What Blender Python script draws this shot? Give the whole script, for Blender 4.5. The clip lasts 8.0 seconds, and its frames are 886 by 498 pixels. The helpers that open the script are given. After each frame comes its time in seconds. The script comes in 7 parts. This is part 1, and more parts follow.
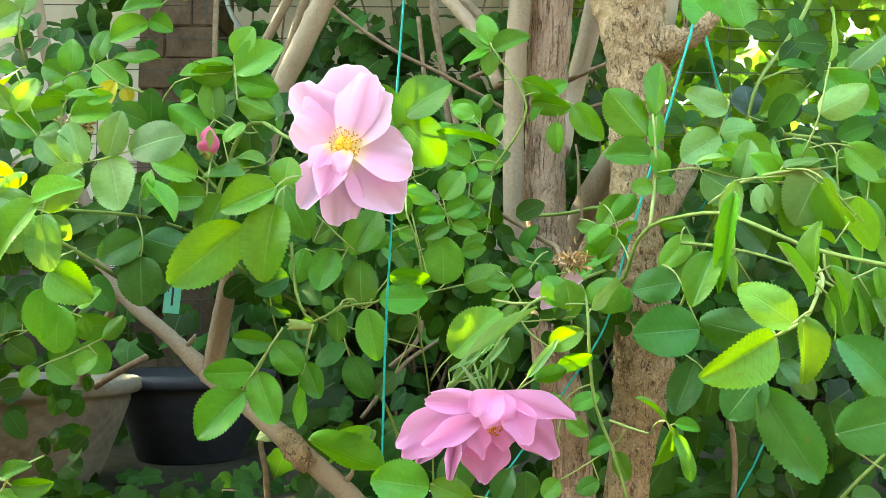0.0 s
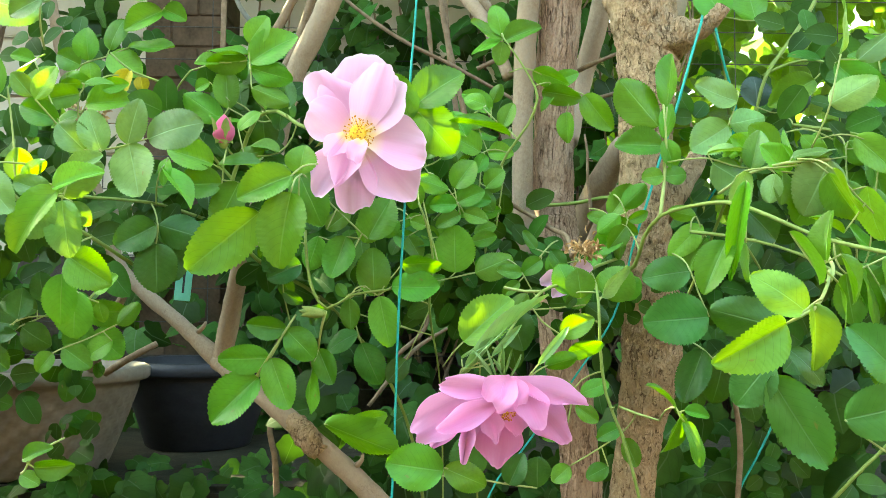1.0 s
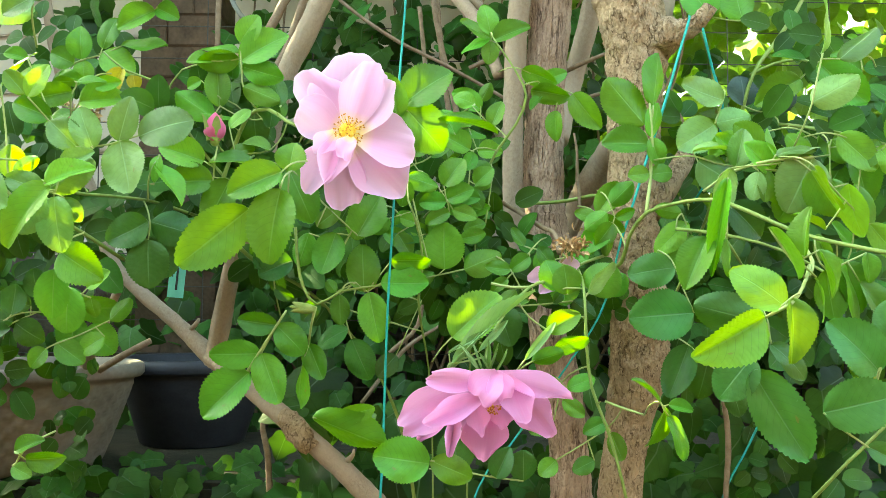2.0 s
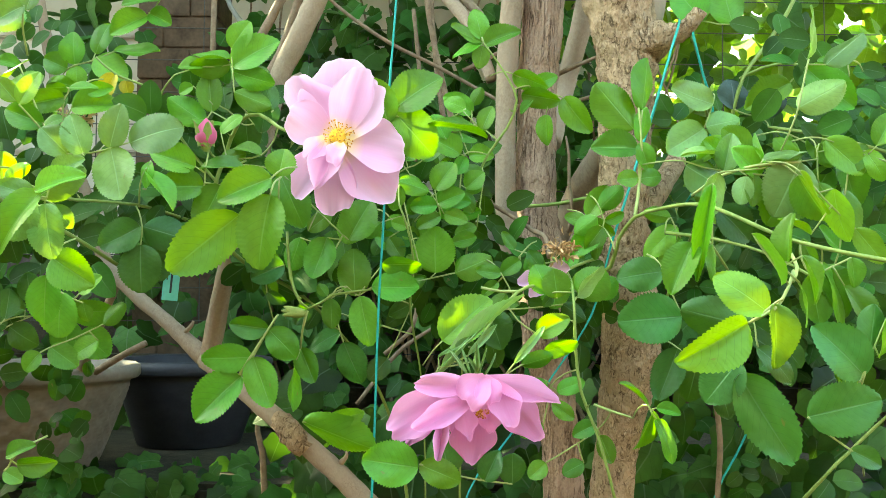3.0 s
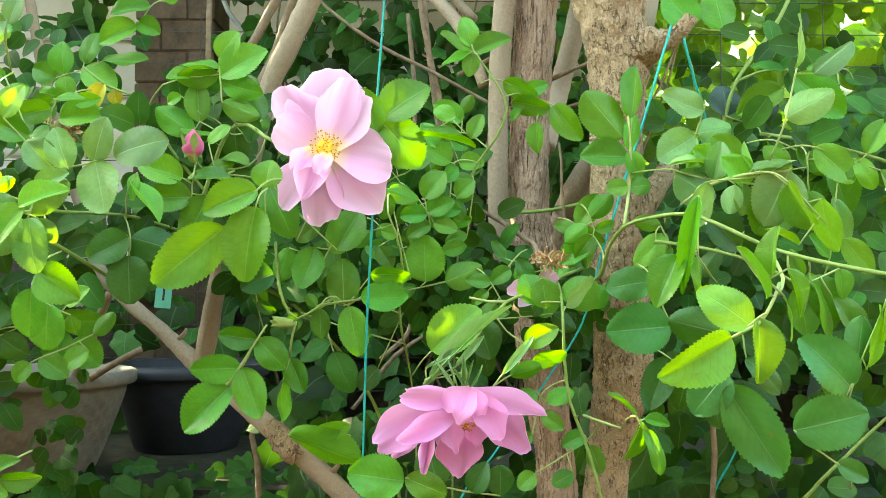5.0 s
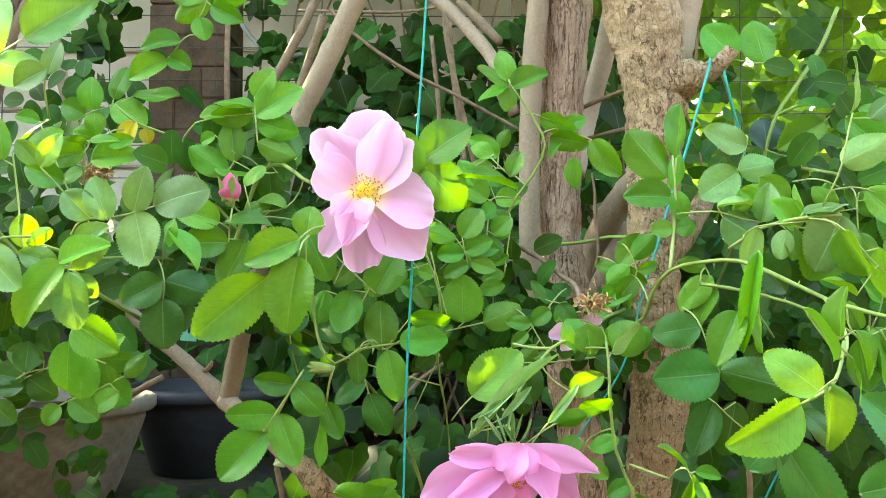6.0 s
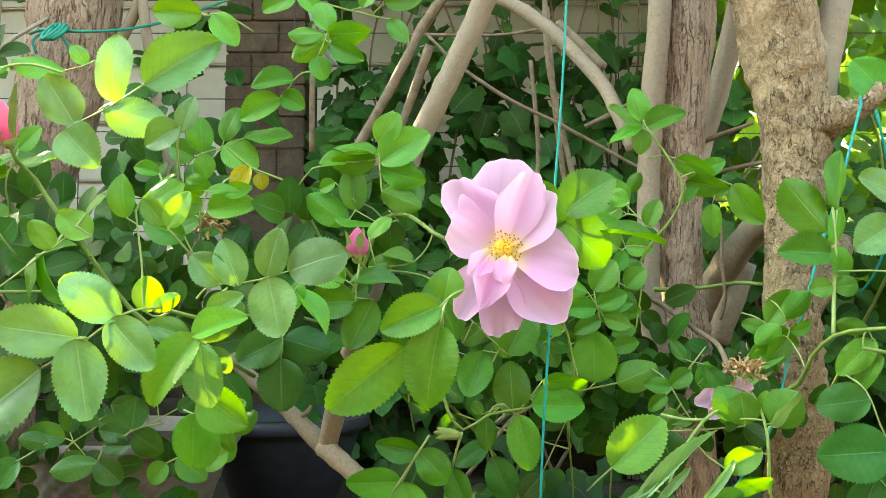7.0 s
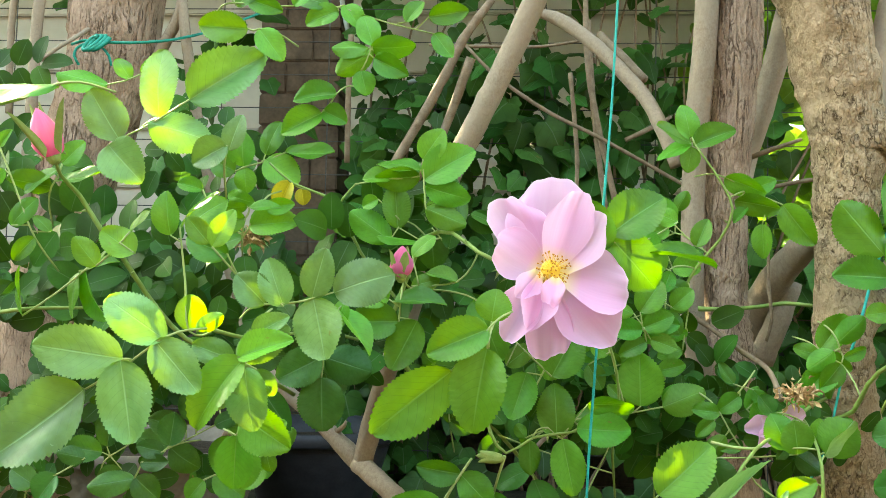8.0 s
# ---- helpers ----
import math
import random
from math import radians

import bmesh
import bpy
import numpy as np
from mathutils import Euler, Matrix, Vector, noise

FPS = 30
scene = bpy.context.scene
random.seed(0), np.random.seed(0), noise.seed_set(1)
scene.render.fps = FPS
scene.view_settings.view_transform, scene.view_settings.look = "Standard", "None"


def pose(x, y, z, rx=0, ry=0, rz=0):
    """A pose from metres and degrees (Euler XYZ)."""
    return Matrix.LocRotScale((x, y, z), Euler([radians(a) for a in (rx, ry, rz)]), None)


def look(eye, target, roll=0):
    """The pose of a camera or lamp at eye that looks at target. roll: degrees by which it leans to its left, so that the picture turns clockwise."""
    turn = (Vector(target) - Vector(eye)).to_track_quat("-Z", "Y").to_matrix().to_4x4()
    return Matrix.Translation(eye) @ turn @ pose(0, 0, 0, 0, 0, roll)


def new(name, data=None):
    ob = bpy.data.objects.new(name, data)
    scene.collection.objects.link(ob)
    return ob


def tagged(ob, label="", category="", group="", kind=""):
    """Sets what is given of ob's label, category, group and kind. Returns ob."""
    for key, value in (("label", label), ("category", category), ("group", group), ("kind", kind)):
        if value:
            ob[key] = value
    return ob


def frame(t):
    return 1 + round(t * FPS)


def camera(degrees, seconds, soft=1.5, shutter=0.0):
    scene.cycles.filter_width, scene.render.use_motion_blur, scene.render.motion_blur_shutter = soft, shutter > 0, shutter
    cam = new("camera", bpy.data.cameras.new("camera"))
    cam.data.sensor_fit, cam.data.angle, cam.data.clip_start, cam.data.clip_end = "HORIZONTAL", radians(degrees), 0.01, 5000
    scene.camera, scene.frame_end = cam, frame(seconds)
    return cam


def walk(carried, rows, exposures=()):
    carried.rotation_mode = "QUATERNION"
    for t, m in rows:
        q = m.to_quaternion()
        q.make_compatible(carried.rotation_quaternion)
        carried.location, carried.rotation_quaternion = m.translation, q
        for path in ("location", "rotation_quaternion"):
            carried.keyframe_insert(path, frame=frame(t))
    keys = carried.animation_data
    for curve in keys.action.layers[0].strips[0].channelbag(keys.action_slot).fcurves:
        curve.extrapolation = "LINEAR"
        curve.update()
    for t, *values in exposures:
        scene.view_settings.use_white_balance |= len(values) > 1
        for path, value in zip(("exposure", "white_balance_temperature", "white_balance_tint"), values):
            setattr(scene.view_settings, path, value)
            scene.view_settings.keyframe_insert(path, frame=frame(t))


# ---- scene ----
cam = camera(51.0, 8.0, soft=0.55)
PATH = [
    (0, 0.0, 0.0, 1.1, 94.0, 0.0, -0.0),
    (0.5, -0.0055, -0.0037, 1.0933, 93.986, -0.156, -0.144),
    (1, -0.0091, -0.0076, 1.0971, 93.457, -0.25, 0.025),
    (1.5, -0.0081, -0.0106, 1.0988, 93.114, -0.343, 0.028),
    (2, -0.0019, -0.0164, 1.0938, 93.465, -0.298, -0.123),
    (3.5, 0.0118, -0.0235, 1.1025, 93.286, -0.106, -0.046),
    (4, 0.019, -0.0258, 1.1058, 93.262, -0.009, -0.013),
    (4.5, 0.0199, -0.0207, 1.1069, 93.211, 0.02, 0.042),
    (5.8, 0.0027, -0.0187, 1.1298, 93.199, -0.046, 0.405),
    (6, -0.0127, -0.0054, 1.1442, 93.156, 0.079, 0.26),
    (6.5, -0.0459, 0.0285, 1.1754, 92.972, 0.038, 1.024),
    (7, -0.0817, 0.0425, 1.1886, 93.223, -0.485, 2.972),
    (7.5, -0.091, 0.0484, 1.1905, 93.228, -1.126, 4.206),
    (8, -0.0966, 0.0533, 1.199, 93.541, -1.235, 4.487),
]
walk(cam, [(t, pose(x, y, z, rx, ry, rz)) for t, x, y, z, rx, ry, rz in PATH],
     [(0.0, 4.10, 9400, -10), (5.8, 4.10, 9400, -10), (6.2, 4.10, 8300, 8), (6.5, 4.08, 8200, 12), (6.9, 3.91, 9400, -7), (8.0, 3.87, 9400, -7)])

# ---- daylight: sun behind and to the left, filtered by unseen tree crowns ----
SUN = Vector((-0.62, 0.42, 0.66)).normalized()
world = bpy.data.worlds.new("sky")
scene.world = world
world.use_nodes = True
sky = world.node_tree.nodes.new("ShaderNodeTexSky")
sky.sky_type, sky.sun_disc = "NISHITA", False
sky.sun_elevation, sky.sun_rotation = math.asin(SUN.z), math.atan2(SUN.x, SUN.y)
sky.air_density, sky.dust_density = 1.0, 2.5
world.node_tree.links.new(sky.outputs[0], world.node_tree.nodes["Background"].inputs[0])
world.node_tree.nodes["Background"].inputs[1].default_value = 0.15
lamp = bpy.data.lights.new("sun", "SUN")
lamp.energy, lamp.angle, lamp.color = 4.0, radians(0.6), (1.0, 0.93, 0.80)
sun = new("sun", lamp)
sun.matrix_world = look(SUN * 20, (0, 0, 0))


# ---- materials ----
def nodes_of(name):
    m = bpy.data.materials.new(name)
    m.use_nodes = True
    nt = m.node_tree
    return m, nt, nt.nodes["Principled BSDF"]


def add(nt, kind, **sockets):
    n = nt.nodes.new("ShaderNode" + kind)
    for k, v in sockets.items():
        n.inputs[k.replace("_", " ")].default_value = v
    return n


def math_node(nt, op, a, b=None):
    n = nt.nodes.new("ShaderNodeMath")
    n.operation = op
    for i, v in enumerate((a, b)):
        if v is None:
            continue
        if isinstance(v, (int, float)):
            n.inputs[i].default_value = v
        else:
            nt.links.new(v, n.inputs[i])
    return n.outputs[0]


def mix_colour(nt, fac, a, b):
    n = nt.nodes.new("ShaderNodeMix")
    n.data_type = "RGBA"
    for i, v in ((0, fac), (6, a), (7, b)):
        if isinstance(v, (int, float)):
            n.inputs[i].default_value = v
        elif isinstance(v, tuple):
            n.inputs[i].default_value = (*v, 1)
        else:
            nt.links.new(v, n.inputs[i])
    return n.outputs[2]


def ramp(nt, fac, low, high, out0=0.0, out1=1.0):
    n = nt.nodes.new("ShaderNodeMapRange")
    n.inputs[1].default_value, n.inputs[2].default_value = low, high
    n.inputs[3].default_value, n.inputs[4].default_value = out0, out1
    nt.links.new(fac, n.inputs[0])
    return n.outputs[0]


def noise_of(nt, scale, detail=4.0, stretch=None, coord="Object"):
    tc = nt.nodes.new("ShaderNodeTexCoord")
    n = add(nt, "TexNoise", Scale=scale, Detail=detail)
    src = tc.outputs[coord]
    if stretch:
        mp = nt.nodes.new("ShaderNodeMapping")
        mp.inputs["Scale"].default_value = stretch
        nt.links.new(src, mp.inputs[0])
        src = mp.outputs[0]
    nt.links.new(src, n.inputs["Vector"])
    return n.outputs[0]


def bump(nt, bsdf, height, strength, distance):
    b = add(nt, "Bump", Strength=strength, Distance=distance)
    nt.links.new(height, b.inputs["Height"])
    nt.links.new(b.outputs[0], bsdf.inputs["Normal"])
    return b


def leaf_material(name, colour, through_colour, rough=0.37, thin=0.32, spread=0.42, island=False, veins=9.0, gloss=0.36, dust=0.75):
    """A leaf blade: thin pale midrib, faint side veins, soft blotches, gloss above and light let through."""
    m, nt, bsdf = nodes_of(name)
    uv = nt.nodes.new("ShaderNodeUVMap")
    sep = nt.nodes.new("ShaderNodeSeparateXYZ")
    nt.links.new(uv.outputs[0], sep.inputs[0])
    across = math_node(nt, "ABSOLUTE", math_node(nt, "SUBTRACT", sep.outputs[0], 0.5))
    rib = math_node(nt, "MULTIPLY", ramp(nt, across, 0.008, 0.022, 1, 0), ramp(nt, sep.outputs[1], 0.70, 1.0, 1, 0.25))
    # side veins sweep forwards in a bow
    bow = math_node(nt, "MULTIPLY", math_node(nt, "POWER", across, 1.35), 0.75)
    side = math_node(nt, "PINGPONG", math_node(nt, "MULTIPLY", math_node(nt, "SUBTRACT", sep.outputs[1], bow), veins), 0.5)
    lines = math_node(nt, "MULTIPLY", ramp(nt, side, 0.0, 0.055, 1, 0), ramp(nt, across, 0.30, 0.48, 1, 0.2))
    if island:
        rnd = nt.nodes.new("ShaderNodeNewGeometry").outputs["Random Per Island"]
    else:
        rnd = nt.nodes.new("ShaderNodeObjectInfo").outputs["Random"]
    blot = noise_of(nt, 60.0 if island else 2.6, 4.0)
    hsv = add(nt, "HueSaturation", Color=(*colour, 1))
    nt.links.new(ramp(nt, rnd, 0, 1, 0.5 - 0.012, 0.5 + 0.022), hsv.inputs["Hue"])
    second = math_node(nt, "FRACT", math_node(nt, "MULTIPLY", rnd, 17.3))
    shade = math_node(nt, "MULTIPLY", ramp(nt, second, 0, 1, 1 - spread, 1 + spread), ramp(nt, blot, 0.3, 0.7, 0.76, 1.24))
    nt.links.new(shade, hsv.inputs["Value"])
    pale = tuple(min(1, c * 1.7 + 0.07) for c in colour)
    dusk = tuple(c * 0.62 for c in colour)
    col = mix_colour(nt, math_node(nt, "MULTIPLY", lines, 0.38), hsv.outputs[0], dusk)
    col = mix_colour(nt, math_node(nt, "MULTIPLY", rib, 0.62), col, pale)
    # dust, water marks and, on some leaves, a brown nibbled spot
    fleck = ramp(nt, noise_of(nt, 500.0 if island else 30.0, 2.0), 0.71, 0.76)
    film = ramp(nt, noise_of(nt, 120.0 if island else 5.0, 5.0), 0.52, 0.80, 0.0, 0.20)
    col = mix_colour(nt, math_node(nt, "MAXIMUM", math_node(nt, "MULTIPLY", fleck, 0.55 * dust), math_node(nt, "MULTIPLY", film, dust)), col, tuple(c * 1.5 + 0.07 for c in colour))
    scar = math_node(nt, "MULTIPLY", ramp(nt, noise_of(nt, 90.0 if island else 4.4, 3.0), 0.715, 0.735), ramp(nt, second, 0.55, 0.6))
    col = mix_colour(nt, math_node(nt, "MULTIPLY", scar, 0.7), col, (0.20, 0.13, 0.05))
    nt.links.new(col, bsdf.inputs["Base Color"])
    bsdf.inputs["Specular IOR Level"].default_value = gloss
    nt.links.new(ramp(nt, blot, 0.3, 0.7, rough - 0.05, rough + 0.10), bsdf.inputs["Roughness"])
    relief = math_node(nt, "ADD", math_node(nt, "MULTIPLY", rib, -0.6), math_node(nt, "MULTIPLY", side, 0.14))
    relief = math_node(nt, "ADD", relief, math_node(nt, "MULTIPLY", noise_of(nt, 200.0 if island else 9.0, 3.0), 0.45))
    bump(nt, bsdf, relief, 0.45, 0.0014)
    tr = nt.nodes.new("ShaderNodeBsdfTranslucent")
    dim = tuple(c * 0.55 for c in through_colour)
    tcol = mix_colour(nt, math_node(nt, "MAXIMUM", math_node(nt, "MULTIPLY", rib, 0.5), math_node(nt, "MULTIPLY", lines, 0.5)), through_colour, dim)
    nt.links.new(tcol, tr.inputs[0])
    mx = add(nt, "MixShader", Fac=thin)
    nt.links.new(bsdf.outputs[0], mx.inputs[1])
    nt.links.new(tr.outputs[0], mx.inputs[2])
    nt.links.new(mx.outputs[0], nt.nodes["Material Output"].inputs[0])
    return m


def rough_material(name, dark, light, scale=30.0, rough=0.85, depth=0.004, stretch=None, spots=None, fine=6.0, strength=0.6):
    """Matt surface with grain at two scales, relief and optional darker or paler spots."""
    m, nt, bsdf = nodes_of(name)
    big = noise_of(nt, scale, 6.0, stretch)
    small = noise_of(nt, scale * fine, 4.0, stretch)
    both = math_node(nt, "ADD", math_node(nt, "MULTIPLY", big, 0.65), math_node(nt, "MULTIPLY", small, 0.35))
    col = mix_colour(nt, ramp(nt, both, 0.32, 0.68), dark, light)
    if spots:
        col = mix_colour(nt, ramp(nt, noise_of(nt, scale * 0.35, 5.0), 0.55, 0.68), col, spots)
    nt.links.new(col, bsdf.inputs["Base Color"])
    bsdf.inputs["Roughness"].default_value = rough
    bsdf.inputs["Specular IOR Level"].default_value = 0.25
    bump(nt, bsdf, both, strength, depth)
    return m


def bark_material(name, dark, light, scale, depth, lichen, long=0.3, cracks=0.9, width=0.03, flakes=0.5, zone=(0.42, 0.60)):
    """Bark: peeling flakes with dark lips and broken cracks, thicker in some zones, over a soft mottled ground."""
    m, nt, bsdf = nodes_of(name)
    fibre = noise_of(nt, scale, 7.0, (1, 1, long))
    flake = noise_of(nt, scale * 0.75, 6.0, (1, 1, min(1.0, long * 2.2)))
    fine = noise_of(nt, scale * 1.9, 6.0, (1, 1, long * 1.2))
    grain = noise_of(nt, scale * 6.0, 4.0, (1, 1, 0.6))
    patch = noise_of(nt, scale * 0.16, 4.0)
    where = ramp(nt, noise_of(nt, scale * 0.20, 5.0, (1, 1, 0.7)), zone[0], zone[1], 0.0, 1.0)
    lips = [math_node(nt, "MULTIPLY", ramp(nt, flake, a, a + 0.022), ramp(nt, flake, a + 0.022, a + 0.055, 1, 0)) for a in (0.40, 0.50, 0.60)]
    lip = math_node(nt, "MAXIMUM", math_node(nt, "MAXIMUM", lips[0], lips[1]), lips[2])
    lip = math_node(nt, "MULTIPLY", lip, ramp(nt, fine, 0.50, 0.60))
    ridge = ramp(nt, math_node(nt, "ABSOLUTE", math_node(nt, "SUBTRACT", fibre, 0.5)), 0.0, width, 1, 0)
    ridge = math_node(nt, "MULTIPLY", ridge, ramp(nt, fine, 0.42, 0.56))
    crack = math_node(nt, "MAXIMUM", math_node(nt, "MULTIPLY", ridge, cracks), math_node(nt, "MULTIPLY", lip, 0.8 * flakes))
    crack = math_node(nt, "MULTIPLY", crack, where)
    tone = math_node(nt, "ADD", math_node(nt, "MULTIPLY", fine, 0.55), math_node(nt, "MULTIPLY", grain, 0.45))
    mid = tuple(0.62 * a + 0.38 * b for a, b in zip(dark, light))
    col = mix_colour(nt, ramp(nt, tone, 0.36, 0.62), mid, light)
    col = mix_colour(nt, math_node(nt, "MULTIPLY", ramp(nt, patch, 0.40, 0.62), 0.6), col, lichen)
    col = mix_colour(nt, crack, col, tuple(c * 0.55 for c in dark))
    nt.links.new(col, bsdf.inputs["Base Color"])
    bsdf.inputs["Roughness"].default_value = 0.88
    bsdf.inputs["Specular IOR Level"].default_value = 0.2
    steps = math_node(nt, "ADD", ramp(nt, flake, 0.40, 0.43), math_node(nt, "ADD", ramp(nt, flake, 0.50, 0.53), ramp(nt, flake, 0.60, 0.63)))
    height = math_node(nt, "ADD", math_node(nt, "MULTIPLY", fine, 0.40), math_node(nt, "MULTIPLY", grain, 0.15))
    height = math_node(nt, "SUBTRACT", height, math_node(nt, "MULTIPLY", crack, 0.4))
    height = math_node(nt, "ADD", height, math_node(nt, "MULTIPLY", math_node(nt, "MULTIPLY", steps, where), 0.3 * flakes))
    bump(nt, bsdf, height, 0.9, depth)
    return m


# Lit and shaded copies of one leaf: light and shade put into the colour.
LEAF = {
    "mature": leaf_material("leaf mature", (0.080, 0.256, 0.027), (0.22, 0.52, 0.010)),
    "deep": leaf_material("leaf shaded green", (0.034, 0.135, 0.024), (0.14, 0.40, 0.010), thin=0.26),
    "lit_young": leaf_material("leaf young", (0.105, 0.300, 0.034), (0.34, 0.60, 0.014), thin=0.34),
    # Paler base colour that carries the sky's sheen.
    "pale_sheen": leaf_material("leaf dull green", (0.150, 0.320, 0.095), (0.26, 0.50, 0.02), rough=0.36, gloss=0.45),
    "yellowed": leaf_material("leaf yellowed", (0.50, 0.45, 0.03), (0.6, 0.55, 0.05)),
    "silvery": leaf_material("leaf silvery", (0.20, 0.36, 0.15), (0.24, 0.48, 0.05), rough=0.5),
    "small": leaf_material("leaf small", (0.068, 0.240, 0.022), (0.22, 0.52, 0.010)),
    # Darkened tone for the lower right leaves, shade put into the colour.
    "half_shaded": leaf_material("leaf strong green", (0.044, 0.176, 0.036), (0.16, 0.44, 0.012), thin=0.26),
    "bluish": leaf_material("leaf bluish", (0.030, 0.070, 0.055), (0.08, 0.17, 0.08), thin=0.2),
}
# Darker than the outer leaves: the shade of the gaps is in this colour.
FILL = leaf_material("leaf shaded thicket", (0.026, 0.090, 0.011), (0.10, 0.30, 0.010), rough=0.5, island=True, thin=0.18, spread=0.55, gloss=0.18, dust=0.3)
IVY = leaf_material("ivy leaf", (0.030, 0.092, 0.020), (0.10, 0.28, 0.02), rough=0.40, thin=0.25, spread=0.75, island=True, veins=3.0, gloss=0.15, dust=0.1)
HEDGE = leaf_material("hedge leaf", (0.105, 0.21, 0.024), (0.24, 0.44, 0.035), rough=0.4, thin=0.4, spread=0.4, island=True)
CANE = rough_material("green cane", (0.13, 0.22, 0.05), (0.22, 0.33, 0.09), 90, 0.5, 0.0006)
STALK = rough_material("leaf stalk", (0.22, 0.33, 0.10), (0.33, 0.42, 0.16), 120, 0.5, 0.0004)
TWIG = rough_material("brown twig", (0.13, 0.095, 0.06), (0.26, 0.20, 0.14), 110, 0.8, 0.001)
SMOOTH_BARK = bark_material("smooth grey bark", (0.20, 0.155, 0.11), (0.315, 0.26, 0.195), 120, 0.0020, (0.285, 0.235, 0.175), 0.8, 0.5, 0.02, 0.3, (0.56, 0.66))
ROUGH_BARK = bark_material("flaking bark", (0.14, 0.085, 0.042), (0.48, 0.365, 0.235), 115, 0.014, (0.42, 0.325, 0.215), 0.42, 0.85, 0.032, 0.7, (0.33, 0.46))
RED_BARK = bark_material("reddish furrowed bark", (0.15, 0.092, 0.063), (0.48, 0.355, 0.265), 110, 0.012, (0.41, 0.30, 0.225), 0.14, 0.9, 0.034, 0.75, (0.30, 0.42))
DEAD = rough_material("dried flower", (0.32, 0.19, 0.085), (0.72, 0.52, 0.29), 200, 0.9, 0.001)
SEPAL = rough_material("sepal", (0.14, 0.24, 0.06), (0.26, 0.33, 0.10), 150, 0.6, 0.0005)
BEIGE = rough_material("beige clay", (0.125, 0.112, 0.088), (0.215, 0.196, 0.160), 18, 0.8, 0.001)
BLACK = rough_material("black plastic", (0.019, 0.022, 0.028), (0.034, 0.038, 0.047), 40, 0.5, 0.0006)
SOIL = rough_material("soil", (0.012, 0.009, 0.006), (0.042, 0.031, 0.022), 25, 0.95, 0.02)
CLAY = rough_material("terracotta", (0.28, 0.10, 0.05), (0.42, 0.17, 0.09), 30, 0.85, 0.001)
HOSE = rough_material("grey hose", (0.24, 0.28, 0.27), (0.36, 0.40, 0.39), 60, 0.45, 0.0004)
# Near-black coping colour: the shade under the pots painted in.
SHADE_STONE = rough_material("shade-dark coping stone", (0.012, 0.014, 0.008), (0.042, 0.040, 0.026), 30, 0.95, 0.006)
# Darkened stone for both low walls; deep shade is in the colour.
STONE = rough_material("shade-dark rubble stone", (0.030, 0.028, 0.022), (0.10, 0.090, 0.072), 22, 0.9, 0.01)
BRICK = rough_material("dark brick", (0.060, 0.043, 0.034), (0.135, 0.10, 0.082), 40, 0.9, 0.004)
PILLAR = rough_material("old brown brick", (0.055, 0.040, 0.028), (0.135, 0.098, 0.068), 24, 0.9, 0.004)
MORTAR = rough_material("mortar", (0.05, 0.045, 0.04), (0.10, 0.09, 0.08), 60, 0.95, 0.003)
PAINT = rough_material("white paint", (0.52, 0.50, 0.42), (0.64, 0.62, 0.54), 6, 0.6, 0.0008)
WIRE = rough_material("dark wire", (0.03, 0.035, 0.035), (0.075, 0.08, 0.08), 200, 0.5, 0.0004)
TWINE = rough_material("turquoise twine", (0.0, 0.24, 0.20), (0.01, 0.38, 0.33), 300, 0.55, 0.0006)
TWINE_DARK = rough_material("green twine", (0.0, 0.17, 0.12), (0.01, 0.30, 0.22), 300, 0.55, 0.0006)
TAG = rough_material("pale green card", (0.11, 0.50, 0.38), (0.17, 0.60, 0.47), 40, 0.5, 0.0003)
INK = rough_material("dark ink", (0.02, 0.03, 0.03), (0.04, 0.05, 0.05), 80, 0.6, 0.0001)
ANTHER = rough_material("anther", (0.34, 0.13, 0.02), (0.66, 0.34, 0.04), 300, 0.7, 0.0003)
FILAMENT = rough_material("filament", (0.80, 0.52, 0.04), (0.88, 0.68, 0.14), 200, 0.6, 0.0002)


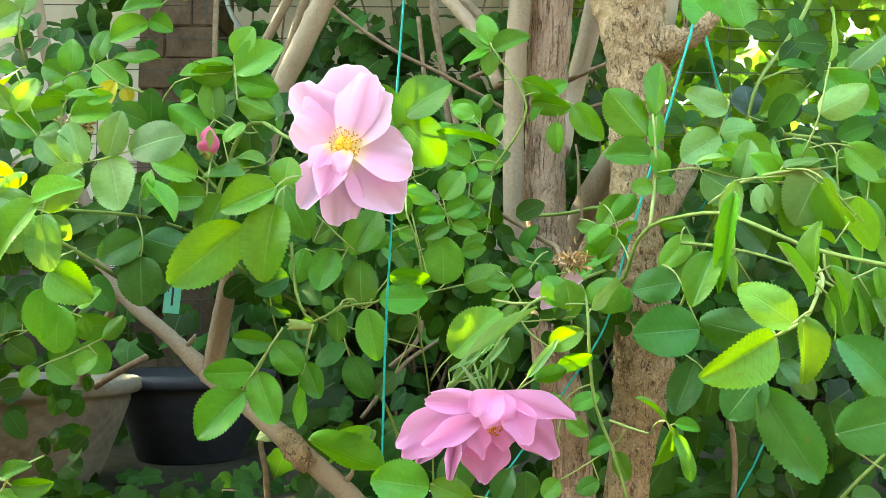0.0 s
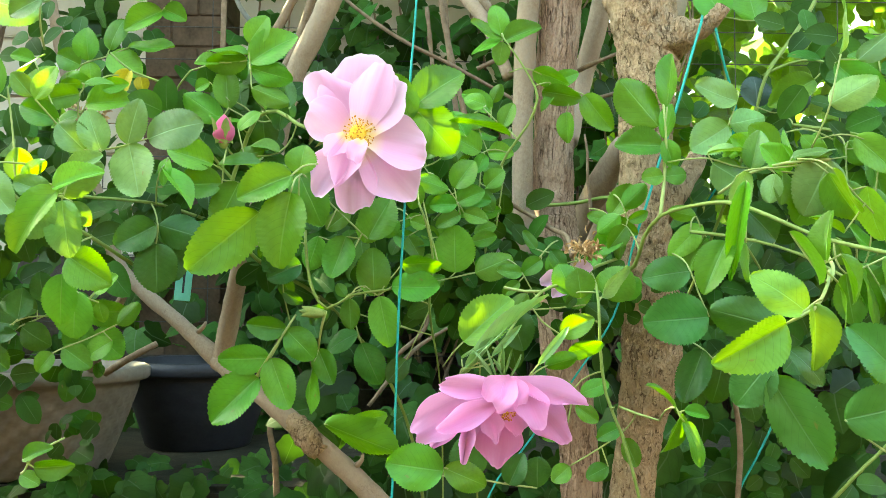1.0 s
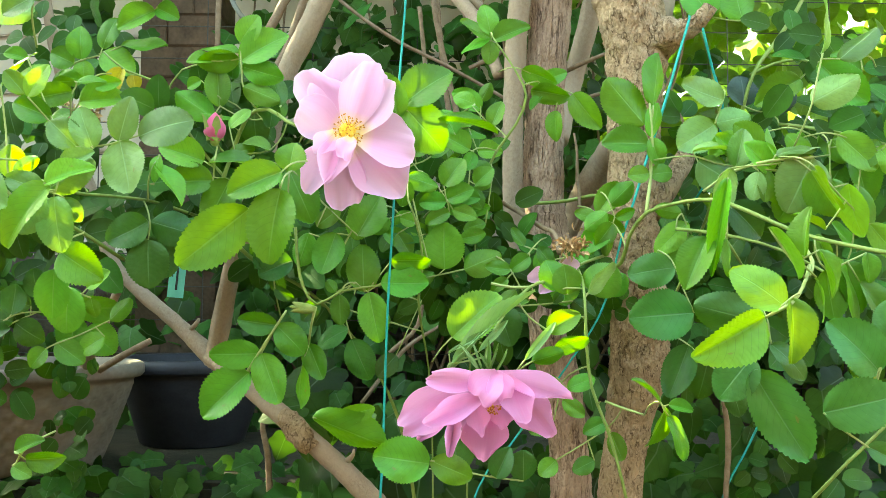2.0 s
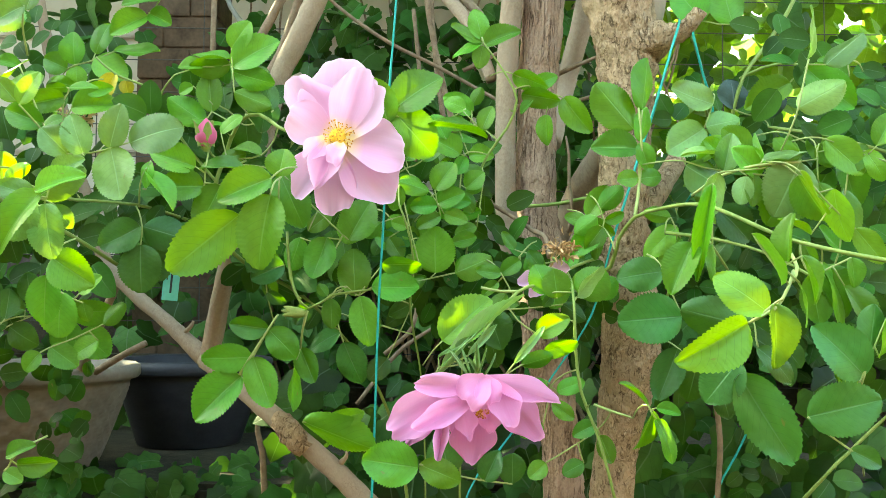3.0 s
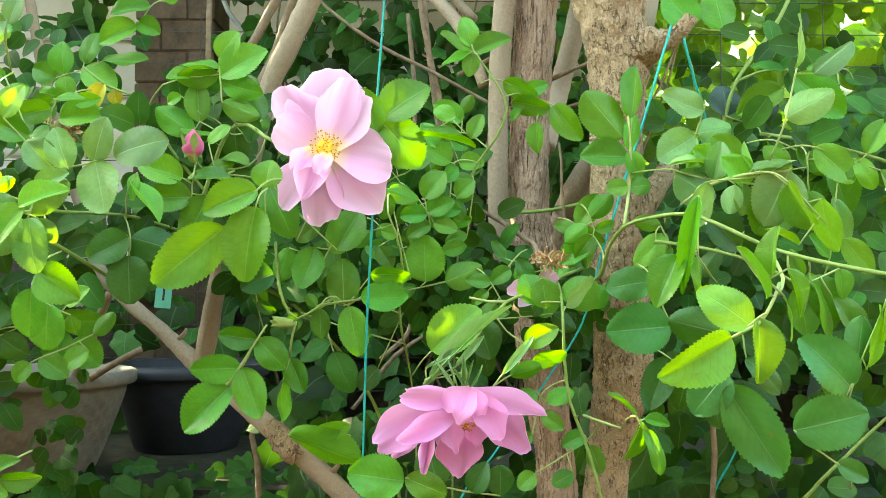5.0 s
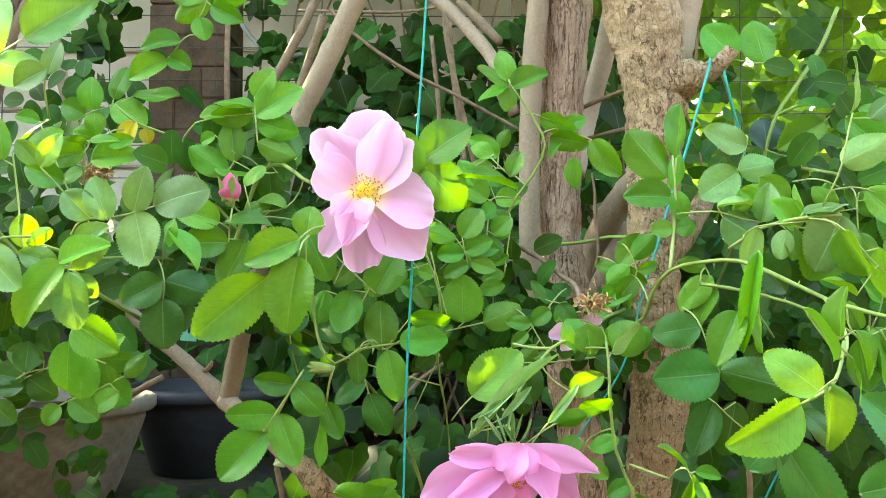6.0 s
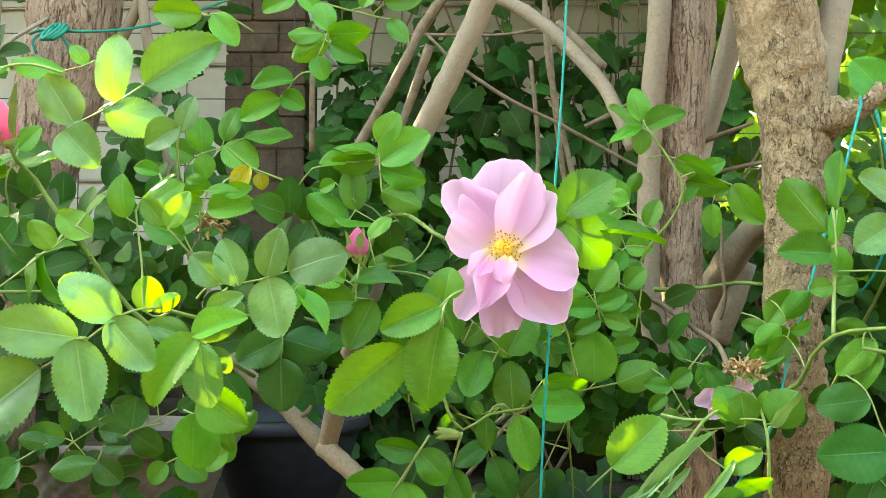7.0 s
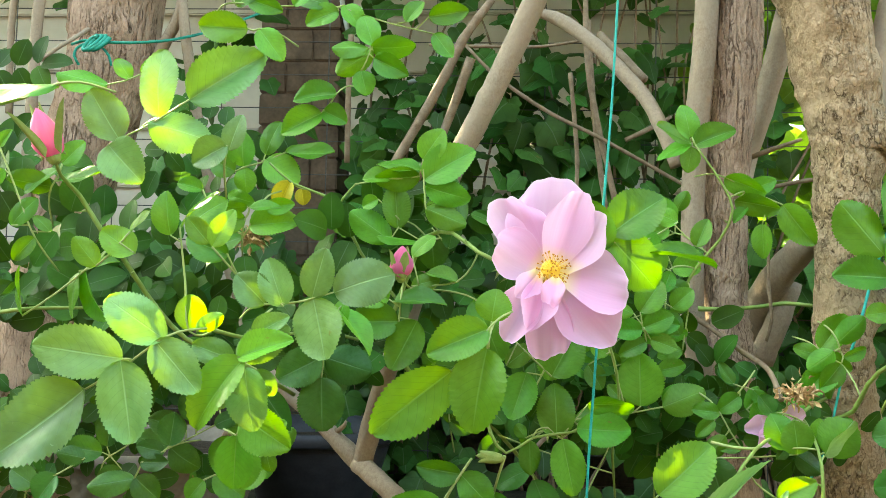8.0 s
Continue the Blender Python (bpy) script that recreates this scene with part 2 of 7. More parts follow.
def petal_material(name, pale, deep, claw=(0.90, 0.80, 0.44)):
    m, nt, bsdf = nodes_of(name)
    uv = nt.nodes.new("ShaderNodeUVMap")
    sep = nt.nodes.new("ShaderNodeSeparateXYZ")
    nt.links.new(uv.outputs[0], sep.inputs[0])
    vein = add(nt, "TexNoise", Scale=1.0, Detail=3.0)
    mp = nt.nodes.new("ShaderNodeMapping")
    mp.inputs["Scale"].default_value = (26, 1.6, 1)
    nt.links.new(uv.outputs[0], mp.inputs[0])
    nt.links.new(mp.outputs[0], vein.inputs["Vector"])
    rnd = nt.nodes.new("ShaderNodeObjectInfo").outputs["Random"]
    f = math_node(nt, "ADD", math_node(nt, "MULTIPLY", vein.outputs[0], 0.45), math_node(nt, "MULTIPLY", rnd, 0.35))
    col = mix_colour(nt, ramp(nt, f, 0.1, 0.75), pale, deep)
    # the claw of each petal is white and then yellow
    col = mix_colour(nt, ramp(nt, sep.outputs[1], 0.06, 0.34, 1, 0), col, claw)
    # thin pale rim
    off = math_node(nt, "ABSOLUTE", math_node(nt, "SUBTRACT", sep.outputs[0], 0.5))
    rim = math_node(nt, "MAXIMUM", ramp(nt, sep.outputs[1], 0.955, 0.995), ramp(nt, off, 0.475, 0.497))
    col = mix_colour(nt, math_node(nt, "MULTIPLY", rim, 0.6), col, tuple(min(0.92, c * 1.12 + 0.03) for c in pale))
    nt.links.new(col, bsdf.inputs["Base Color"])
    bsdf.inputs["Roughness"].default_value = 0.6
    bsdf.inputs["Specular IOR Level"].default_value = 0.25
    bsdf.inputs["Sheen Weight"].default_value = 0.2
    bump(nt, bsdf, vein.outputs[0], 0.25, 0.0006)
    tr = nt.nodes.new("ShaderNodeBsdfTranslucent")
    nt.links.new(col, tr.inputs[0])
    mx = add(nt, "MixShader", Fac=0.5)
    nt.links.new(bsdf.outputs[0], mx.inputs[1])
    nt.links.new(tr.outputs[0], mx.inputs[2])
    nt.links.new(mx.outputs[0], nt.nodes["Material Output"].inputs[0])
    return m


PINK = petal_material("pale pink petal", (0.86, 0.60, 0.81), (0.82, 0.46, 0.73))
ROSE = petal_material("rose pink petal", (0.81, 0.43, 0.72), (0.74, 0.27, 0.59), (0.70, 0.30, 0.52))
BUD = petal_material("deep pink bud", (0.80, 0.24, 0.46), (0.70, 0.12, 0.30))


# ---- makers ----
def mesh_of(name, verts, faces, material, uvs=None, smooth=True):
    me = bpy.data.meshes.new(name)
    me.from_pydata([tuple(v) for v in verts], [], [tuple(int(i) for i in f) for f in faces])
    if uvs is not None:
        layer = me.uv_layers.new(name="UVMap")
        index = np.empty(len(me.loops), dtype=np.int32)
        me.loops.foreach_get("vertex_index", index)
        layer.data.foreach_set("uv", np.asarray(uvs, dtype=np.float32)[index].ravel())
    me.materials.append(material)
    if smooth:
        me.polygons.foreach_set("use_smooth", [True] * len(me.polygons))
    me.update()
    return me


def child(name, me, parent, label="", kind=""):
    ob = new(name, me)
    ob.parent = parent
    return tagged(ob, label=label, kind=kind)


def part(name, bm, material, parent, label=""):
    me = bpy.data.meshes.new(name)
    bm.to_mesh(me)
    bm.free()
    me.materials.append(material)
    return child(name, me, parent, label)


def thing(name, label, category, group="", kind=""):
    return tagged(new(name), label, category, group, kind)


def spline(points, step):
    """A smooth line of (x, y, z, r) through the given ones, without overshoot where they lie unevenly."""
    p = [np.array(q, dtype=float) for q in points]
    p = [2 * p[0] - p[1]] + p + [2 * p[-1] - p[-2]]
    out = []
    for a, b, c, d in zip(p, p[1:], p[2:], p[3:]):
        n = max(2, int(np.linalg.norm(c[:3] - b[:3]) / step))
        t0 = 0.0
        t1 = t0 + max(np.linalg.norm(b - a), 1e-5) ** 0.5
        t2 = t1 + max(np.linalg.norm(c - b), 1e-5) ** 0.5
        t3 = t2 + max(np.linalg.norm(d - c), 1e-5) ** 0.5
        for i in range(n):
            t = t1 + (t2 - t1) * i / n
            e = ((t1 - t) * a + (t - t0) * b) / (t1 - t0)
            f = ((t2 - t) * b + (t - t1) * c) / (t2 - t1)
            g = ((t3 - t) * c + (t - t2) * d) / (t3 - t2)
            h = ((t2 - t) * e + (t - t0) * f) / (t2 - t0)
            k = ((t3 - t) * f + (t - t1) * g) / (t3 - t1)
            out.append(((t2 - t) * h + (t - t1) * k) / (t2 - t1))
    out.append(p[-2])
    return out


def tube(name, points, material, ring=10, step=0.02, rugged=0.0, knobs=0.0):
    """A tapering, slightly uneven round limb."""
    line = spline(points, step)
    verts, faces = [], []
    side = None
    for i, q in enumerate(line):
        a, b = line[max(i - 1, 0)][:3], line[min(i + 1, len(line) - 1)][:3]
        d = Vector(b - a).normalized()
        side = (Vector((1, 0, 0)) if side is None else side)
        side = (side - d * side.dot(d))
        side = side.normalized() if side.length > 1e-4 else d.orthogonal().normalized()
        up = d.cross(side)
        r = max(q[3], 0.0002)
        for k in range(ring):
            w = 2 * math.pi * k / ring
            n = side * math.cos(w) + up * math.sin(w)
            base = Vector(q[:3])
            f = 1.0
            if rugged:
                f += rugged * noise.noise((base + n * r) * (0.9 / max(r, 0.004)))
                f += rugged * 0.5 * noise.noise((base + n * r) * (3.1 / max(r, 0.004)))
                f += rugged * 0.3 * noise.noise(Vector(((base + n * r).x, (base + n * r).y, (base + n * r).z * 0.5)) * (8.0 / max(r, 0.008))) if ring > 28 else 0
            if knobs:
                f += knobs * max(0.0, noise.noise(base * 22 + Vector((3, 1, 7))) - 0.25)
            verts.append(base + n * r * f)
    m = len(line)
    for i in range(m - 1):
        for k in range(ring):
            j = (k + 1) % ring
            faces.append((i * ring + k, i * ring + j, (i + 1) * ring + j, (i + 1) * ring + k))
    faces.append(tuple(range(ring - 1, -1, -1)))
    faces.append(tuple((m - 1) * ring + k for k in range(ring)))
    return mesh_of(name, verts, faces, material)


def blade(rows, cols, fold, curl, wave, teeth, seed, belly=0.42, point=0.0):
    """A leaflet of unit length and width: ovate with a short tip, saw-toothed, folded along its rib and curled."""
    rnd = random.Random(seed)
    ph = rnd.uniform(0, 6)
    twist = rnd.uniform(-0.10, 0.10)
    verts, uvs, faces = [], [], []
    for i in range(rows + 1):
        v = i / rows
        peak = math.sin(math.pi * v ** (math.log(0.5) / math.log(belly))) ** 0.53 if 0 < v < 1 else 0.0
        peak *= 1 - point * max(0.0, (v - 0.62) / 0.38) ** 2
        half = 0.5 * max(peak, 0.012)
        saw = (0.0, 0.55, 1.0)[i % 3] - 0.45
        for k in range(cols + 1):
            u = 2 * k / cols - 1
            rim = abs(u) > 0.99
            w = half * (1 + (teeth * saw * (0.7 + 0.6 * noise.noise((i * 0.7, seed, u))) if rim and 0 < i < rows else 0))
            x = u * w
            y = v + (0.011 if rim and i % 3 == 2 and teeth else 0)
            z = fold * abs(u) * half - curl * (v - 0.3) ** 2 + wave * math.sin(7 * v + ph + 2.2 * u) * abs(u) - 0.09 * u * u * half + twist * u * half * (v - 0.3)
            z += 0.005 * math.sin(2 * math.pi * 8.5 * (v - 0.30 * abs(u) ** 1.3)) * min(1, abs(u) * 3) * half
            verts.append((x, y, z))
            uvs.append((0.5 + 0.5 * u, v))
    n = cols + 1
    for i in range(rows):
        for k in range(cols):
            faces.append((i * n + k, i * n + k + 1, (i + 1) * n + k + 1, (i + 1) * n + k))
    return np.array(verts), np.array(uvs), faces


SHAPES = [blade(57, 8, 0.22, 0.10, 0.022, 0.120, 1, 0.45, 0.05), blade(54, 8, 0.38, 0.24, 0.030, 0.130, 2, 0.44, 0.10), blade(60, 8, -0.14, 0.05, 0.036, 0.115, 3, 0.48, 0.02),
          blade(54, 8, 0.48, 0.15, 0.030, 0.130, 4, 0.43, 0.10), blade(60, 8, 0.12, 0.34, 0.040, 0.115, 5, 0.48, 0.02), blade(57, 8, 0.28, -0.14, 0.044, 0.120, 6, 0.46, 0.06)]
BLADES = {}
picker = random.Random(11)


def blade_mesh(material, i):
    if (material.name, i) not in BLADES:
        v, uv, f = SHAPES[i]
        BLADES[material.name, i] = mesh_of("leaflet", v, f, material, uv)
    return BLADES[material.name, i]


def blade_pose(base, tip, width, roll):
    b, t = Vector(base), Vector(tip)
    axis = t - b
    length = axis.length
    axis.normalize()
    face = Vector((0.0, -1.0, 0.28))
    normal = (face - axis * face.dot(axis)).normalized()
    normal = Matrix.Rotation(radians(roll), 3, axis) @ normal
    across = axis.cross(normal)
    m = Matrix((across * width, axis * length, normal * length)).transposed().to_4x4()
    m.translation = b
    return m


CANE_LINES = {}


def rose_leaf(bush, material, leaflets):
    """A compound leaf: a stalk from the nearest cane, its leaflets on short stems, the last one at the end. Each: base, tip, width, turn about its rib."""
    end = Vector(leaflets[-1][0])
    bases = [Vector(q[0]) for q in leaflets]
    reach = max((p - end).length for p in bases)
    far = [p for p in bases if (p - end).length >= 0.75 * reach]
    start = sum(far, Vector()) / len(far)
    axis = end - start
    back = -axis.normalized() if axis.length > 0.004 else Vector(leaflets[-1][0]) - Vector(leaflets[-1][1])
    back = back.normalized()
    near = min(CANE_LINES[bush.name], key=lambda c: (c - start - back * 0.01).length)
    if (near - start).length < 0.04:
        line = [near, start.lerp(near, 0.5) + back * 0.003]
    else:
        line = [start + back * 0.022 + Vector((0, 0.022, -0.006)), start + back * 0.010 + Vector((0, 0.005, -0.001))]
    line += [start] + ([start.lerp(end, 0.5) + Vector((0, 0.001, -0.001)), end] if axis.length > 0.004 else [])
    keep = [line[0]]
    for p in line[1:]:
        if (p - keep[-1]).length > 0.002:
            keep.append(p)
    if len(keep) < 2:
        keep.append(end + back * 0.01)
    bm = bmesh.new()
    bm.from_mesh(tube("leaf_stalk", [(*p, 0.0007) for p in keep], STALK, 5, 0.006))
    for p in bases[:-1]:
        f = max(0.0, min(1.0, (p - start).dot(axis) / max(axis.length_squared, 1e-8)))
        foot = start.lerp(end, max(0.0, f - 0.08))
        if (foot - p).length > 0.0015:
            bm.from_mesh(tube("leaf_stalk", [(*foot, 0.0006), (*foot.lerp(p, 0.5), 0.0006), (*p, 0.0005)], STALK, 5, 0.006))
    for f in bm.faces:
        f.smooth = True
    stalk = part("leaf", bm, STALK, bush)
    for base, tip, width, roll in leaflets:
        ob = child("leaflet", blade_mesh(material, picker.randrange(len(SHAPES))), stalk)
        ob.matrix_basis = blade_pose(base, tip, width * 0.97, roll + picker.gauss(0, 6))


def scatter(name, parent, material, shape, poses, label="", kind="stuff"):
    """Many alike blades joined into one mesh."""
    v, uv, f = shape
    f = np.array(f)
    n = len(v)
    h = np.hstack([v, np.ones((n, 1))])
    allv = np.concatenate([(h @ np.array(m).T)[:, :3] for m in poses])
    allf = np.concatenate([f + i * n for i in range(len(poses))])
    alluv = np.tile(uv, (len(poses), 1))
    return child(name, mesh_of(name, allv, allf, material, alluv), parent, label, kind)


SIMPLE = blade(12, 2, 0.25, 0.18, 0.0, 0.0, 9, 0.45, 0.15)


def compound_poses(rnd, xs, ys, zs, count, size):
    """Compound leaves strewn through a box, each of five or seven leaflets, mostly turned to face the camera."""
    out, stalks = [], []
    for _ in range(count):
        p = Vector((rnd.uniform(*xs), rnd.uniform(*ys), rnd.uniform(*zs)))
        d = Vector((rnd.gauss(0, 1), rnd.gauss(0, 0.35), rnd.gauss(-0.25, 0.8))).normalized()
        n = Vector((rnd.gauss(0, 0.35), -1, rnd.gauss(0.35, 0.4)))
        n = (n - d * n.dot(d)).normalized()
        side = d.cross(n)
        s = size * rnd.uniform(0.75, 1.2)
        stalks.append((p - d * s * 0.8, p + d * s * 1.6))
        for k in range(rnd.choice((2, 2, 3))):
            for sg in (-1, 1):
                ax = (side * sg + d * 0.45 + n * rnd.gauss(0, 0.2)).normalized()
                q = p + d * s * (0.72 * k)
                out.append(blade_pose(q + ax * s * 0.05, q + ax * s * rnd.uniform(0.85, 1.05), s * 0.68, rnd.gauss(0, 18)))
        q = p + d * s * 1.6
        out.append(blade_pose(q, q + d * s * 1.1, s * 0.75, rnd.gauss(0, 18)))
    return out, stalks


def thicket(bush, seed, boxes):
    """Inner foliage of a bush, too dense to pick apart."""
    rnd = random.Random(seed)
    poses = []
    for xs, ys, zs, count, size in boxes:
        poses += compound_poses(rnd, xs, ys, zs, count, size)[0]
    scatter("inner_foliage", bush, FILL, SIMPLE, poses, "dense small green rose leaves")


def thorns(parent, points):
    """A few hooked prickles along a cane."""
    for i, (p, q) in enumerate(zip(points, points[1:])):
        if i % 2 or p[3] < 0.0016:
            continue
        a, b = Vector(p[:3]), Vector(q[:3])
        along = (b - a).normalized()
        out = Matrix.Rotation(1.7 * i + p[0] * 40, 3, along) @ along.orthogonal().normalized()
        foot = a.lerp(b, 0.4) + out * p[3] * 0.55
        tip = foot + out * 0.0045 - along * 0.0015
        child("thorn", tube("thorn", [(*foot, 0.0011), (*foot.lerp(tip, 0.5), 0.0005), (*tip, 0.0001)], SEPAL, 6, 0.002), parent)


def cane(parent, points, material=None, rugged=0.06, ring=8, name="cane", label=""):
    thorns(parent, points) if material is None and name == "cane" else None
    CANE_LINES.setdefault(parent.name, []).extend(Vector(q[:3]) for q in spline(points, 0.012))
    slim = 0.58 if material is None else 0.62 if material in (TWINE, TWINE_DARK) else 0.86
    return child(name, tube(name, [(x, y, z, r * slim) for x, y, z, r in points], material or CANE, ring, 0.012, rugged), parent, label)


def limb(parent, name, points, material, ring=22, rugged=0.10, knobs=0.0, label=""):
    slim = 0.86 if material is SMOOTH_BARK else 1.0
    fine = 0.004 if ring > 28 else 0.008
    return child(name, tube(name, [(x, y, z, r * slim) for x, y, z, r in points], material, ring, fine, rugged, knobs), parent, label)


def petal(flower, base, tip, width, cup=0.2, point=0.0, roll=0, fold=0.0, curl=0.0, notch=0.06, seed=1):
    """A broad rounded petal, narrow at its claw, with an uneven rim. cup lifts its sides, fold bends it along the middle, curl rolls the rim over."""
    rows, cols = 24, 20
    rnd = random.Random(seed * 37 + len(flower.children))
    ph, ph2, skew = rnd.uniform(0, 6), rnd.uniform(0, 6), rnd.uniform(-0.12, 0.12)
    verts, uvs, faces = [], [], []
    for i in range(rows + 1):
        v = i / rows
        half = 0.5 * (0.28 + 0.72 * math.sin(0.5 * math.pi * min(1.0, v / 0.66)) ** 1.25) * (1 - (0.16 + point) * (max(0.0, v - 0.6) / 0.4) ** 2)
        for k in range(cols + 1):
            u = 2 * k / cols - 1
            rim = 0.20 * abs(u) ** 2.6 * v ** 3 + notch * v ** 4 * math.sin(2.3 * u + ph) + 0.25 * notch * v ** 6 * math.sin(6.5 * u + ph2) + 0.008 * v ** 8 * math.sin(13 * u + ph)
            y = v - rim
            x = u * half + skew * v * v
            z = cup * (u * u * half * 1.3 + 0.25 * v * v) + fold * abs(u - 0.15) * half
            z -= curl * max(0.0, v + 0.25 * abs(u) - 0.72) ** 2 * 4
            z += 0.045 * v * v * math.sin(4.2 * u + ph) + 0.030 * v * math.sin(6 * v + 3 * u + ph2) + 0.010 * v ** 3 * math.sin(15 * u + 2 * ph)
            verts.append((x, y, z))
            uvs.append((0.5 + 0.5 * u, v))
    n = cols + 1
    for i in range(rows):
        for k in range(cols):
            faces.append((i * n + k, i * n + k + 1, (i + 1) * n + k + 1, (i + 1) * n + k))
    ob = child("petal", mesh_of("petal", verts, faces, flower_colour[flower.name], uvs), flower)
    ob.matrix_basis = blade_pose(base, tip, width, roll)
    return ob


flower_colour = {}


def stamens(flower, centre, facing, count, spread, length, seed):
    """A tuft of yellow filaments with amber anthers."""
    rnd = random.Random(seed)
    f = Vector(facing).normalized()
    s = f.orthogonal().normalized()
    u = f.cross(s)
    c = Vector(centre)
    bm, ba = bmesh.new(), bmesh.new()
    for i in range(count):
        w = rnd.uniform(0, 2 * math.pi)
        r = spread * math.sqrt(rnd.random())
        tip = c + (s * math.cos(w) + u * math.sin(w)) * r + f * length * rnd.uniform(0.5, 1.0) * (1.15 - 0.6 * r / spread)
        foot = c + (s * math.cos(w) + u * math.sin(w)) * r * 0.25
        d = (tip - foot)
        m = Matrix.Translation((tip + foot) / 2) @ d.to_track_quat("Z", "Y").to_matrix().to_4x4()
        bmesh.ops.create_cone(bm, segments=4, radius1=0.00022, radius2=0.00016, depth=d.length, matrix=m)
        m2 = Matrix.Translation(tip) @ Euler((rnd.uniform(0, 3), rnd.uniform(0, 3), 0)).to_matrix().to_4x4() @ Matrix.Diagonal((1.0, 0.6, 0.6, 1))
        bmesh.ops.create_icosphere(ba, subdivisions=1, radius=0.0009, matrix=m2)
    disc = bmesh.new()
    bmesh.ops.create_icosphere(disc, subdivisions=2, radius=spread * 0.55, matrix=Matrix.Translation(c + f * -0.004))
    part("receptacle", disc, FILAMENT, flower, "pale yellow centre")
    part("filament_tuft", bm, FILAMENT, flower, "yellow filaments")
    part("anther_tuft", ba, ANTHER, flower, "amber yellow anthers")


def rose_bud(bush, base, tip, width, material, sepal=0.95, spread=10, slim=0.36):
    """A pointed bud with wound petals, clasped by sepals."""
    b, t = Vector(base), Vector(tip)
    length = (t - b).length
    rows, ring = 16, 20
    verts, uvs, faces = [], [], []
    for i in range(rows + 1):
        v = i / rows
        r = width / 2 / length * (math.sin(math.pi * (0.12 + 0.88 * v ** 0.8)) ** 0.8 if v < 1 else 0.02)
        for k in range(ring):
            w = 2 * math.pi * k / ring
            sp = ((w + 4.2 * v) / (2 * math.pi) * 3) % 1.0
            rr = max(r, 0.012) * (0.9 + 0.16 * sp)
            verts.append((rr * math.cos(w), v, rr * math.sin(w)))
            uvs.append((k / ring, 0.5 + 0.5 * v))
    for i in range(rows):
        for k in range(ring):
            j = (k + 1) % ring
            faces.append((i * ring + k, (i + 1) * ring + k, (i + 1) * ring + j, i * ring + j))
    faces.append(tuple(rows * ring + k for k in range(ring)))
    me = mesh_of("bud", verts, faces, material, uvs)
    m = blade_pose(base, tip, length, 0)
    me.transform(m)
    bud = child("bud", me, bush, "pink pointed rose bud in green sepals")
    v, uv, f = blade(10, 4, -0.5, 0.0, 0.02, 0.0, 3, 0.3)
    for k in range(5):
        w = 2 * math.pi * k / 5 + (0.4 if slim > 0.3 else 0.95)
        vv = v * np.array([slim, sepal, 0.4])
        sm = mesh_of("sepal", vv, f, SEPAL, uv)
        lean = -8 if k % 2 else spread
        sm.transform(m @ Matrix.Rotation(w, 4, "Y") @ Matrix.Translation((0, -0.02, width / length * 0.42)) @ Matrix.Rotation(radians(lean), 4, "X"))
        child("sepal", sm, bud, "green sepal")
    cup = bmesh.new()
    bmesh.ops.create_icosphere(cup, subdivisions=2, radius=width * 0.24, matrix=Matrix.Translation(b) @ Matrix.Diagonal((1, 1, 1.2, 1)))
    part("hip", cup, SEPAL, bud, "green swollen base")
    return bud


def block(bm, x0, x1, y0, y1, z0, z1, soft=0.0):
    r = bmesh.ops.create_cube(bm, size=1, matrix=Matrix.Translation(((x0 + x1) / 2, (y0 + y1) / 2, (z0 + z1) / 2)) @ Matrix.Diagonal((x1 - x0, y1 - y0, z1 - z0, 1)))
    if soft:
        edges = list({e for v in r["verts"] for e in v.link_edges})
        bmesh.ops.bevel(bm, geom=edges, offset=soft, segments=2, affect="EDGES")


def lathe(name, profile, material, ring=48, weave=0.0, cells=0):
    """A turned vessel; weave gives a woven relief."""
    verts, faces = [], []
    for i, (r, z) in enumerate(profile):
        for k in range(ring):
            w = 2 * math.pi * k / ring
            rr = r + (weave * (1 if ((k // 2) + i // 2) % 2 else -1) if weave and cells and 2 <= i <= cells else 0)
            verts.append((rr * math.cos(w), rr * math.sin(w), z))
    for i in range(len(profile) - 1):
        for k in range(ring):
            j = (k + 1) % ring
            faces.append((i * ring + k, i * ring + j, (i + 1) * ring + j, (i + 1) * ring + k))
    return mesh_of(name, verts, faces, material)


# ---- ground, low wall, fence, house wall ----
bm = bmesh.new()
bmesh.ops.create_grid(bm, x_segments=80, y_segments=80, size=1)
for v in bm.verts:
    q = v.co.copy()
    v.co = Vector((math.copysign(abs(q.x) ** 3, q.x) * 60, math.copysign(abs(q.y) ** 3, q.y) * 60, 0))
    v.co.z = 0.05 * noise.noise(v.co * 0.8)
ground = part("ground", bm, SOIL, None)
tagged(ground, "dark bare garden soil", "ground", kind="structure")


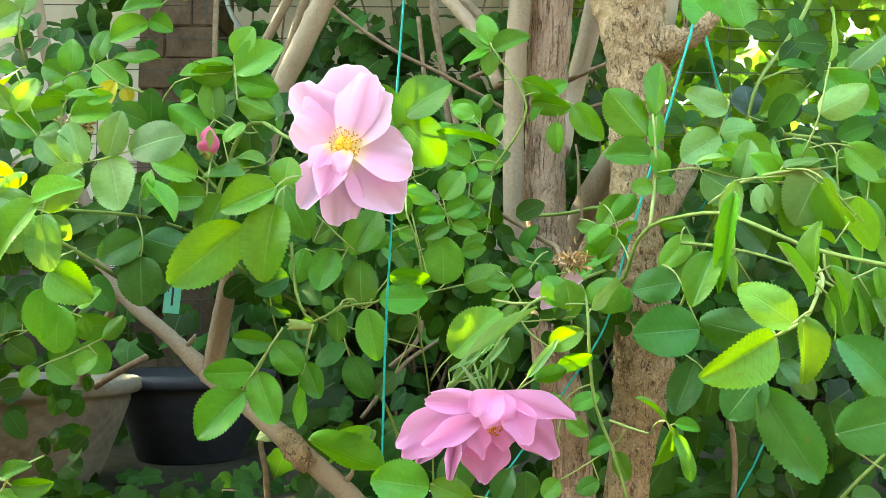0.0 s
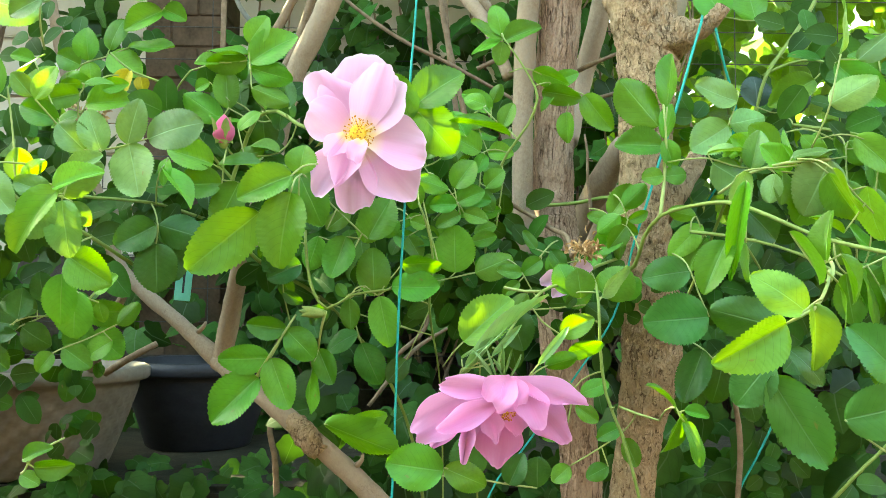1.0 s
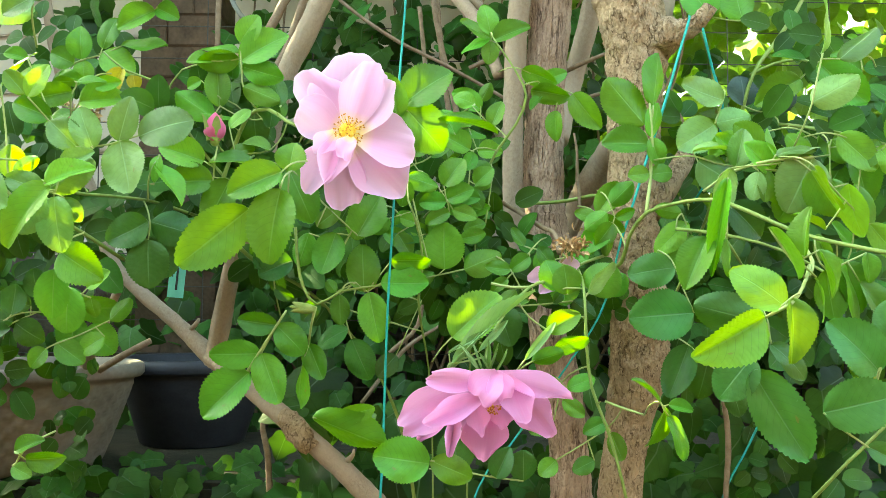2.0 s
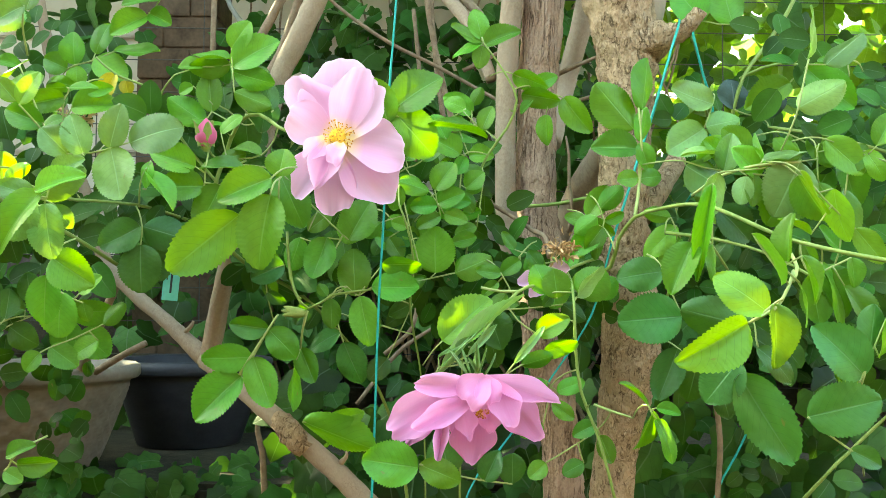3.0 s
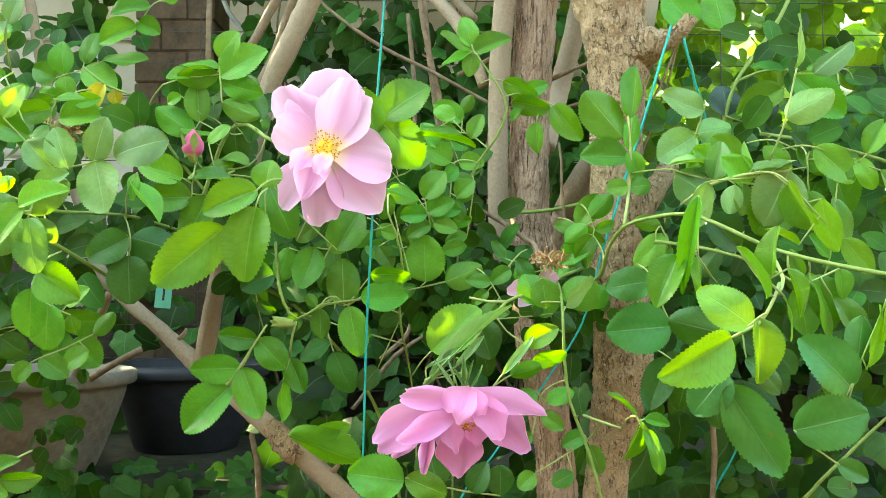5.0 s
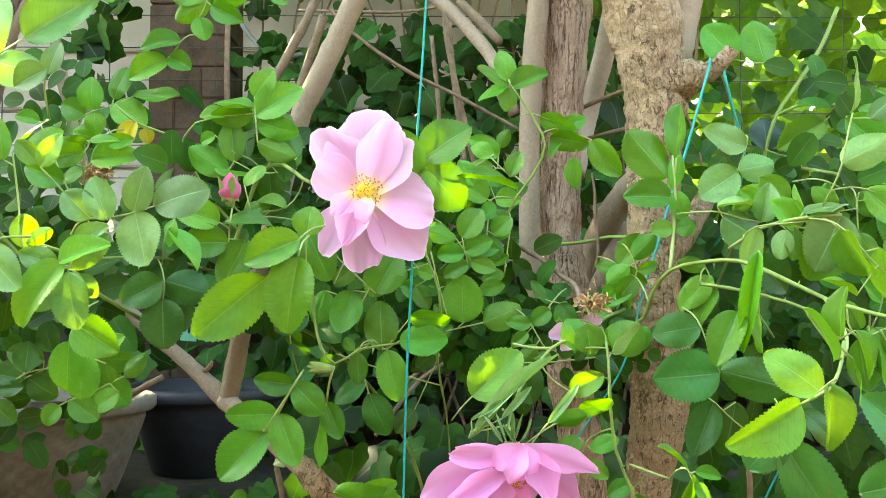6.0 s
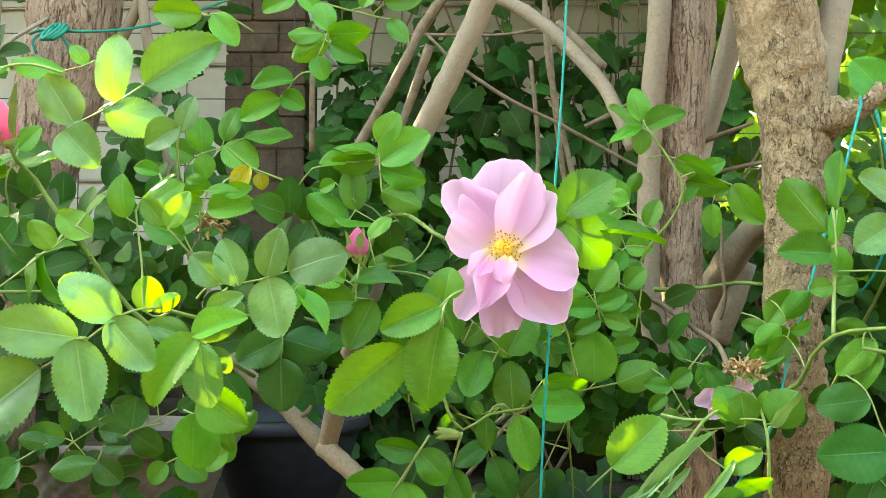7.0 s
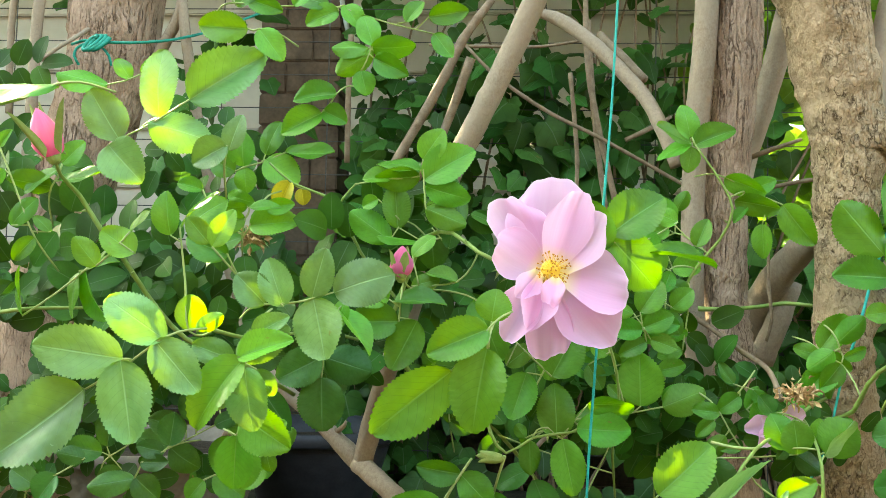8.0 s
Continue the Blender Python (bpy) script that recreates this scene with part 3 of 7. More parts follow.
def low_wall():
    """A low rubble wall that carries the pots; stones and coping are darkened for shade."""
    wall = thing("low_wall", "low shade-dark rubble stone garden wall behind the shrubs", "wall", kind="structure")
    rnd = random.Random(4)
    core = bmesh.new()
    block(core, -2.2, 2.2, 1.24, 1.78, -0.05, 0.825)
    part("core", core, MORTAR, wall)
    z = 0.0
    shapes = []
    for s in range(5):
        b = bmesh.new()
        bmesh.ops.create_icosphere(b, subdivisions=2, radius=0.5)
        for v in b.verts:
            c = v.co.copy()
            v.co = Vector([math.copysign(min(abs(a) * 1.35, 0.5), a) for a in c]) * (1 + 0.12 * noise.noise(c * 2.2 + Vector((s * 7, 0, 0))))
        me = bpy.data.meshes.new("stone")
        b.to_mesh(me)
        b.free()
        me.materials.append(STONE)
        shapes.append(me)
    while z < 0.74:
        h = rnd.uniform(0.08, 0.13)
        x = -1.9
        while x < 1.9:
            w = rnd.uniform(0.12, 0.26)
            if z > 0.4:
                st = child("stone", shapes[rnd.randrange(5)], wall)
                st.matrix_basis = pose(x + w / 2, 1.25 + rnd.uniform(-0.01, 0.02), z + h / 2, rnd.uniform(-6, 6), rnd.uniform(-6, 6), rnd.uniform(-8, 8)) @ Matrix.Diagonal((w * 0.97, 0.16, h * 0.97, 1))
            x += w
        z += h
    # The coping's dark colour replaces the shade below the pots.
    cap = bmesh.new()
    block(cap, -2.2, 2.2, 1.19, 1.80, 0.825, 0.864, 0.008)
    part("coping", cap, SHADE_STONE, wall, "coping darkened to stand for shade")


low_wall()


def mesh_fence():
    """Welded wire mesh along the bed."""
    fence = thing("wire_fence", "dark welded wire mesh fence", "fence", kind="structure")
    a, b = Vector((-1.7, 1.70, 0)), Vector((2.0, 1.78, 0))
    d = (b - a).normalized()
    long = (b - a).length
    def wire(p, q, r):
        bm = bmesh.new()
        v = q - p
        bmesh.ops.create_cone(bm, cap_ends=True, segments=6, radius1=r, radius2=r, depth=v.length, matrix=Matrix.Translation((p + q) / 2) @ v.to_track_quat("Z", "Y").to_matrix().to_4x4())
        part("wire", bm, WIRE, fence)
    for i in range(21):
        z = 0.94 + 0.062 * i
        wire(a + Vector((0, 0, z)), b + Vector((0, 0, z)), 0.0010)
    for i in range(int(long / 0.20)):
        p = a + d * (0.2 * i + 0.05) + Vector((0, 0.004, 0))
        wire(p + Vector((0, 0, 0.86)), p + Vector((0, 0, 2.2)), 0.0011)


mesh_fence()


def brick_pillar():
    """A slim dark brick pillar behind the fence."""
    pillar = thing("brick_pillar", "dark brown brick pillar behind the wire fence", "pillar", kind="structure")
    x0, x1, y0, y1 = -0.601, -0.442, 1.80, 1.95
    core = bmesh.new()
    block(core, x0 + 0.006, x1 - 0.006, y0 + 0.006, y1, 0.0, 2.25)
    part("core", core, PILLAR, pillar)
    rnd = random.Random(8)
    for i in range(35):
        z = 0.03 + i * 0.063
        cut = (0.33 if i % 2 else 0.66) * (x1 - x0)
        for a, b in ((x0, x0 + cut), (x0 + cut, x1)):
            bm = bmesh.new()
            k = rnd.uniform(-0.002, 0.002)
            block(bm, a + 0.0012, b - 0.0012, y0 + k * 0.5, y0 + 0.1, z + 0.001, z + 0.061, 0.0022)
            part("brick", bm, PILLAR, pillar)


brick_pillar()


def house_wall():
    """White boarded wall at the back of the garden."""
    wall = thing("wall_back", "white painted boarded house wall", "wall", kind="structure")
    core = bmesh.new()
    block(core, -4, 0.42, 2.45, 2.6, 0.0, 2.36)
    part("core", core, PAINT, wall)
    for i in range(14):
        bm = bmesh.new()
        z = 0.1 + i * 0.155
        block(bm, -4, 0.42, 2.432, 2.449, z + 0.003, z + 0.148, 0.004)
        part("board", bm, PAINT, wall)


house_wall()


# ---- pots ----
def beige_pot():
    pot = thing("flower_pot", "large beige clay flower pot with woven relief, on the low wall", "flower pot")
    prof = [(0.095, 0.0), (0.105, 0.008)] + [(0.106 + 0.046 * (i / 22) ** 0.9, 0.012 + 0.165 * i / 22) for i in range(23)]
    prof += [(0.162, 0.180), (0.166, 0.186), (0.166, 0.203), (0.160, 0.208), (0.148, 0.206), (0.143, 0.17)]
    ob = child("pot_body", lathe("pot_body", prof, BEIGE, 120, 0.0020, 22), pot)
    soil = bmesh.new()
    bmesh.ops.create_circle(soil, cap_ends=True, segments=40, radius=0.147, matrix=Matrix.Translation((0, 0, 0.178)))
    part("soil", soil, SOIL, pot, "dark potting soil")
    pot.matrix_basis = pose(-0.582, 1.300, 0.865) @ Matrix.Diagonal((0.94, 0.94, 0.70, 1))
    return pot


def black_pot():
    pot = thing("flower_pot", "black plastic flower pot on the low wall", "flower pot")
    prof = [(0.076, 0.0), (0.079, 0.004), (0.112, 0.155), (0.113, 0.158), (0.122, 0.160), (0.124, 0.163), (0.126, 0.186), (0.122, 0.189), (0.114, 0.186), (0.108, 0.14)]
    child("pot_body", lathe("pot_body", prof, BLACK, 64), pot)
    soil = bmesh.new()
    bmesh.ops.create_circle(soil, cap_ends=True, segments=40, radius=0.112, matrix=Matrix.Translation((0, 0, 0.150)))
    part("soil", soil, SOIL, pot, "dark potting soil")
    pot.matrix_basis = pose(-0.415, 1.550, 0.865) @ Matrix.Diagonal((1.08, 1.08, 0.745, 1))
    return pot


beige_pot()
black_pot()


def terracotta_pot():
    """A small clay pot hung on the fence by a wire."""
    pot = thing("clay_pot", "small terracotta pot hanging on the wire fence", "flower pot")
    prof = [(0.030, 0.0), (0.033, 0.003), (0.044, 0.068), (0.050, 0.070), (0.052, 0.074), (0.053, 0.092), (0.050, 0.095), (0.046, 0.092), (0.042, 0.06)]
    child("pot_body", lathe("pot_body", prof, CLAY, 40), pot)
    soil = bmesh.new()
    bmesh.ops.create_circle(soil, cap_ends=True, segments=30, radius=0.0455, matrix=Matrix.Translation((0, 0, 0.078)))
    part("soil", soil, SOIL, pot, "dark potting soil")
    ring = [(0.054 * math.cos(0.35 * k), 0.054 * math.sin(0.35 * k), 0.066, 0.0012) for k in range(19)]
    child("wire_ring", tube("wire_ring", ring, WIRE, 6, 0.01), pot)
    child("wire_hook", tube("wire_hook", [(0, 0.054, 0.066, 0.0012), (0, 0.09, 0.12, 0.0012), (0, 0.115, 0.16, 0.0012), (0, 0.13, 0.145, 0.0012)], WIRE, 6, 0.01), pot)
    pot.matrix_basis = Matrix.Translation((0.630, 1.600, 1.224))


terracotta_pot()

hose = thing("garden_hose", "pale grey garden hose looped behind the fence", "hose")
child("hose_loop", tube("hose_loop", [(-0.443, 1.780, 1.804, 0.0049), (-0.427, 1.780, 1.725, 0.0049), (-0.411, 1.780, 1.680, 0.0049), (-0.382, 1.780, 1.644, 0.0049), (-0.335, 1.780, 1.619, 0.0049), (-0.272, 1.800, 1.641, 0.0049), (-0.231, 1.820, 1.716, 0.0050), (-0.223, 1.840, 1.828, 0.0050)], HOSE, 10, 0.02), hose)

# ---- trees ----
fork_tree = thing("shrub_tree", "slender forked shrub with smooth grey bark", "tree", "trees of the bed")
limb(fork_tree, "trunk", [(0.003, 0.970, -0.054, 0.0207), (-0.008, 0.930, 0.641, 0.0153), (-0.046, 0.920, 0.868, 0.0129), (-0.090, 0.920, 0.921, 0.0123), (-0.148, 0.930, 0.970, 0.0119), (-0.207, 0.970, 1.009, 0.0112), (-0.256, 1.020, 1.035, 0.0124)], SMOOTH_BARK, knobs=0.3)
limb(fork_tree, "burl", [(-0.161, 0.935, 0.981, 0.0097), (-0.152, 0.928, 0.974, 0.0116), (-0.144, 0.922, 0.967, 0.0126), (-0.137, 0.920, 0.959, 0.0118), (-0.129, 0.920, 0.951, 0.0101)], ROUGH_BARK, 30, 0.25, 0.3, "scarred swelling in the trunk")
limb(fork_tree, "limb", [(-0.254, 1.020, 1.031, 0.0118), (-0.240, 1.000, 1.082, 0.0122), (-0.225, 0.970, 1.127, 0.0112), (-0.203, 0.940, 1.178, 0.0114), (-0.174, 0.910, 1.265, 0.0111), (-0.158, 0.900, 1.322, 0.0120), (-0.132, 0.890, 1.373, 0.0125), (-0.101, 0.880, 1.437, 0.0123), (-0.056, 0.860, 1.540, 0.0115)], SMOOTH_BARK, knobs=0.2)
limb(fork_tree, "limb", [(-0.252, 1.020, 1.031, 0.0118), (-0.305, 1.040, 1.075, 0.0095), (-0.353, 1.050, 1.113, 0.0089), (-0.380, 1.050, 1.142, 0.0083), (-0.395, 1.050, 1.193, 0.0083), (-0.410, 1.040, 1.244, 0.0076), (-0.422, 1.020, 1.310, 0.0074), (-0.433, 1.000, 1.381, 0.0067), (-0.442, 0.980, 1.463, 0.0066), (-0.457, 0.980, 1.563, 0.0060)], SMOOTH_BARK, knobs=0.3)
limb(fork_tree, "twig", [(-0.369, 1.050, 1.117, 0.0051), (-0.403, 1.100, 1.077, 0.0067), (-0.452, 1.180, 1.026, 0.0086), (-0.486, 1.250, 0.992, 0.0084)], SMOOTH_BARK, 10)
limb(fork_tree, "twig", [(-0.283, 1.030, 1.065, 0.0031), (-0.273, 1.020, 1.073, 0.0028), (-0.271, 1.020, 1.078, 0.0016)], SMOOTH_BARK, 8)
limb(fork_tree, "twig", [(-0.095, 0.920, 0.938, 0.0039), (-0.088, 0.910, 0.946, 0.0025), (-0.087, 0.910, 0.952, 0.0014)], SMOOTH_BARK, 8)

twin_tree = thing("shrub_tree", "shrub with one smooth and one red-brown furrowed stem", "tree", "trees of the bed")
limb(twin_tree, "trunk", [(0.126, 1.000, 1.612, 0.0243), (0.122, 1.000, 1.470, 0.0243), (0.118, 1.000, 1.407, 0.0231), (0.112, 1.000, 1.331, 0.0219), (0.110, 1.000, 1.257, 0.0219), (0.111, 1.000, 1.195, 0.0231), (0.112, 1.000, 1.158, 0.0274), (0.114, 1.000, 1.122, 0.0256), (0.119, 1.000, 1.061, 0.0231), (0.129, 1.000, 1.001, 0.0219), (0.137, 1.000, 0.936, 0.0213), (0.141, 1.000, 0.836, 0.0243), (0.137, 1.000, -0.039, 0.0335)], RED_BARK, 64, 0.09, 0.12, "red-brown furrowed trunk")
limb(twin_tree, "stem", [(0.093, 0.985, 1.604, 0.0138), (0.086, 0.980, 1.463, 0.0137), (0.080, 0.980, 1.401, 0.0137), (0.076, 0.980, 1.327, 0.0131), (0.075, 0.980, 1.254, 0.0131), (0.077, 0.985, 1.194, 0.0138), (0.085, 0.990, 1.152, 0.0157), (0.101, 1.000, 1.110, 0.0152)], SMOOTH_BARK, 22, 0.06, 0.15, "smooth grey-brown stem")
limb(twin_tree, "limb", [(0.198, 1.050, 1.563, 0.0160), (0.185, 1.080, 1.486, 0.0151), (0.174, 1.100, 1.430, 0.0147), (0.158, 1.120, 1.366, 0.0143), (0.137, 1.080, 1.289, 0.0138)], SMOOTH_BARK, 18)
limb(twin_tree, "limb", [(-0.082, 1.100, 1.537, 0.0046), (-0.057, 1.100, 1.530, 0.0087), (-0.020, 1.080, 1.498, 0.0090), (0.009, 1.060, 1.463, 0.0093), (0.035, 1.030, 1.422, 0.0090), (0.048, 1.000, 1.383, 0.0084), (0.061, 0.990, 1.344, 0.0078)], SMOOTH_BARK, 16)

knotted_tree = thing("shrub_tree", "stout shrub with flaking bark and a sawn stub", "tree", "trees of the bed")
limb(knotted_tree, "trunk", [(0.097, 0.840, 1.812, 0.0307), (0.129, 0.855, 1.597, 0.0338), (0.150, 0.860, 1.514, 0.0361), (0.162, 0.865, 1.471, 0.0368), (0.173, 0.870, 1.423, 0.0360), (0.185, 0.870, 1.359, 0.0312), (0.185, 0.870, 1.318, 0.0281), (0.183, 0.870, 1.263, 0.0249), (0.181, 0.870, 1.220, 0.0243), (0.181, 0.870, 1.172, 0.0243), (0.185, 0.880, 1.119, 0.0278), (0.192, 0.890, 1.076, 0.0298), (0.189, 0.890, 1.034, 0.0271), (0.182, 0.900, 0.979, 0.0230), (0.175, 0.910, 0.913, 0.0210), (0.168, 0.950, 0.018, 0.0347)], ROUGH_BARK, 90, 0.11, 0.25, "flaking brown trunk")
limb(knotted_tree, "limb", [(0.316, 0.920, 1.713, 0.0157), (0.266, 0.900, 1.565, 0.0164), (0.237, 0.890, 1.489, 0.0157), (0.220, 0.880, 1.430, 0.0161), (0.204, 0.875, 1.379, 0.0213), (0.195, 0.870, 1.344, 0.0238)], SMOOTH_BARK, 20)
limb(knotted_tree, "stub", [(0.191, 0.865, 1.346, 0.0237), (0.204, 0.858, 1.350, 0.0204), (0.215, 0.850, 1.352, 0.0160), (0.226, 0.845, 1.354, 0.0108), (0.236, 0.840, 1.359, 0.0084), (0.243, 0.837, 1.366, 0.0074), (0.248, 0.835, 1.374, 0.0064)], ROUGH_BARK, 30, 0.22, 0.3, "sawn branch stub")
limb(knotted_tree, "limb", [(0.192, 0.930, 1.280, 0.0141), (0.179, 1.000, 1.257, 0.0170), (0.165, 1.030, 1.230, 0.0182), (0.156, 1.060, 1.201, 0.0181), (0.149, 1.080, 1.156, 0.0184)], SMOOTH_BARK, 18)
limb(knotted_tree, "stub", [(0.199, 0.890, 1.185, 0.0135), (0.218, 0.900, 1.208, 0.0126), (0.237, 0.920, 1.230, 0.0112), (0.250, 0.930, 1.249, 0.0096)], ROUGH_BARK, 14, 0.2, 0.3, "short dark stub")
limb(knotted_tree, "limb", [(0.158, 1.050, 1.149, 0.0160), (0.175, 1.040, 1.196, 0.0139), (0.187, 1.040, 1.232, 0.0127)], SMOOTH_BARK, 14)

left_tree = thing("shrub_tree", "thick brown trunk with coarse bark, tied with twine", "tree", "trees of the bed")
limb(left_tree, "trunk", [(-0.519, 1.000, 1.707, 0.0502), (-0.525, 1.000, 1.557, 0.0487), (-0.529, 1.000, 1.495, 0.0481), (-0.533, 1.000, 1.452, 0.0456), (-0.546, 1.000, 1.397, 0.0456), (-0.567, 1.000, 1.318, 0.0426), (-0.598, 1.020, 1.228, 0.0419), (-0.616, 1.030, 1.093, 0.0407), (-0.627, 1.050, 0.847, 0.0447), (-0.610, 1.080, -0.042, 0.0558)], RED_BARK, 64, 0.09, 0.15)
limb(left_tree, "limb", [(-0.584, 0.960, 1.626, 0.0076), (-0.593, 0.960, 1.506, 0.0070), (-0.595, 0.960, 1.453, 0.0064), (-0.596, 0.960, 1.388, 0.0070), (-0.605, 0.970, 1.273, 0.0077)], SMOOTH_BARK, 12)
limb(left_tree, "limb", [(-0.443, 0.970, 1.569, 0.0059), (-0.451, 0.980, 1.501, 0.0066), (-0.474, 0.990, 1.461, 0.0072), (-0.498, 1.000, 1.422, 0.0067)], SMOOTH_BARK, 12)
limb(left_tree, "twig", [(-0.642, 1.000, 1.558, 0.0043), (-0.645, 1.000, 1.483, 0.0043), (-0.643, 1.000, 1.396, 0.0043)], SMOOTH_BARK, 10)
limb(left_tree, "twig", [(-0.564, 0.915, 1.431, 0.0022), (-0.551, 0.920, 1.444, 0.0022), (-0.538, 0.930, 1.458, 0.0023), (-0.537, 0.960, 1.477, 0.0026)], SMOOTH_BARK, 8)

# ---- loose twigs and suckers ----
brush = thing("dry_twigs", "bare grey-brown twigs leaning across the fence", "twigs")
for pts_ in (
    [(-0.163, 1.170, 1.518, 0.0024), (-0.134, 1.170, 1.488, 0.0027), (-0.068, 1.170, 1.440, 0.0029), (-0.003, 1.170, 1.407, 0.0029), (0.076, 1.170, 1.363, 0.0027), (0.126, 1.160, 1.332, 0.0024)],
    [(-0.014, 1.200, 1.559, 0.0043), (-0.007, 1.200, 1.468, 0.0043), (0.001, 1.200, 1.393, 0.0041), (0.012, 1.200, 1.318, 0.0038)],
    [(0.005, 1.250, 1.555, 0.0068), (0.035, 1.220, 1.513, 0.0074), (0.057, 1.200, 1.483, 0.0066)],
    [(-0.147, 0.990, 1.454, 0.0060), (-0.164, 1.000, 1.407, 0.0055), (-0.176, 1.000, 1.375, 0.0052), (-0.208, 1.000, 1.318, 0.0050), (-0.236, 1.000, 1.270, 0.0045)],
    [(-0.348, 1.400, 1.600, 0.0051), (-0.350, 1.400, 1.529, 0.0051), (-0.353, 1.420, 1.411, 0.0052)],
    [(-0.127, 1.000, 1.518, 0.0049), (-0.156, 1.000, 1.476, 0.0061), (-0.173, 1.000, 1.440, 0.0061), (-0.201, 1.000, 1.387, 0.0061), (-0.229, 1.000, 1.339, 0.0049)],
    [(-0.180, 1.020, 1.439, 0.0031), (-0.203, 1.020, 1.391, 0.0034), (-0.226, 1.020, 1.348, 0.0031), (-0.262, 1.020, 1.324, 0.0025)],
    [(-0.019, 1.180, 1.606, 0.0038), (-0.014, 1.180, 1.493, 0.0040), (0.000, 1.180, 1.417, 0.0043), (0.018, 1.180, 1.341, 0.0043), (0.031, 1.200, 1.288, 0.0041)],
    [(-0.033, 1.220, 1.497, 0.0033), (-0.023, 1.220, 1.374, 0.0033), (-0.030, 1.220, 1.289, 0.0030)],
    [(-0.215, 1.240, 1.539, 0.0021), (-0.141, 1.240, 1.537, 0.0027), (-0.068, 1.240, 1.537, 0.0024), (-0.010, 1.240, 1.546, 0.0021)],
    [(0.034, 1.200, 1.408, 0.0033), (0.064, 1.200, 1.423, 0.0037), (0.090, 1.200, 1.438, 0.0022)],
    [(0.302, 1.000, 1.019, 0.0027), (0.305, 1.000, 0.995, 0.0033), (0.310, 1.000, 0.954, 0.0037), (0.303, 1.000, 0.836, 0.0037), (0.276, 1.000, -0.090, 0.0043)],
    [(0.232, 1.000, 1.338, 0.0024), (0.183, 1.000, 1.331, 0.0027), (0.142, 1.020, 1.323, 0.0025)],
    [(0.119, 1.020, 1.349, 0.0031), (0.148, 1.000, 1.360, 0.0030), (0.180, 0.980, 1.370, 0.0021)],
    [(-0.074, 1.300, 1.026, 0.0040), (-0.035, 1.300, 1.065, 0.0036), (-0.027, 1.300, 1.113, 0.0036)],
    [(-0.113, 1.300, 0.956, 0.0032), (-0.050, 1.300, 1.034, 0.0036), (-0.003, 1.300, 1.065, 0.0024)],
    [(-0.380, 1.200, 1.046, 0.0044), (-0.413, 1.200, 1.028, 0.0055), (-0.459, 1.220, 1.002, 0.0052)],
    [(-0.176, 1.100, -0.039, 0.0060), (-0.202, 1.120, 0.739, 0.0048), (-0.211, 1.120, 0.916, 0.0044), (-0.217, 1.120, 0.953, 0.0037), (-0.192, 1.120, 0.976, 0.0024)],
):
    cane(brush, pts_, TWIG, 0.18, 8, "twig")
sucker = thing("bare_shoot", "thin curved bare shoots on the trunks", "shoot")
cane(sucker, [(0.047, 0.900, 1.202, 0.0025), (0.072, 0.900, 1.188, 0.0027), (0.090, 0.840, 1.167, 0.0026), (0.096, 0.780, 1.155, 0.0024), (0.095, 0.745, 1.137, 0.0025)], TWIG, 0.1, 8, "shoot")
cane(sucker, [(0.077, 0.960, 1.202, 0.0029), (0.103, 0.960, 1.202, 0.0023), (0.133, 0.960, 1.205, 0.0023), (0.155, 0.950, 1.209, 0.0023), (0.174, 0.930, 1.207, 0.0020)], CANE, 0.1, 8, "shoot")
cane(sucker, [(0.137, 0.950, 1.275, 0.0012), (0.140, 0.950, 1.255, 0.0017), (0.140, 0.950, 1.225, 0.0020), (0.143, 0.950, 1.193, 0.0020), (0.138, 0.950, 1.173, 0.0017)], TWIG, 0.1, 8, "shoot")

# ---- twine ----
twine = thing("twine", "taut turquoise garden twine", "string", "twine")
cane(twine, [(-0.007, 0.740, 1.795, 0.0016), (-0.027, 0.720, 1.422, 0.0015), (-0.031, 0.715, 1.346, 0.0015), (-0.037, 0.715, 1.256, 0.0015), (-0.040, 0.715, 1.168, 0.0015), (-0.044, 0.720, 1.094, 0.0015), (-0.047, 0.725, 0.990, 0.0015), (-0.050, 0.730, 0.907, 0.0016), (-0.059, 0.760, -0.141, 0.0016)], TWINE, 0.12, 8, "strand")
twine_b = thing("twine", "turquoise twine looped over the sawn stub", "string", "twine")
cane(twine_b, [(0.225, 0.825, 1.356, 0.0020), (0.212, 0.815, 1.319, 0.0020), (0.198, 0.810, 1.274, 0.0020), (0.184, 0.810, 1.232, 0.0020), (0.168, 0.800, 1.186, 0.0019), (0.157, 0.800, 1.153, 0.0017), (0.137, 0.790, 1.089, 0.0014), (0.103, 0.790, 1.036, 0.0014), (0.055, 0.790, 0.970, 0.0014), (0.031, 0.790, 0.938, 0.0014), (-0.068, 0.840, 0.143, 0.0018)], TWINE, 0.12, 8, "strand")
cane(twine_b, [(0.225, 0.825, 1.356, 0.0020), (0.238, 0.860, 1.378, 0.0021), (0.247, 0.870, 1.378, 0.0021), (0.240, 0.830, 1.348, 0.0020)], TWINE, 0.12, 8, "loop")
cane(twine_b, [(0.240, 0.830, 1.348, 0.0020), (0.251, 0.840, 1.315, 0.0020), (0.263, 0.850, 1.282, 0.0021), (0.262, 0.870, 1.242, 0.0019), (0.254, 0.880, 1.213, 0.0019), (0.248, 0.900, 1.197, 0.0019)], TWINE, 0.12, 8, "strand")
twine_c = thing("twine", "dark green twine knotted round the thick trunk", "string", "twine")
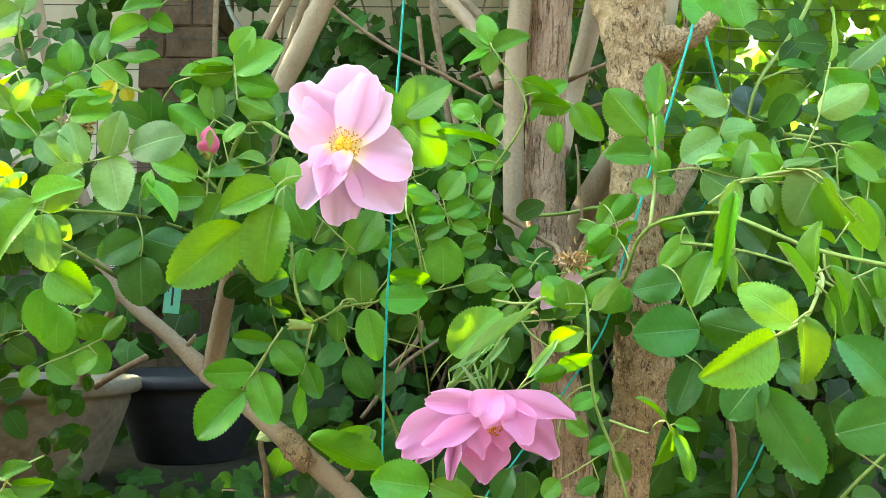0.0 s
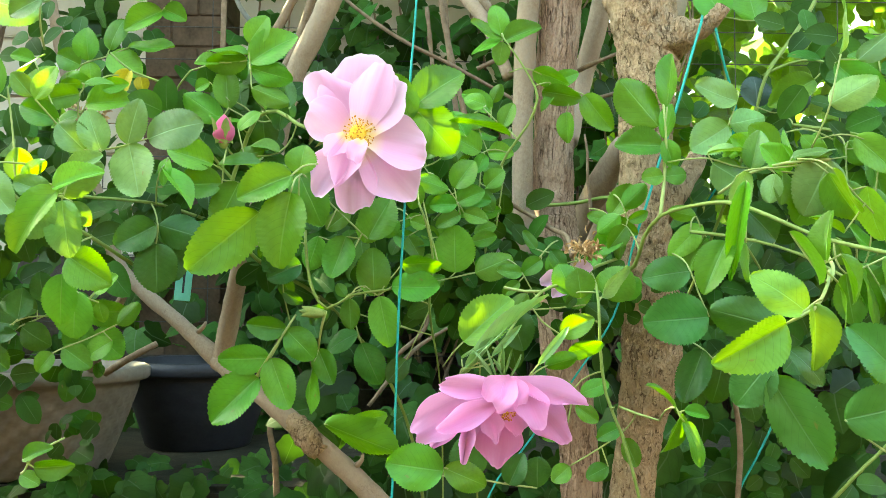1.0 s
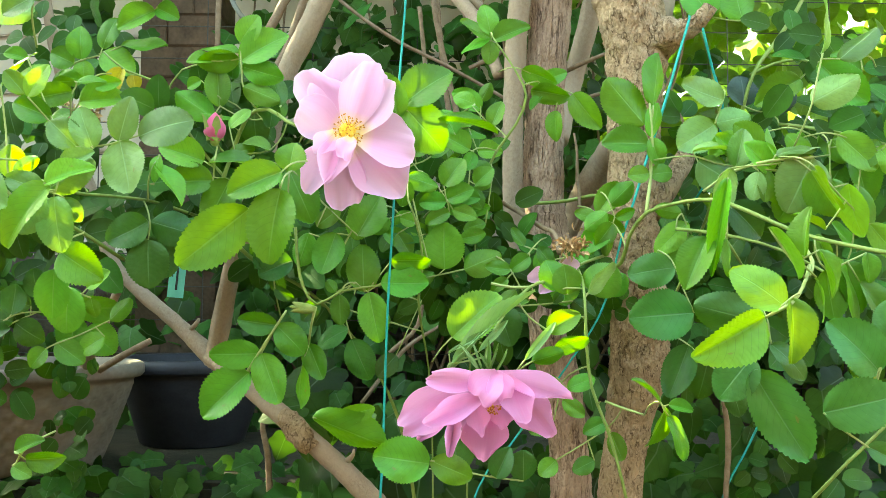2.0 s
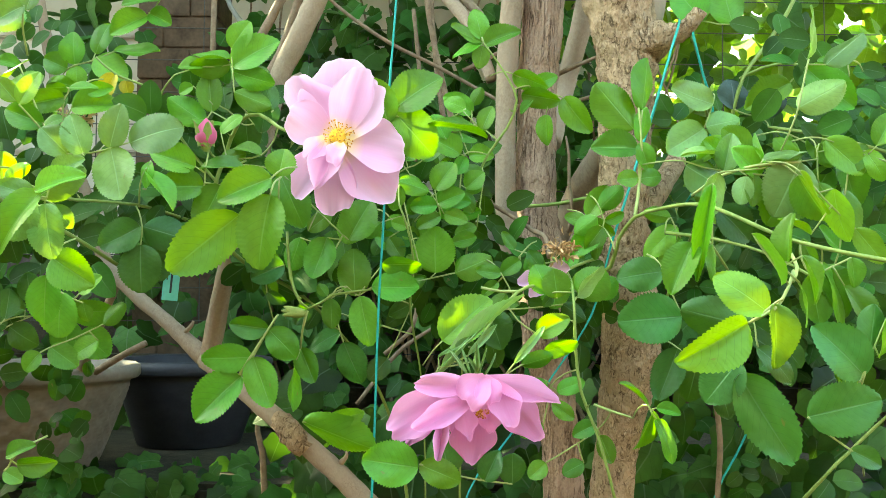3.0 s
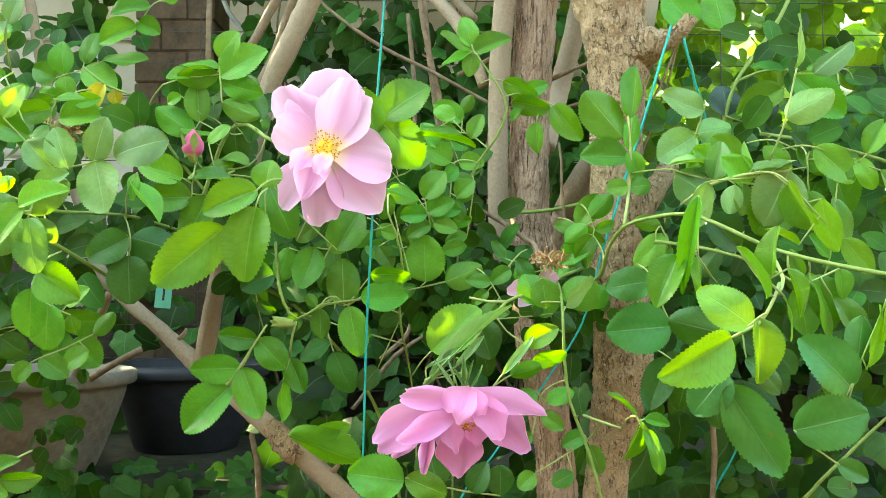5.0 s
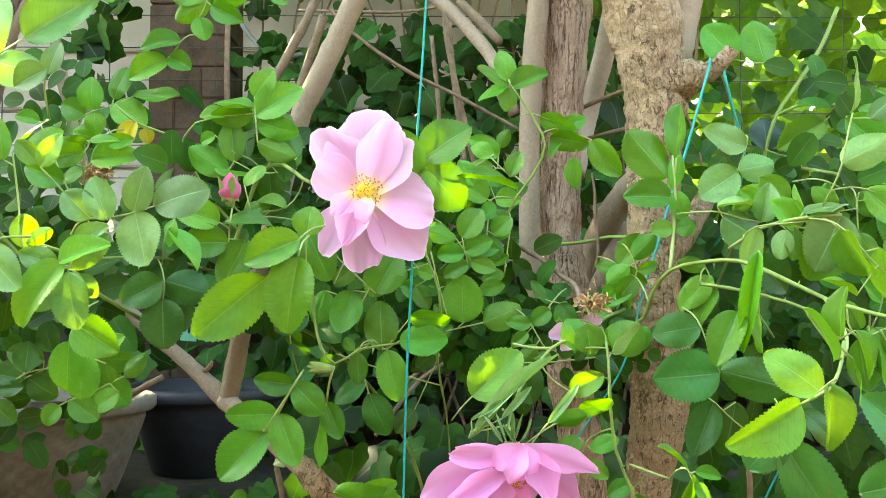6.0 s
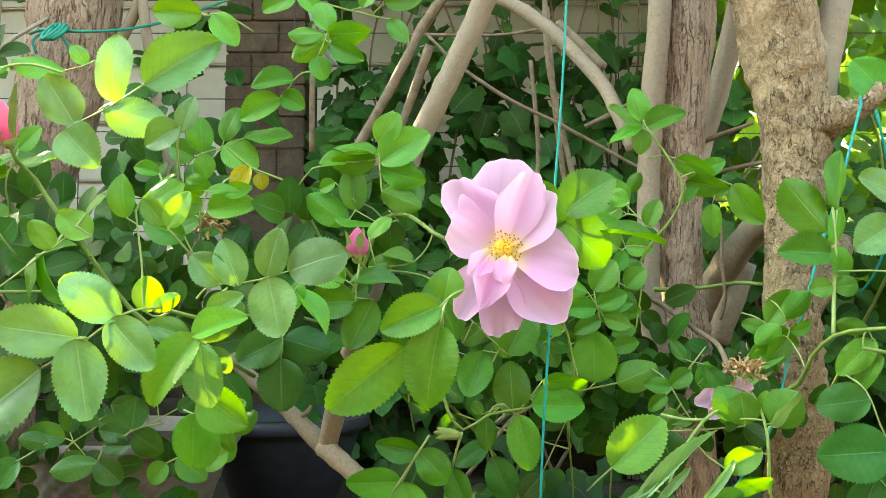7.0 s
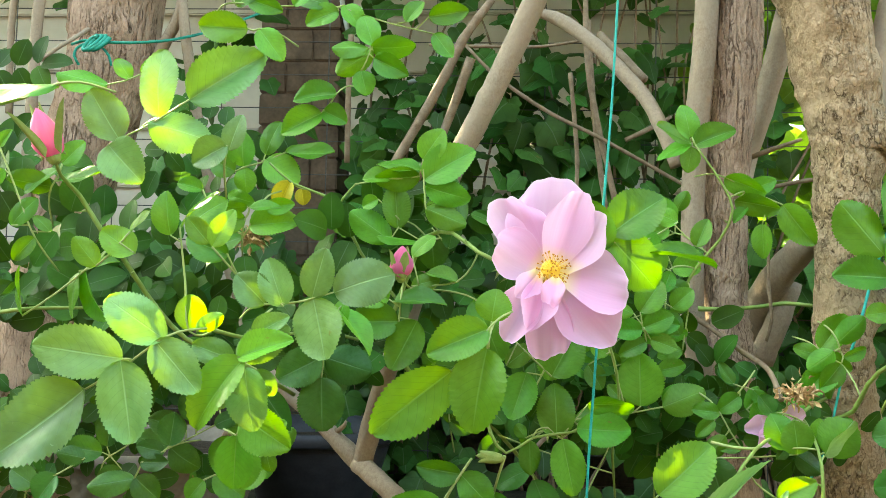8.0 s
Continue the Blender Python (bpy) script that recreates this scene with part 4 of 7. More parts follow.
cane(twine_c, [(-0.546, 0.940, 1.454, 0.0023), (-0.528, 0.930, 1.455, 0.0025), (-0.508, 0.925, 1.452, 0.0025), (-0.479, 0.925, 1.451, 0.0025), (-0.454, 0.940, 1.457, 0.0023), (-0.439, 0.970, 1.470, 0.0024), (-0.427, 1.020, 1.493, 0.0022), (-0.394, 1.100, 1.539, 0.0023)], TWINE_DARK, 0.12, 8, "strand")
wraps = [(-0.511 + 0.0045 * (k / 8 - 1.5) + 0.0075 * math.cos(k * math.pi / 4), 0.918 + 0.006 * math.sin(k * math.pi / 4), 1.449 + 0.0085 * math.sin(k * math.pi / 4 + 0.6), 0.0034) for k in range(25)]
cane(twine_c, wraps, TWINE_DARK, 0.15, 8, "knot", "thick triple wrapped knot")
cane(twine_c, [(-0.523, 0.922, 1.450, 0.0022), (-0.531, 0.920, 1.444, 0.0022), (-0.533, 0.920, 1.437, 0.0022), (-0.528, 0.920, 1.428, 0.0022)], TWINE_DARK, 0.12, 8, "loose_end")
cane(twine_c, [(-0.505, 0.920, 1.445, 0.0022), (-0.498, 0.920, 1.437, 0.0022), (-0.495, 0.920, 1.427, 0.0020)], TWINE_DARK, 0.12, 8, "loose_end")
twine_d = thing("twine", "turquoise twine low among the leaves", "string", "twine")
cane(twine_d, [(0.346, 1.000, 0.972, 0.0021), (0.328, 1.000, 0.936, 0.0021), (0.306, 1.000, 0.895, 0.0021), (0.232, 1.000, 0.607, 0.0021), (0.154, 1.000, -0.039, 0.0021)], TWINE, 0.12, 8, "strand")


# ---- plant tag ----
def plant_tag():
    tag = thing("plant_tag", "pale turquoise plant label with a line of print", "label")
    p = Vector((-0.291, 1.000, 1.119))
    bm = bmesh.new()
    block(bm, -0.0105, 0.0105, -0.0006, 0.0006, -0.0185, 0.0185, 0.0004)
    card = part("card", bm, TAG, tag)
    ink = bmesh.new()
    block(ink, -0.0012, 0.0016, -0.0012, -0.0005, -0.010, 0.014)
    part("print_line", ink, INK, tag)
    ink = bmesh.new()
    block(ink, -0.0062, -0.0050, -0.0012, -0.0005, 0.004, 0.012)
    part("print_line", ink, INK, tag)
    child("tie", tube("tie", [(0, 0, 0.0175, 0.0005), (0.002, 0.004, 0.03, 0.0005), (0.012, 0.02, 0.06, 0.0005), (-0.02, 0.03, 0.075, 0.0005)], WIRE, 6, 0.01), tag)
    tag.matrix_basis = Matrix.Translation(p) @ pose(0, 0, 0, 4, 5, 12) @ Matrix.Diagonal((0.82, 1, 1, 1))


plant_tag()

# ---- rose bushes ----
rose_left = thing("rose_bush", "rose bush with semi-double pink flowers and toothed green leaves", "rose bush", "rose bushes")
rose_right = thing("rose_bush", "arching rose canes with large toothed green leaves", "rose bush", "rose bushes")

cane(rose_left, [(-0.083, 0.700, 1.224, 0.0021), (-0.104, 0.705, 1.229, 0.0024), (-0.124, 0.710, 1.238, 0.0026), (-0.144, 0.735, 1.253, 0.0027), (-0.166, 0.760, 1.252, 0.0030), (-0.181, 0.770, 1.221, 0.0030), (-0.193, 0.780, 1.184, 0.0033), (-0.182, 0.820, 1.143, 0.0035), (-0.117, 0.860, 1.098, 0.0029), (-0.048, 0.950, 0.984, 0.0029), (-0.020, 0.980, 0.784, 0.0036), (-0.008, 1.000, -0.090, 0.0049)])
cane(rose_left, [(-0.292, 0.767, 1.309, 0.0014), (-0.273, 0.767, 1.293, 0.0016), (-0.246, 0.767, 1.283, 0.0019), (-0.236, 0.768, 1.274, 0.0021), (-0.231, 0.770, 1.265, 0.0021), (-0.219, 0.775, 1.240, 0.0021), (-0.180, 0.780, 1.192, 0.0024)])
cane(rose_left, [(-0.236, 0.768, 1.274, 0.0014), (-0.233, 0.766, 1.281, 0.0014), (-0.222, 0.760, 1.292, 0.0012)])
cane(rose_left, [(-0.175, 0.690, 1.220, 0.0015), (-0.174, 0.700, 1.214, 0.0015), (-0.165, 0.720, 1.208, 0.0015), (-0.158, 0.750, 1.217, 0.0018)], name="flower_stalk")
cane(rose_left, [(-0.317, 0.660, 1.187, 0.0022), (-0.287, 0.630, 1.181, 0.0023), (-0.272, 0.660, 1.175, 0.0022), (-0.259, 0.700, 1.177, 0.0021), (-0.240, 0.750, 1.178, 0.0023), (-0.211, 0.780, 1.169, 0.0024)])
cane(rose_left, [(-0.382, 0.600, 1.286, 0.0016), (-0.382, 0.610, 1.276, 0.0020), (-0.384, 0.640, 1.267, 0.0027), (-0.370, 0.645, 1.244, 0.0029), (-0.362, 0.660, 1.228, 0.0030), (-0.352, 0.680, 1.203, 0.0029), (-0.330, 0.700, 1.172, 0.0030), (-0.298, 0.720, 1.156, 0.0028), (-0.265, 0.760, 1.129, 0.0028)])
cane(rose_left, [(-0.462, 0.660, 1.186, 0.0028), (-0.417, 0.650, 1.192, 0.0024), (-0.386, 0.660, 1.193, 0.0018), (-0.356, 0.680, 1.196, 0.0017)])
cane(rose_left, [(-0.121, 0.740, 1.157, 0.0020), (-0.119, 0.740, 1.130, 0.0023), (-0.113, 0.735, 1.107, 0.0022), (-0.102, 0.735, 1.094, 0.0018), (-0.083, 0.740, 1.105, 0.0018), (-0.056, 0.745, 1.109, 0.0018), (-0.029, 0.750, 1.116, 0.0016)])
cane(rose_left, [(-0.127, 0.738, 1.089, 0.0011), (-0.140, 0.738, 1.069, 0.0011), (-0.158, 0.738, 1.040, 0.0011)], STALK)
cane(rose_left, [(-0.103, 0.735, 1.092, 0.0016), (-0.107, 0.740, 1.078, 0.0011), (-0.111, 0.755, 1.061, 0.0011)], STALK)
cane(rose_left, [(-0.030, 0.760, 1.182, 0.0014), (-0.023, 0.760, 1.163, 0.0016), (-0.018, 0.770, 1.136, 0.0016), (-0.021, 0.780, 1.098, 0.0019), (-0.012, 0.840, 1.027, 0.0013), (-0.008, 0.900, 0.863, 0.0016), (-0.002, 0.950, -0.174, 0.0023)])
cane(rose_left, [(0.043, 0.800, 1.333, 0.0012), (0.065, 0.800, 1.300, 0.0017), (0.073, 0.800, 1.280, 0.0019), (0.065, 0.810, 1.257, 0.0022), (0.048, 0.820, 1.234, 0.0022), (0.034, 0.830, 1.199, 0.0023), (0.029, 0.860, 1.129, 0.0016), (0.025, 0.920, 0.911, 0.0017), (0.024, 0.960, -0.139, 0.0023)])
cane(rose_left, [(0.034, 0.635, 1.047, 0.0017), (0.030, 0.650, 1.057, 0.0018), (0.034, 0.660, 1.070, 0.0018), (0.046, 0.680, 1.088, 0.0019), (0.066, 0.700, 1.108, 0.0021), (0.091, 0.730, 1.116, 0.0022), (0.118, 0.760, 1.130, 0.0023), (0.141, 0.780, 1.138, 0.0024)], name="flower_stalk")
cane(rose_left, [(0.037, 0.705, 1.111, 0.0011), (0.052, 0.702, 1.108, 0.0013), (0.066, 0.700, 1.108, 0.0013)], STALK)
cane(rose_left, [(0.034, 0.650, 1.048, 0.0016), (0.032, 0.660, 1.063, 0.0016), (0.026, 0.660, 1.067, 0.0014)], name="flower_stalk")

cane(rose_right, [(0.105, 0.800, 1.139, 0.0022), (0.111, 0.740, 1.121, 0.0020), (0.109, 0.700, 1.098, 0.0019), (0.110, 0.700, 1.065, 0.0021), (0.114, 0.700, 1.031, 0.0021), (0.125, 0.700, 1.002, 0.0021), (0.137, 0.700, 0.960, 0.0021), (0.146, 0.710, 0.913, 0.0022), (0.149, 0.740, -0.143, 0.0027)])
cane(rose_right, [(0.124, 0.700, 1.021, 0.0011), (0.137, 0.700, 1.016, 0.0013), (0.152, 0.690, 1.012, 0.0008)], STALK)
cane(rose_right, [(0.131, 0.780, 1.117, 0.0028), (0.147, 0.750, 1.130, 0.0030), (0.150, 0.730, 1.151, 0.0027), (0.159, 0.710, 1.167, 0.0026), (0.175, 0.690, 1.172, 0.0025), (0.196, 0.660, 1.172, 0.0026), (0.214, 0.630, 1.160, 0.0025), (0.237, 0.610, 1.145, 0.0024), (0.257, 0.590, 1.136, 0.0025), (0.283, 0.570, 1.128, 0.0026), (0.323, 0.550, 1.119, 0.0025)])
cane(rose_right, [(0.168, 0.735, 1.261, 0.0011), (0.170, 0.735, 1.229, 0.0013), (0.168, 0.735, 1.197, 0.0016), (0.160, 0.715, 1.168, 0.0017)], STALK)
cane(rose_right, [(0.312, 0.840, 1.264, 0.0031), (0.331, 0.820, 1.257, 0.0030), (0.352, 0.800, 1.248, 0.0029), (0.377, 0.780, 1.236, 0.0028), (0.421, 0.750, 1.213, 0.0027)])
cane(rose_right, [(0.365, 0.880, 1.426, 0.0035), (0.343, 0.870, 1.383, 0.0034), (0.317, 0.860, 1.347, 0.0034), (0.292, 0.850, 1.313, 0.0031), (0.278, 0.860, 1.256, 0.0031), (0.258, 0.940, 1.150, 0.0027), (0.222, 0.980, 1.040, 0.0026), (0.192, 1.010, 0.905, 0.0025), (0.190, 1.040, -0.141, 0.0030)])
cane(rose_right, [(0.289, 0.850, 1.313, 0.0021), (0.313, 0.850, 1.324, 0.0023), (0.335, 0.840, 1.325, 0.0023), (0.352, 0.830, 1.315, 0.0020)])
cane(rose_right, [(0.190, 0.740, 1.157, 0.0027), (0.209, 0.720, 1.153, 0.0024), (0.229, 0.700, 1.147, 0.0021), (0.255, 0.680, 1.136, 0.0021), (0.287, 0.660, 1.114, 0.0018), (0.322, 0.650, 1.091, 0.0018)])
cane(rose_right, [(0.179, 0.580, 1.141, 0.0012), (0.186, 0.580, 1.130, 0.0014), (0.199, 0.600, 1.120, 0.0013)])
cane(rose_right, [(0.223, 0.550, 1.119, 0.0013), (0.203, 0.510, 1.105, 0.0012), (0.193, 0.500, 1.096, 0.0012), (0.178, 0.500, 1.088, 0.0009)], STALK)
cane(rose_right, [(0.237, 0.610, 1.145, 0.0017), (0.229, 0.560, 1.122, 0.0014), (0.215, 0.530, 1.112, 0.0011)], STALK)
cane(rose_right, [(0.243, 0.860, 1.364, 0.0021), (0.257, 0.870, 1.334, 0.0024), (0.266, 0.880, 1.282, 0.0024)])
cane(rose_right, [(0.277, 0.920, -0.088, 0.0039), (0.305, 0.860, 0.848, 0.0031), (0.343, 0.800, 0.950, 0.0027), (0.363, 0.800, 0.969, 0.0027), (0.393, 0.800, 0.997, 0.0024), (0.492, 0.800, 1.079, 0.0022)])
cane(rose_right, [(0.201, 0.700, 1.183, 0.0013), (0.223, 0.690, 1.198, 0.0015), (0.246, 0.680, 1.204, 0.0014), (0.279, 0.680, 1.207, 0.0012)], STALK)


def rose_flower(bush, material, label):
    fl = child("flower", None, bush, label)
    flower_colour[fl.name] = material
    return fl


flower_a = rose_flower(rose_left, PINK, "open pale pink rose with yellow stamens")
petal(flower_a, (-0.0765, 0.701, 1.2189), (-0.0812, 0.699, 1.2854), 0.0616, 0.12, curl=0.25, notch=0.03, seed=3)
petal(flower_a, (-0.0789, 0.7005, 1.2205), (-0.1058, 0.695, 1.2747), 0.0377, 0.1, curl=0.25, notch=0.04, seed=4)
petal(flower_a, (-0.0789, 0.697, 1.2205), (-0.1146, 0.686, 1.2412), 0.0370, 0.12, notch=0.04, seed=5)
petal(flower_a, (-0.0758, 0.694, 1.2205), (-0.0596, 0.688, 1.2751), 0.0331, 0.1, fold=0.10, roll=12, notch=0.05, seed=6)
petal(flower_a, (-0.0704, 0.692, 1.2220), (-0.0437, 0.690, 1.2597), 0.0416, 0.12, roll=-8, notch=0.08, seed=8)
petal(flower_a, (-0.0635, 0.700, 1.2143), (-0.0323, 0.702, 1.1881), 0.0231, 0.15, notch=0.03, seed=9)
petal(flower_a, (-0.0750, 0.695, 1.2189), (-0.0342, 0.692, 1.1781), 0.0483, 0.15, notch=0.06, seed=10)
petal(flower_a, (-0.0712, 0.690, 1.2205), (-0.0234, 0.694, 1.2143), 0.0454, 0.18, notch=0.03, seed=11)
petal(flower_a, (-0.0781, 0.696, 1.2174), (-0.0739, 0.690, 1.1612), 0.0328, 0.18, notch=0.06, seed=12)
petal(flower_a, (-0.0835, 0.695, 1.2174), (-0.1050, 0.688, 1.1773), 0.0305, 0.25, fold=0.2, notch=0.09, seed=13)
petal(flower_a, (-0.0804, 0.689, 1.2205), (-0.0893, 0.680, 1.1843), 0.0254, 0.3, fold=0.25, roll=-12, notch=0.07, seed=14)
petal(flower_a, (-0.0850, 0.686, 1.2220), (-0.0966, 0.678, 1.2035), 0.0185, 0.4, roll=-20, seed=15)
petal(flower_a, (-0.0727, 0.684, 1.2174), (-0.0755, 0.671, 1.1992), 0.0154, 0.5, curl=0.4, notch=0.04, seed=16)
stamens(flower_a, (-0.0745, 0.688, 1.2235), (0.35, -1, 0.05), 80, 0.0125, 0.007, 3)

flower_a.location = (0.002, -0.008, 0.002)
for foot, end, wide in (((-0.091, 0.706, 1.222), (-0.116, 0.708, 1.2245), 0.0035), ((-0.092, 0.704, 1.2205), (-0.110, 0.700, 1.216), 0.003), ((-0.104, 0.705, 1.2265), (-0.114, 0.698, 1.217), 0.003), ((-0.088, 0.703, 1.222), (-0.112, 0.712, 1.231), 0.0028)):
    v, uv, f = blade(12, 4, 0.5, 0.3, 0.02, 0.0, 3, 0.3, 0.4)
    child("sepal", mesh_of("sepal", v, f, SEPAL, uv), flower_a, "narrow pale green sepal").matrix_basis = blade_pose(foot, end, wide, 25)

flower_b = rose_flower(rose_left, ROSE, "drooping rose pink flower seen from its side")
petal(flower_b, (0.0303, 0.626, 1.0406), (0.0328, 0.622, 1.0045), 0.0387, 0.25, notch=0.06, seed=20)
petal(flower_b, (0.0290, 0.622, 1.0290), (0.0290, 0.616, 0.9890), 0.0329, 0.25, point=0.45, notch=0.03, seed=21)
petal(flower_b, (0.0083, 0.622, 1.0328), (-0.0201, 0.616, 1.0025), 0.0193, 0.3, point=0.3, notch=0.08, seed=22)
petal(flower_b, (0.0406, 0.620, 1.0432), (0.0722, 0.612, 1.0077), 0.0271, 0.25, point=0.2, notch=0.06, seed=23)
petal(flower_b, (0.0186, 0.616, 1.0419), (-0.0297, 0.606, 1.0070), 0.0303, 0.3, point=0.2, notch=0.07, seed=24)
petal(flower_b, (0.0328, 0.616, 1.0470), (0.0838, 0.608, 1.0315), 0.0181, 0.4, point=0.3, notch=0.05, seed=25)
petal(flower_b, (0.0090, 0.610, 1.0238), (0.0055, 0.604, 0.9954), 0.0103, 0.8, fold=0.5, notch=0.10, seed=26)
petal(flower_b, (0.0367, 0.614, 1.0277), (0.0386, 0.608, 1.0103), 0.0142, 0.4, point=0.4, notch=0.05, seed=27)
petal(flower_b, (0.0199, 0.610, 1.0303), (0.0264, 0.604, 1.0077), 0.0161, 0.3, point=0.5, notch=0.05, seed=28)
petal(flower_b, (0.0315, 0.612, 1.0438), (-0.0146, 0.602, 1.0470), 0.0168, 0.35, point=0.2, notch=0.09, roll=-20, seed=29)
petal(flower_b, (0.0290, 0.606, 1.0341), (-0.0117, 0.594, 1.0167), 0.0174, 0.3, point=0.1, notch=0.07, seed=30)
petal(flower_b, (0.0419, 0.608, 1.0470), (0.0528, 0.598, 1.0189), 0.0232, 0.3, notch=0.10, seed=31)
petal(flower_b, (0.0367, 0.606, 1.0490), (0.0212, 0.594, 1.0328), 0.0245, 0.45, curl=0.4, notch=0.09, roll=10, seed=32)
petal(flower_b, (0.0341, 0.607, 1.0496), (0.0412, 0.596, 1.0309), 0.0193, 0.4, curl=0.3, notch=0.08, seed=34)
stamens(flower_b, (0.033, 0.609, 1.028), (0.05, -0.8, -0.5), 34, 0.006, 0.007, 5)

old = rose_flower(rose_right, PINK, "half hidden pale pink rose")
petal(old, (0.093, 0.749, 1.120), (0.070, 0.745, 1.114), 0.017, .3, .1)
petal(old, (0.092, 0.747, 1.119), (0.081, 0.741, 1.103), 0.016, .3, .1)
petal(old, (0.090, 0.743, 1.122), (0.078, 0.739, 1.122), 0.015, .4, .1)
petal(old, (0.095, 0.749, 1.123), (0.112, 0.745, 1.128), 0.015, .3, .1)
rose_bud(rose_left, (-0.176, 0.690, 1.219), (-0.175, 0.685, 1.240), 0.0165, BUD)
rose_bud(rose_left, (-0.382, 0.600, 1.286), (-0.392, 0.595, 1.315), 0.0190, BUD, 1.15, 34, 0.2)
rose_bud(rose_left, (-0.105, 0.735, 1.090), (-0.124, 0.733, 1.092), 0.0085, SEPAL)


def dead_head(bush, centre, size, seed):
    """A withered flower: a tangle of brown scraps."""
    rnd = random.Random(seed)
    head = bmesh.new()
    bmesh.ops.create_icosphere(head, subdivisions=2, radius=size * 0.3, matrix=Matrix.Translation(centre))
    hd = part("dead_flower", head, DEAD, bush, "withered brown flower head")
    poses = []
    for _ in range(170):
        d = Vector((rnd.gauss(0, 1.6), rnd.gauss(0, 1), rnd.gauss(0.1, 0.6))).normalized() * rnd.choice((0.6, 1.0, 1.0, 1.5))
        c = Vector(centre) + d * size * rnd.uniform(0.1, 0.9)
        d = (d + Vector((rnd.gauss(0, 0.8), rnd.gauss(0, 0.8), rnd.gauss(0, 0.8)))).normalized()
        poses.append(blade_pose(c, c + d * size * rnd.uniform(0.2, 0.75), size * rnd.choice((0.03, 0.06, 0.16, 0.30)), rnd.uniform(-90, 90)))
    scatter("dried_petal", hd, DEAD, blade(6, 2, 0.6, 0.5, 0.1, 0, 2), poses)


dead_head(rose_right, (0.104, 0.735, 1.142), 0.0105, 2)
dead_head(rose_left, (-0.297, 0.740, 1.248), 0.012, 5)

rose_leaf(rose_left, LEAF["mature"], [
          ((-0.247, 0.800, 1.372), (-0.284, 0.801, 1.368), 0.024, 2),
          ((-0.258, 0.800, 1.358), (-0.238, 0.802, 1.349), 0.020, 8),
          ((-0.259, 0.800, 1.356), (-0.291, 0.794, 1.338), 0.025, 2)])
rose_leaf(rose_left, LEAF["mature"], [
          ((-0.330, 0.800, 1.307), (-0.351, 0.798, 1.317), 0.022, -12),
          ((-0.322, 0.800, 1.310), (-0.320, 0.799, 1.289), 0.019, 6),
          ((-0.323, 0.800, 1.311), (-0.325, 0.796, 1.340), 0.024, -3),
          ((-0.305, 0.800, 1.317), (-0.276, 0.798, 1.298), 0.029, -3),
          ((-0.305, 0.800, 1.321), (-0.294, 0.798, 1.349), 0.021, -3),
          ((-0.288, 0.800, 1.323), (-0.247, 0.801, 1.321), 0.025, -27)])
rose_leaf(rose_left, LEAF["yellowed"], [
          ((-0.266, 0.767, 1.289), (-0.264, 0.769, 1.276), 0.013, -8),
          ((-0.275, 0.767, 1.295), (-0.286, 0.770, 1.272), 0.018, 3)])
rose_leaf(rose_left, LEAF["mature"], [
          ((-0.290, 0.700, 1.259), (-0.322, 0.697, 1.252), 0.020, -21),
          ((-0.289, 0.700, 1.267), (-0.306, 0.700, 1.266), 0.010, -52),
          ((-0.287, 0.700, 1.267), (-0.265, 0.703, 1.268), 0.014, -36)])
rose_leaf(rose_left, LEAF["lit_young"], [
          ((-0.280, 0.600, 1.232), (-0.268, 0.602, 1.255), 0.016, 2),
          ((-0.282, 0.600, 1.234), (-0.296, 0.599, 1.250), 0.014, -2)])
rose_leaf(rose_left, LEAF["pale_sheen"], [
          ((-0.246, 0.600, 1.198), (-0.264, 0.598, 1.216), 0.022, 7),
          ((-0.235, 0.600, 1.197), (-0.246, 0.600, 1.226), 0.021, -3),
          ((-0.205, 0.600, 1.206), (-0.170, 0.598, 1.219), 0.032, -2),
          ((-0.218, 0.600, 1.202), (-0.210, 0.597, 1.232), 0.021, 2),
          ((-0.217, 0.600, 1.202), (-0.207, 0.595, 1.166), 0.032, 6)])
rose_leaf(rose_left, LEAF["pale_sheen"], [
          ((-0.246, 0.575, 1.180), (-0.226, 0.576, 1.192), 0.014, -4),
          ((-0.243, 0.575, 1.161), (-0.233, 0.576, 1.146), 0.013, -1),
          ((-0.256, 0.575, 1.166), (-0.281, 0.577, 1.174), 0.017, -4),
          ((-0.258, 0.575, 1.165), (-0.271, 0.572, 1.138), 0.024, 7),
          ((-0.255, 0.575, 1.166), (-0.226, 0.577, 1.186), 0.022, 16),
          ((-0.250, 0.575, 1.162), (-0.244, 0.573, 1.126), 0.027, 3)])
rose_leaf(rose_left, LEAF["mature"], [
          ((-0.263, 0.620, 1.129), (-0.233, 0.616, 1.110), 0.029, 7),
          ((-0.267, 0.620, 1.117), (-0.269, 0.623, 1.083), 0.025, -6)])
rose_leaf(rose_left, LEAF["mature"], [
          ((-0.349, 0.860, 1.090), (-0.301, 0.854, 1.089), 0.029, 45),
          ((-0.347, 0.860, 1.082), (-0.348, 0.858, 1.047), 0.031, -9),
          ((-0.335, 0.860, 1.071), (-0.308, 0.861, 1.048), 0.033, -7)])
rose_leaf(rose_left, LEAF["mature"], [
          ((-0.263, 0.560, 1.003), (-0.245, 0.559, 1.011), 0.012, -15),
          ((-0.256, 0.560, 0.998), (-0.232, 0.561, 0.999), 0.015, 27),
          ((-0.264, 0.560, 0.994), (-0.252, 0.559, 0.988), 0.011, -5)])
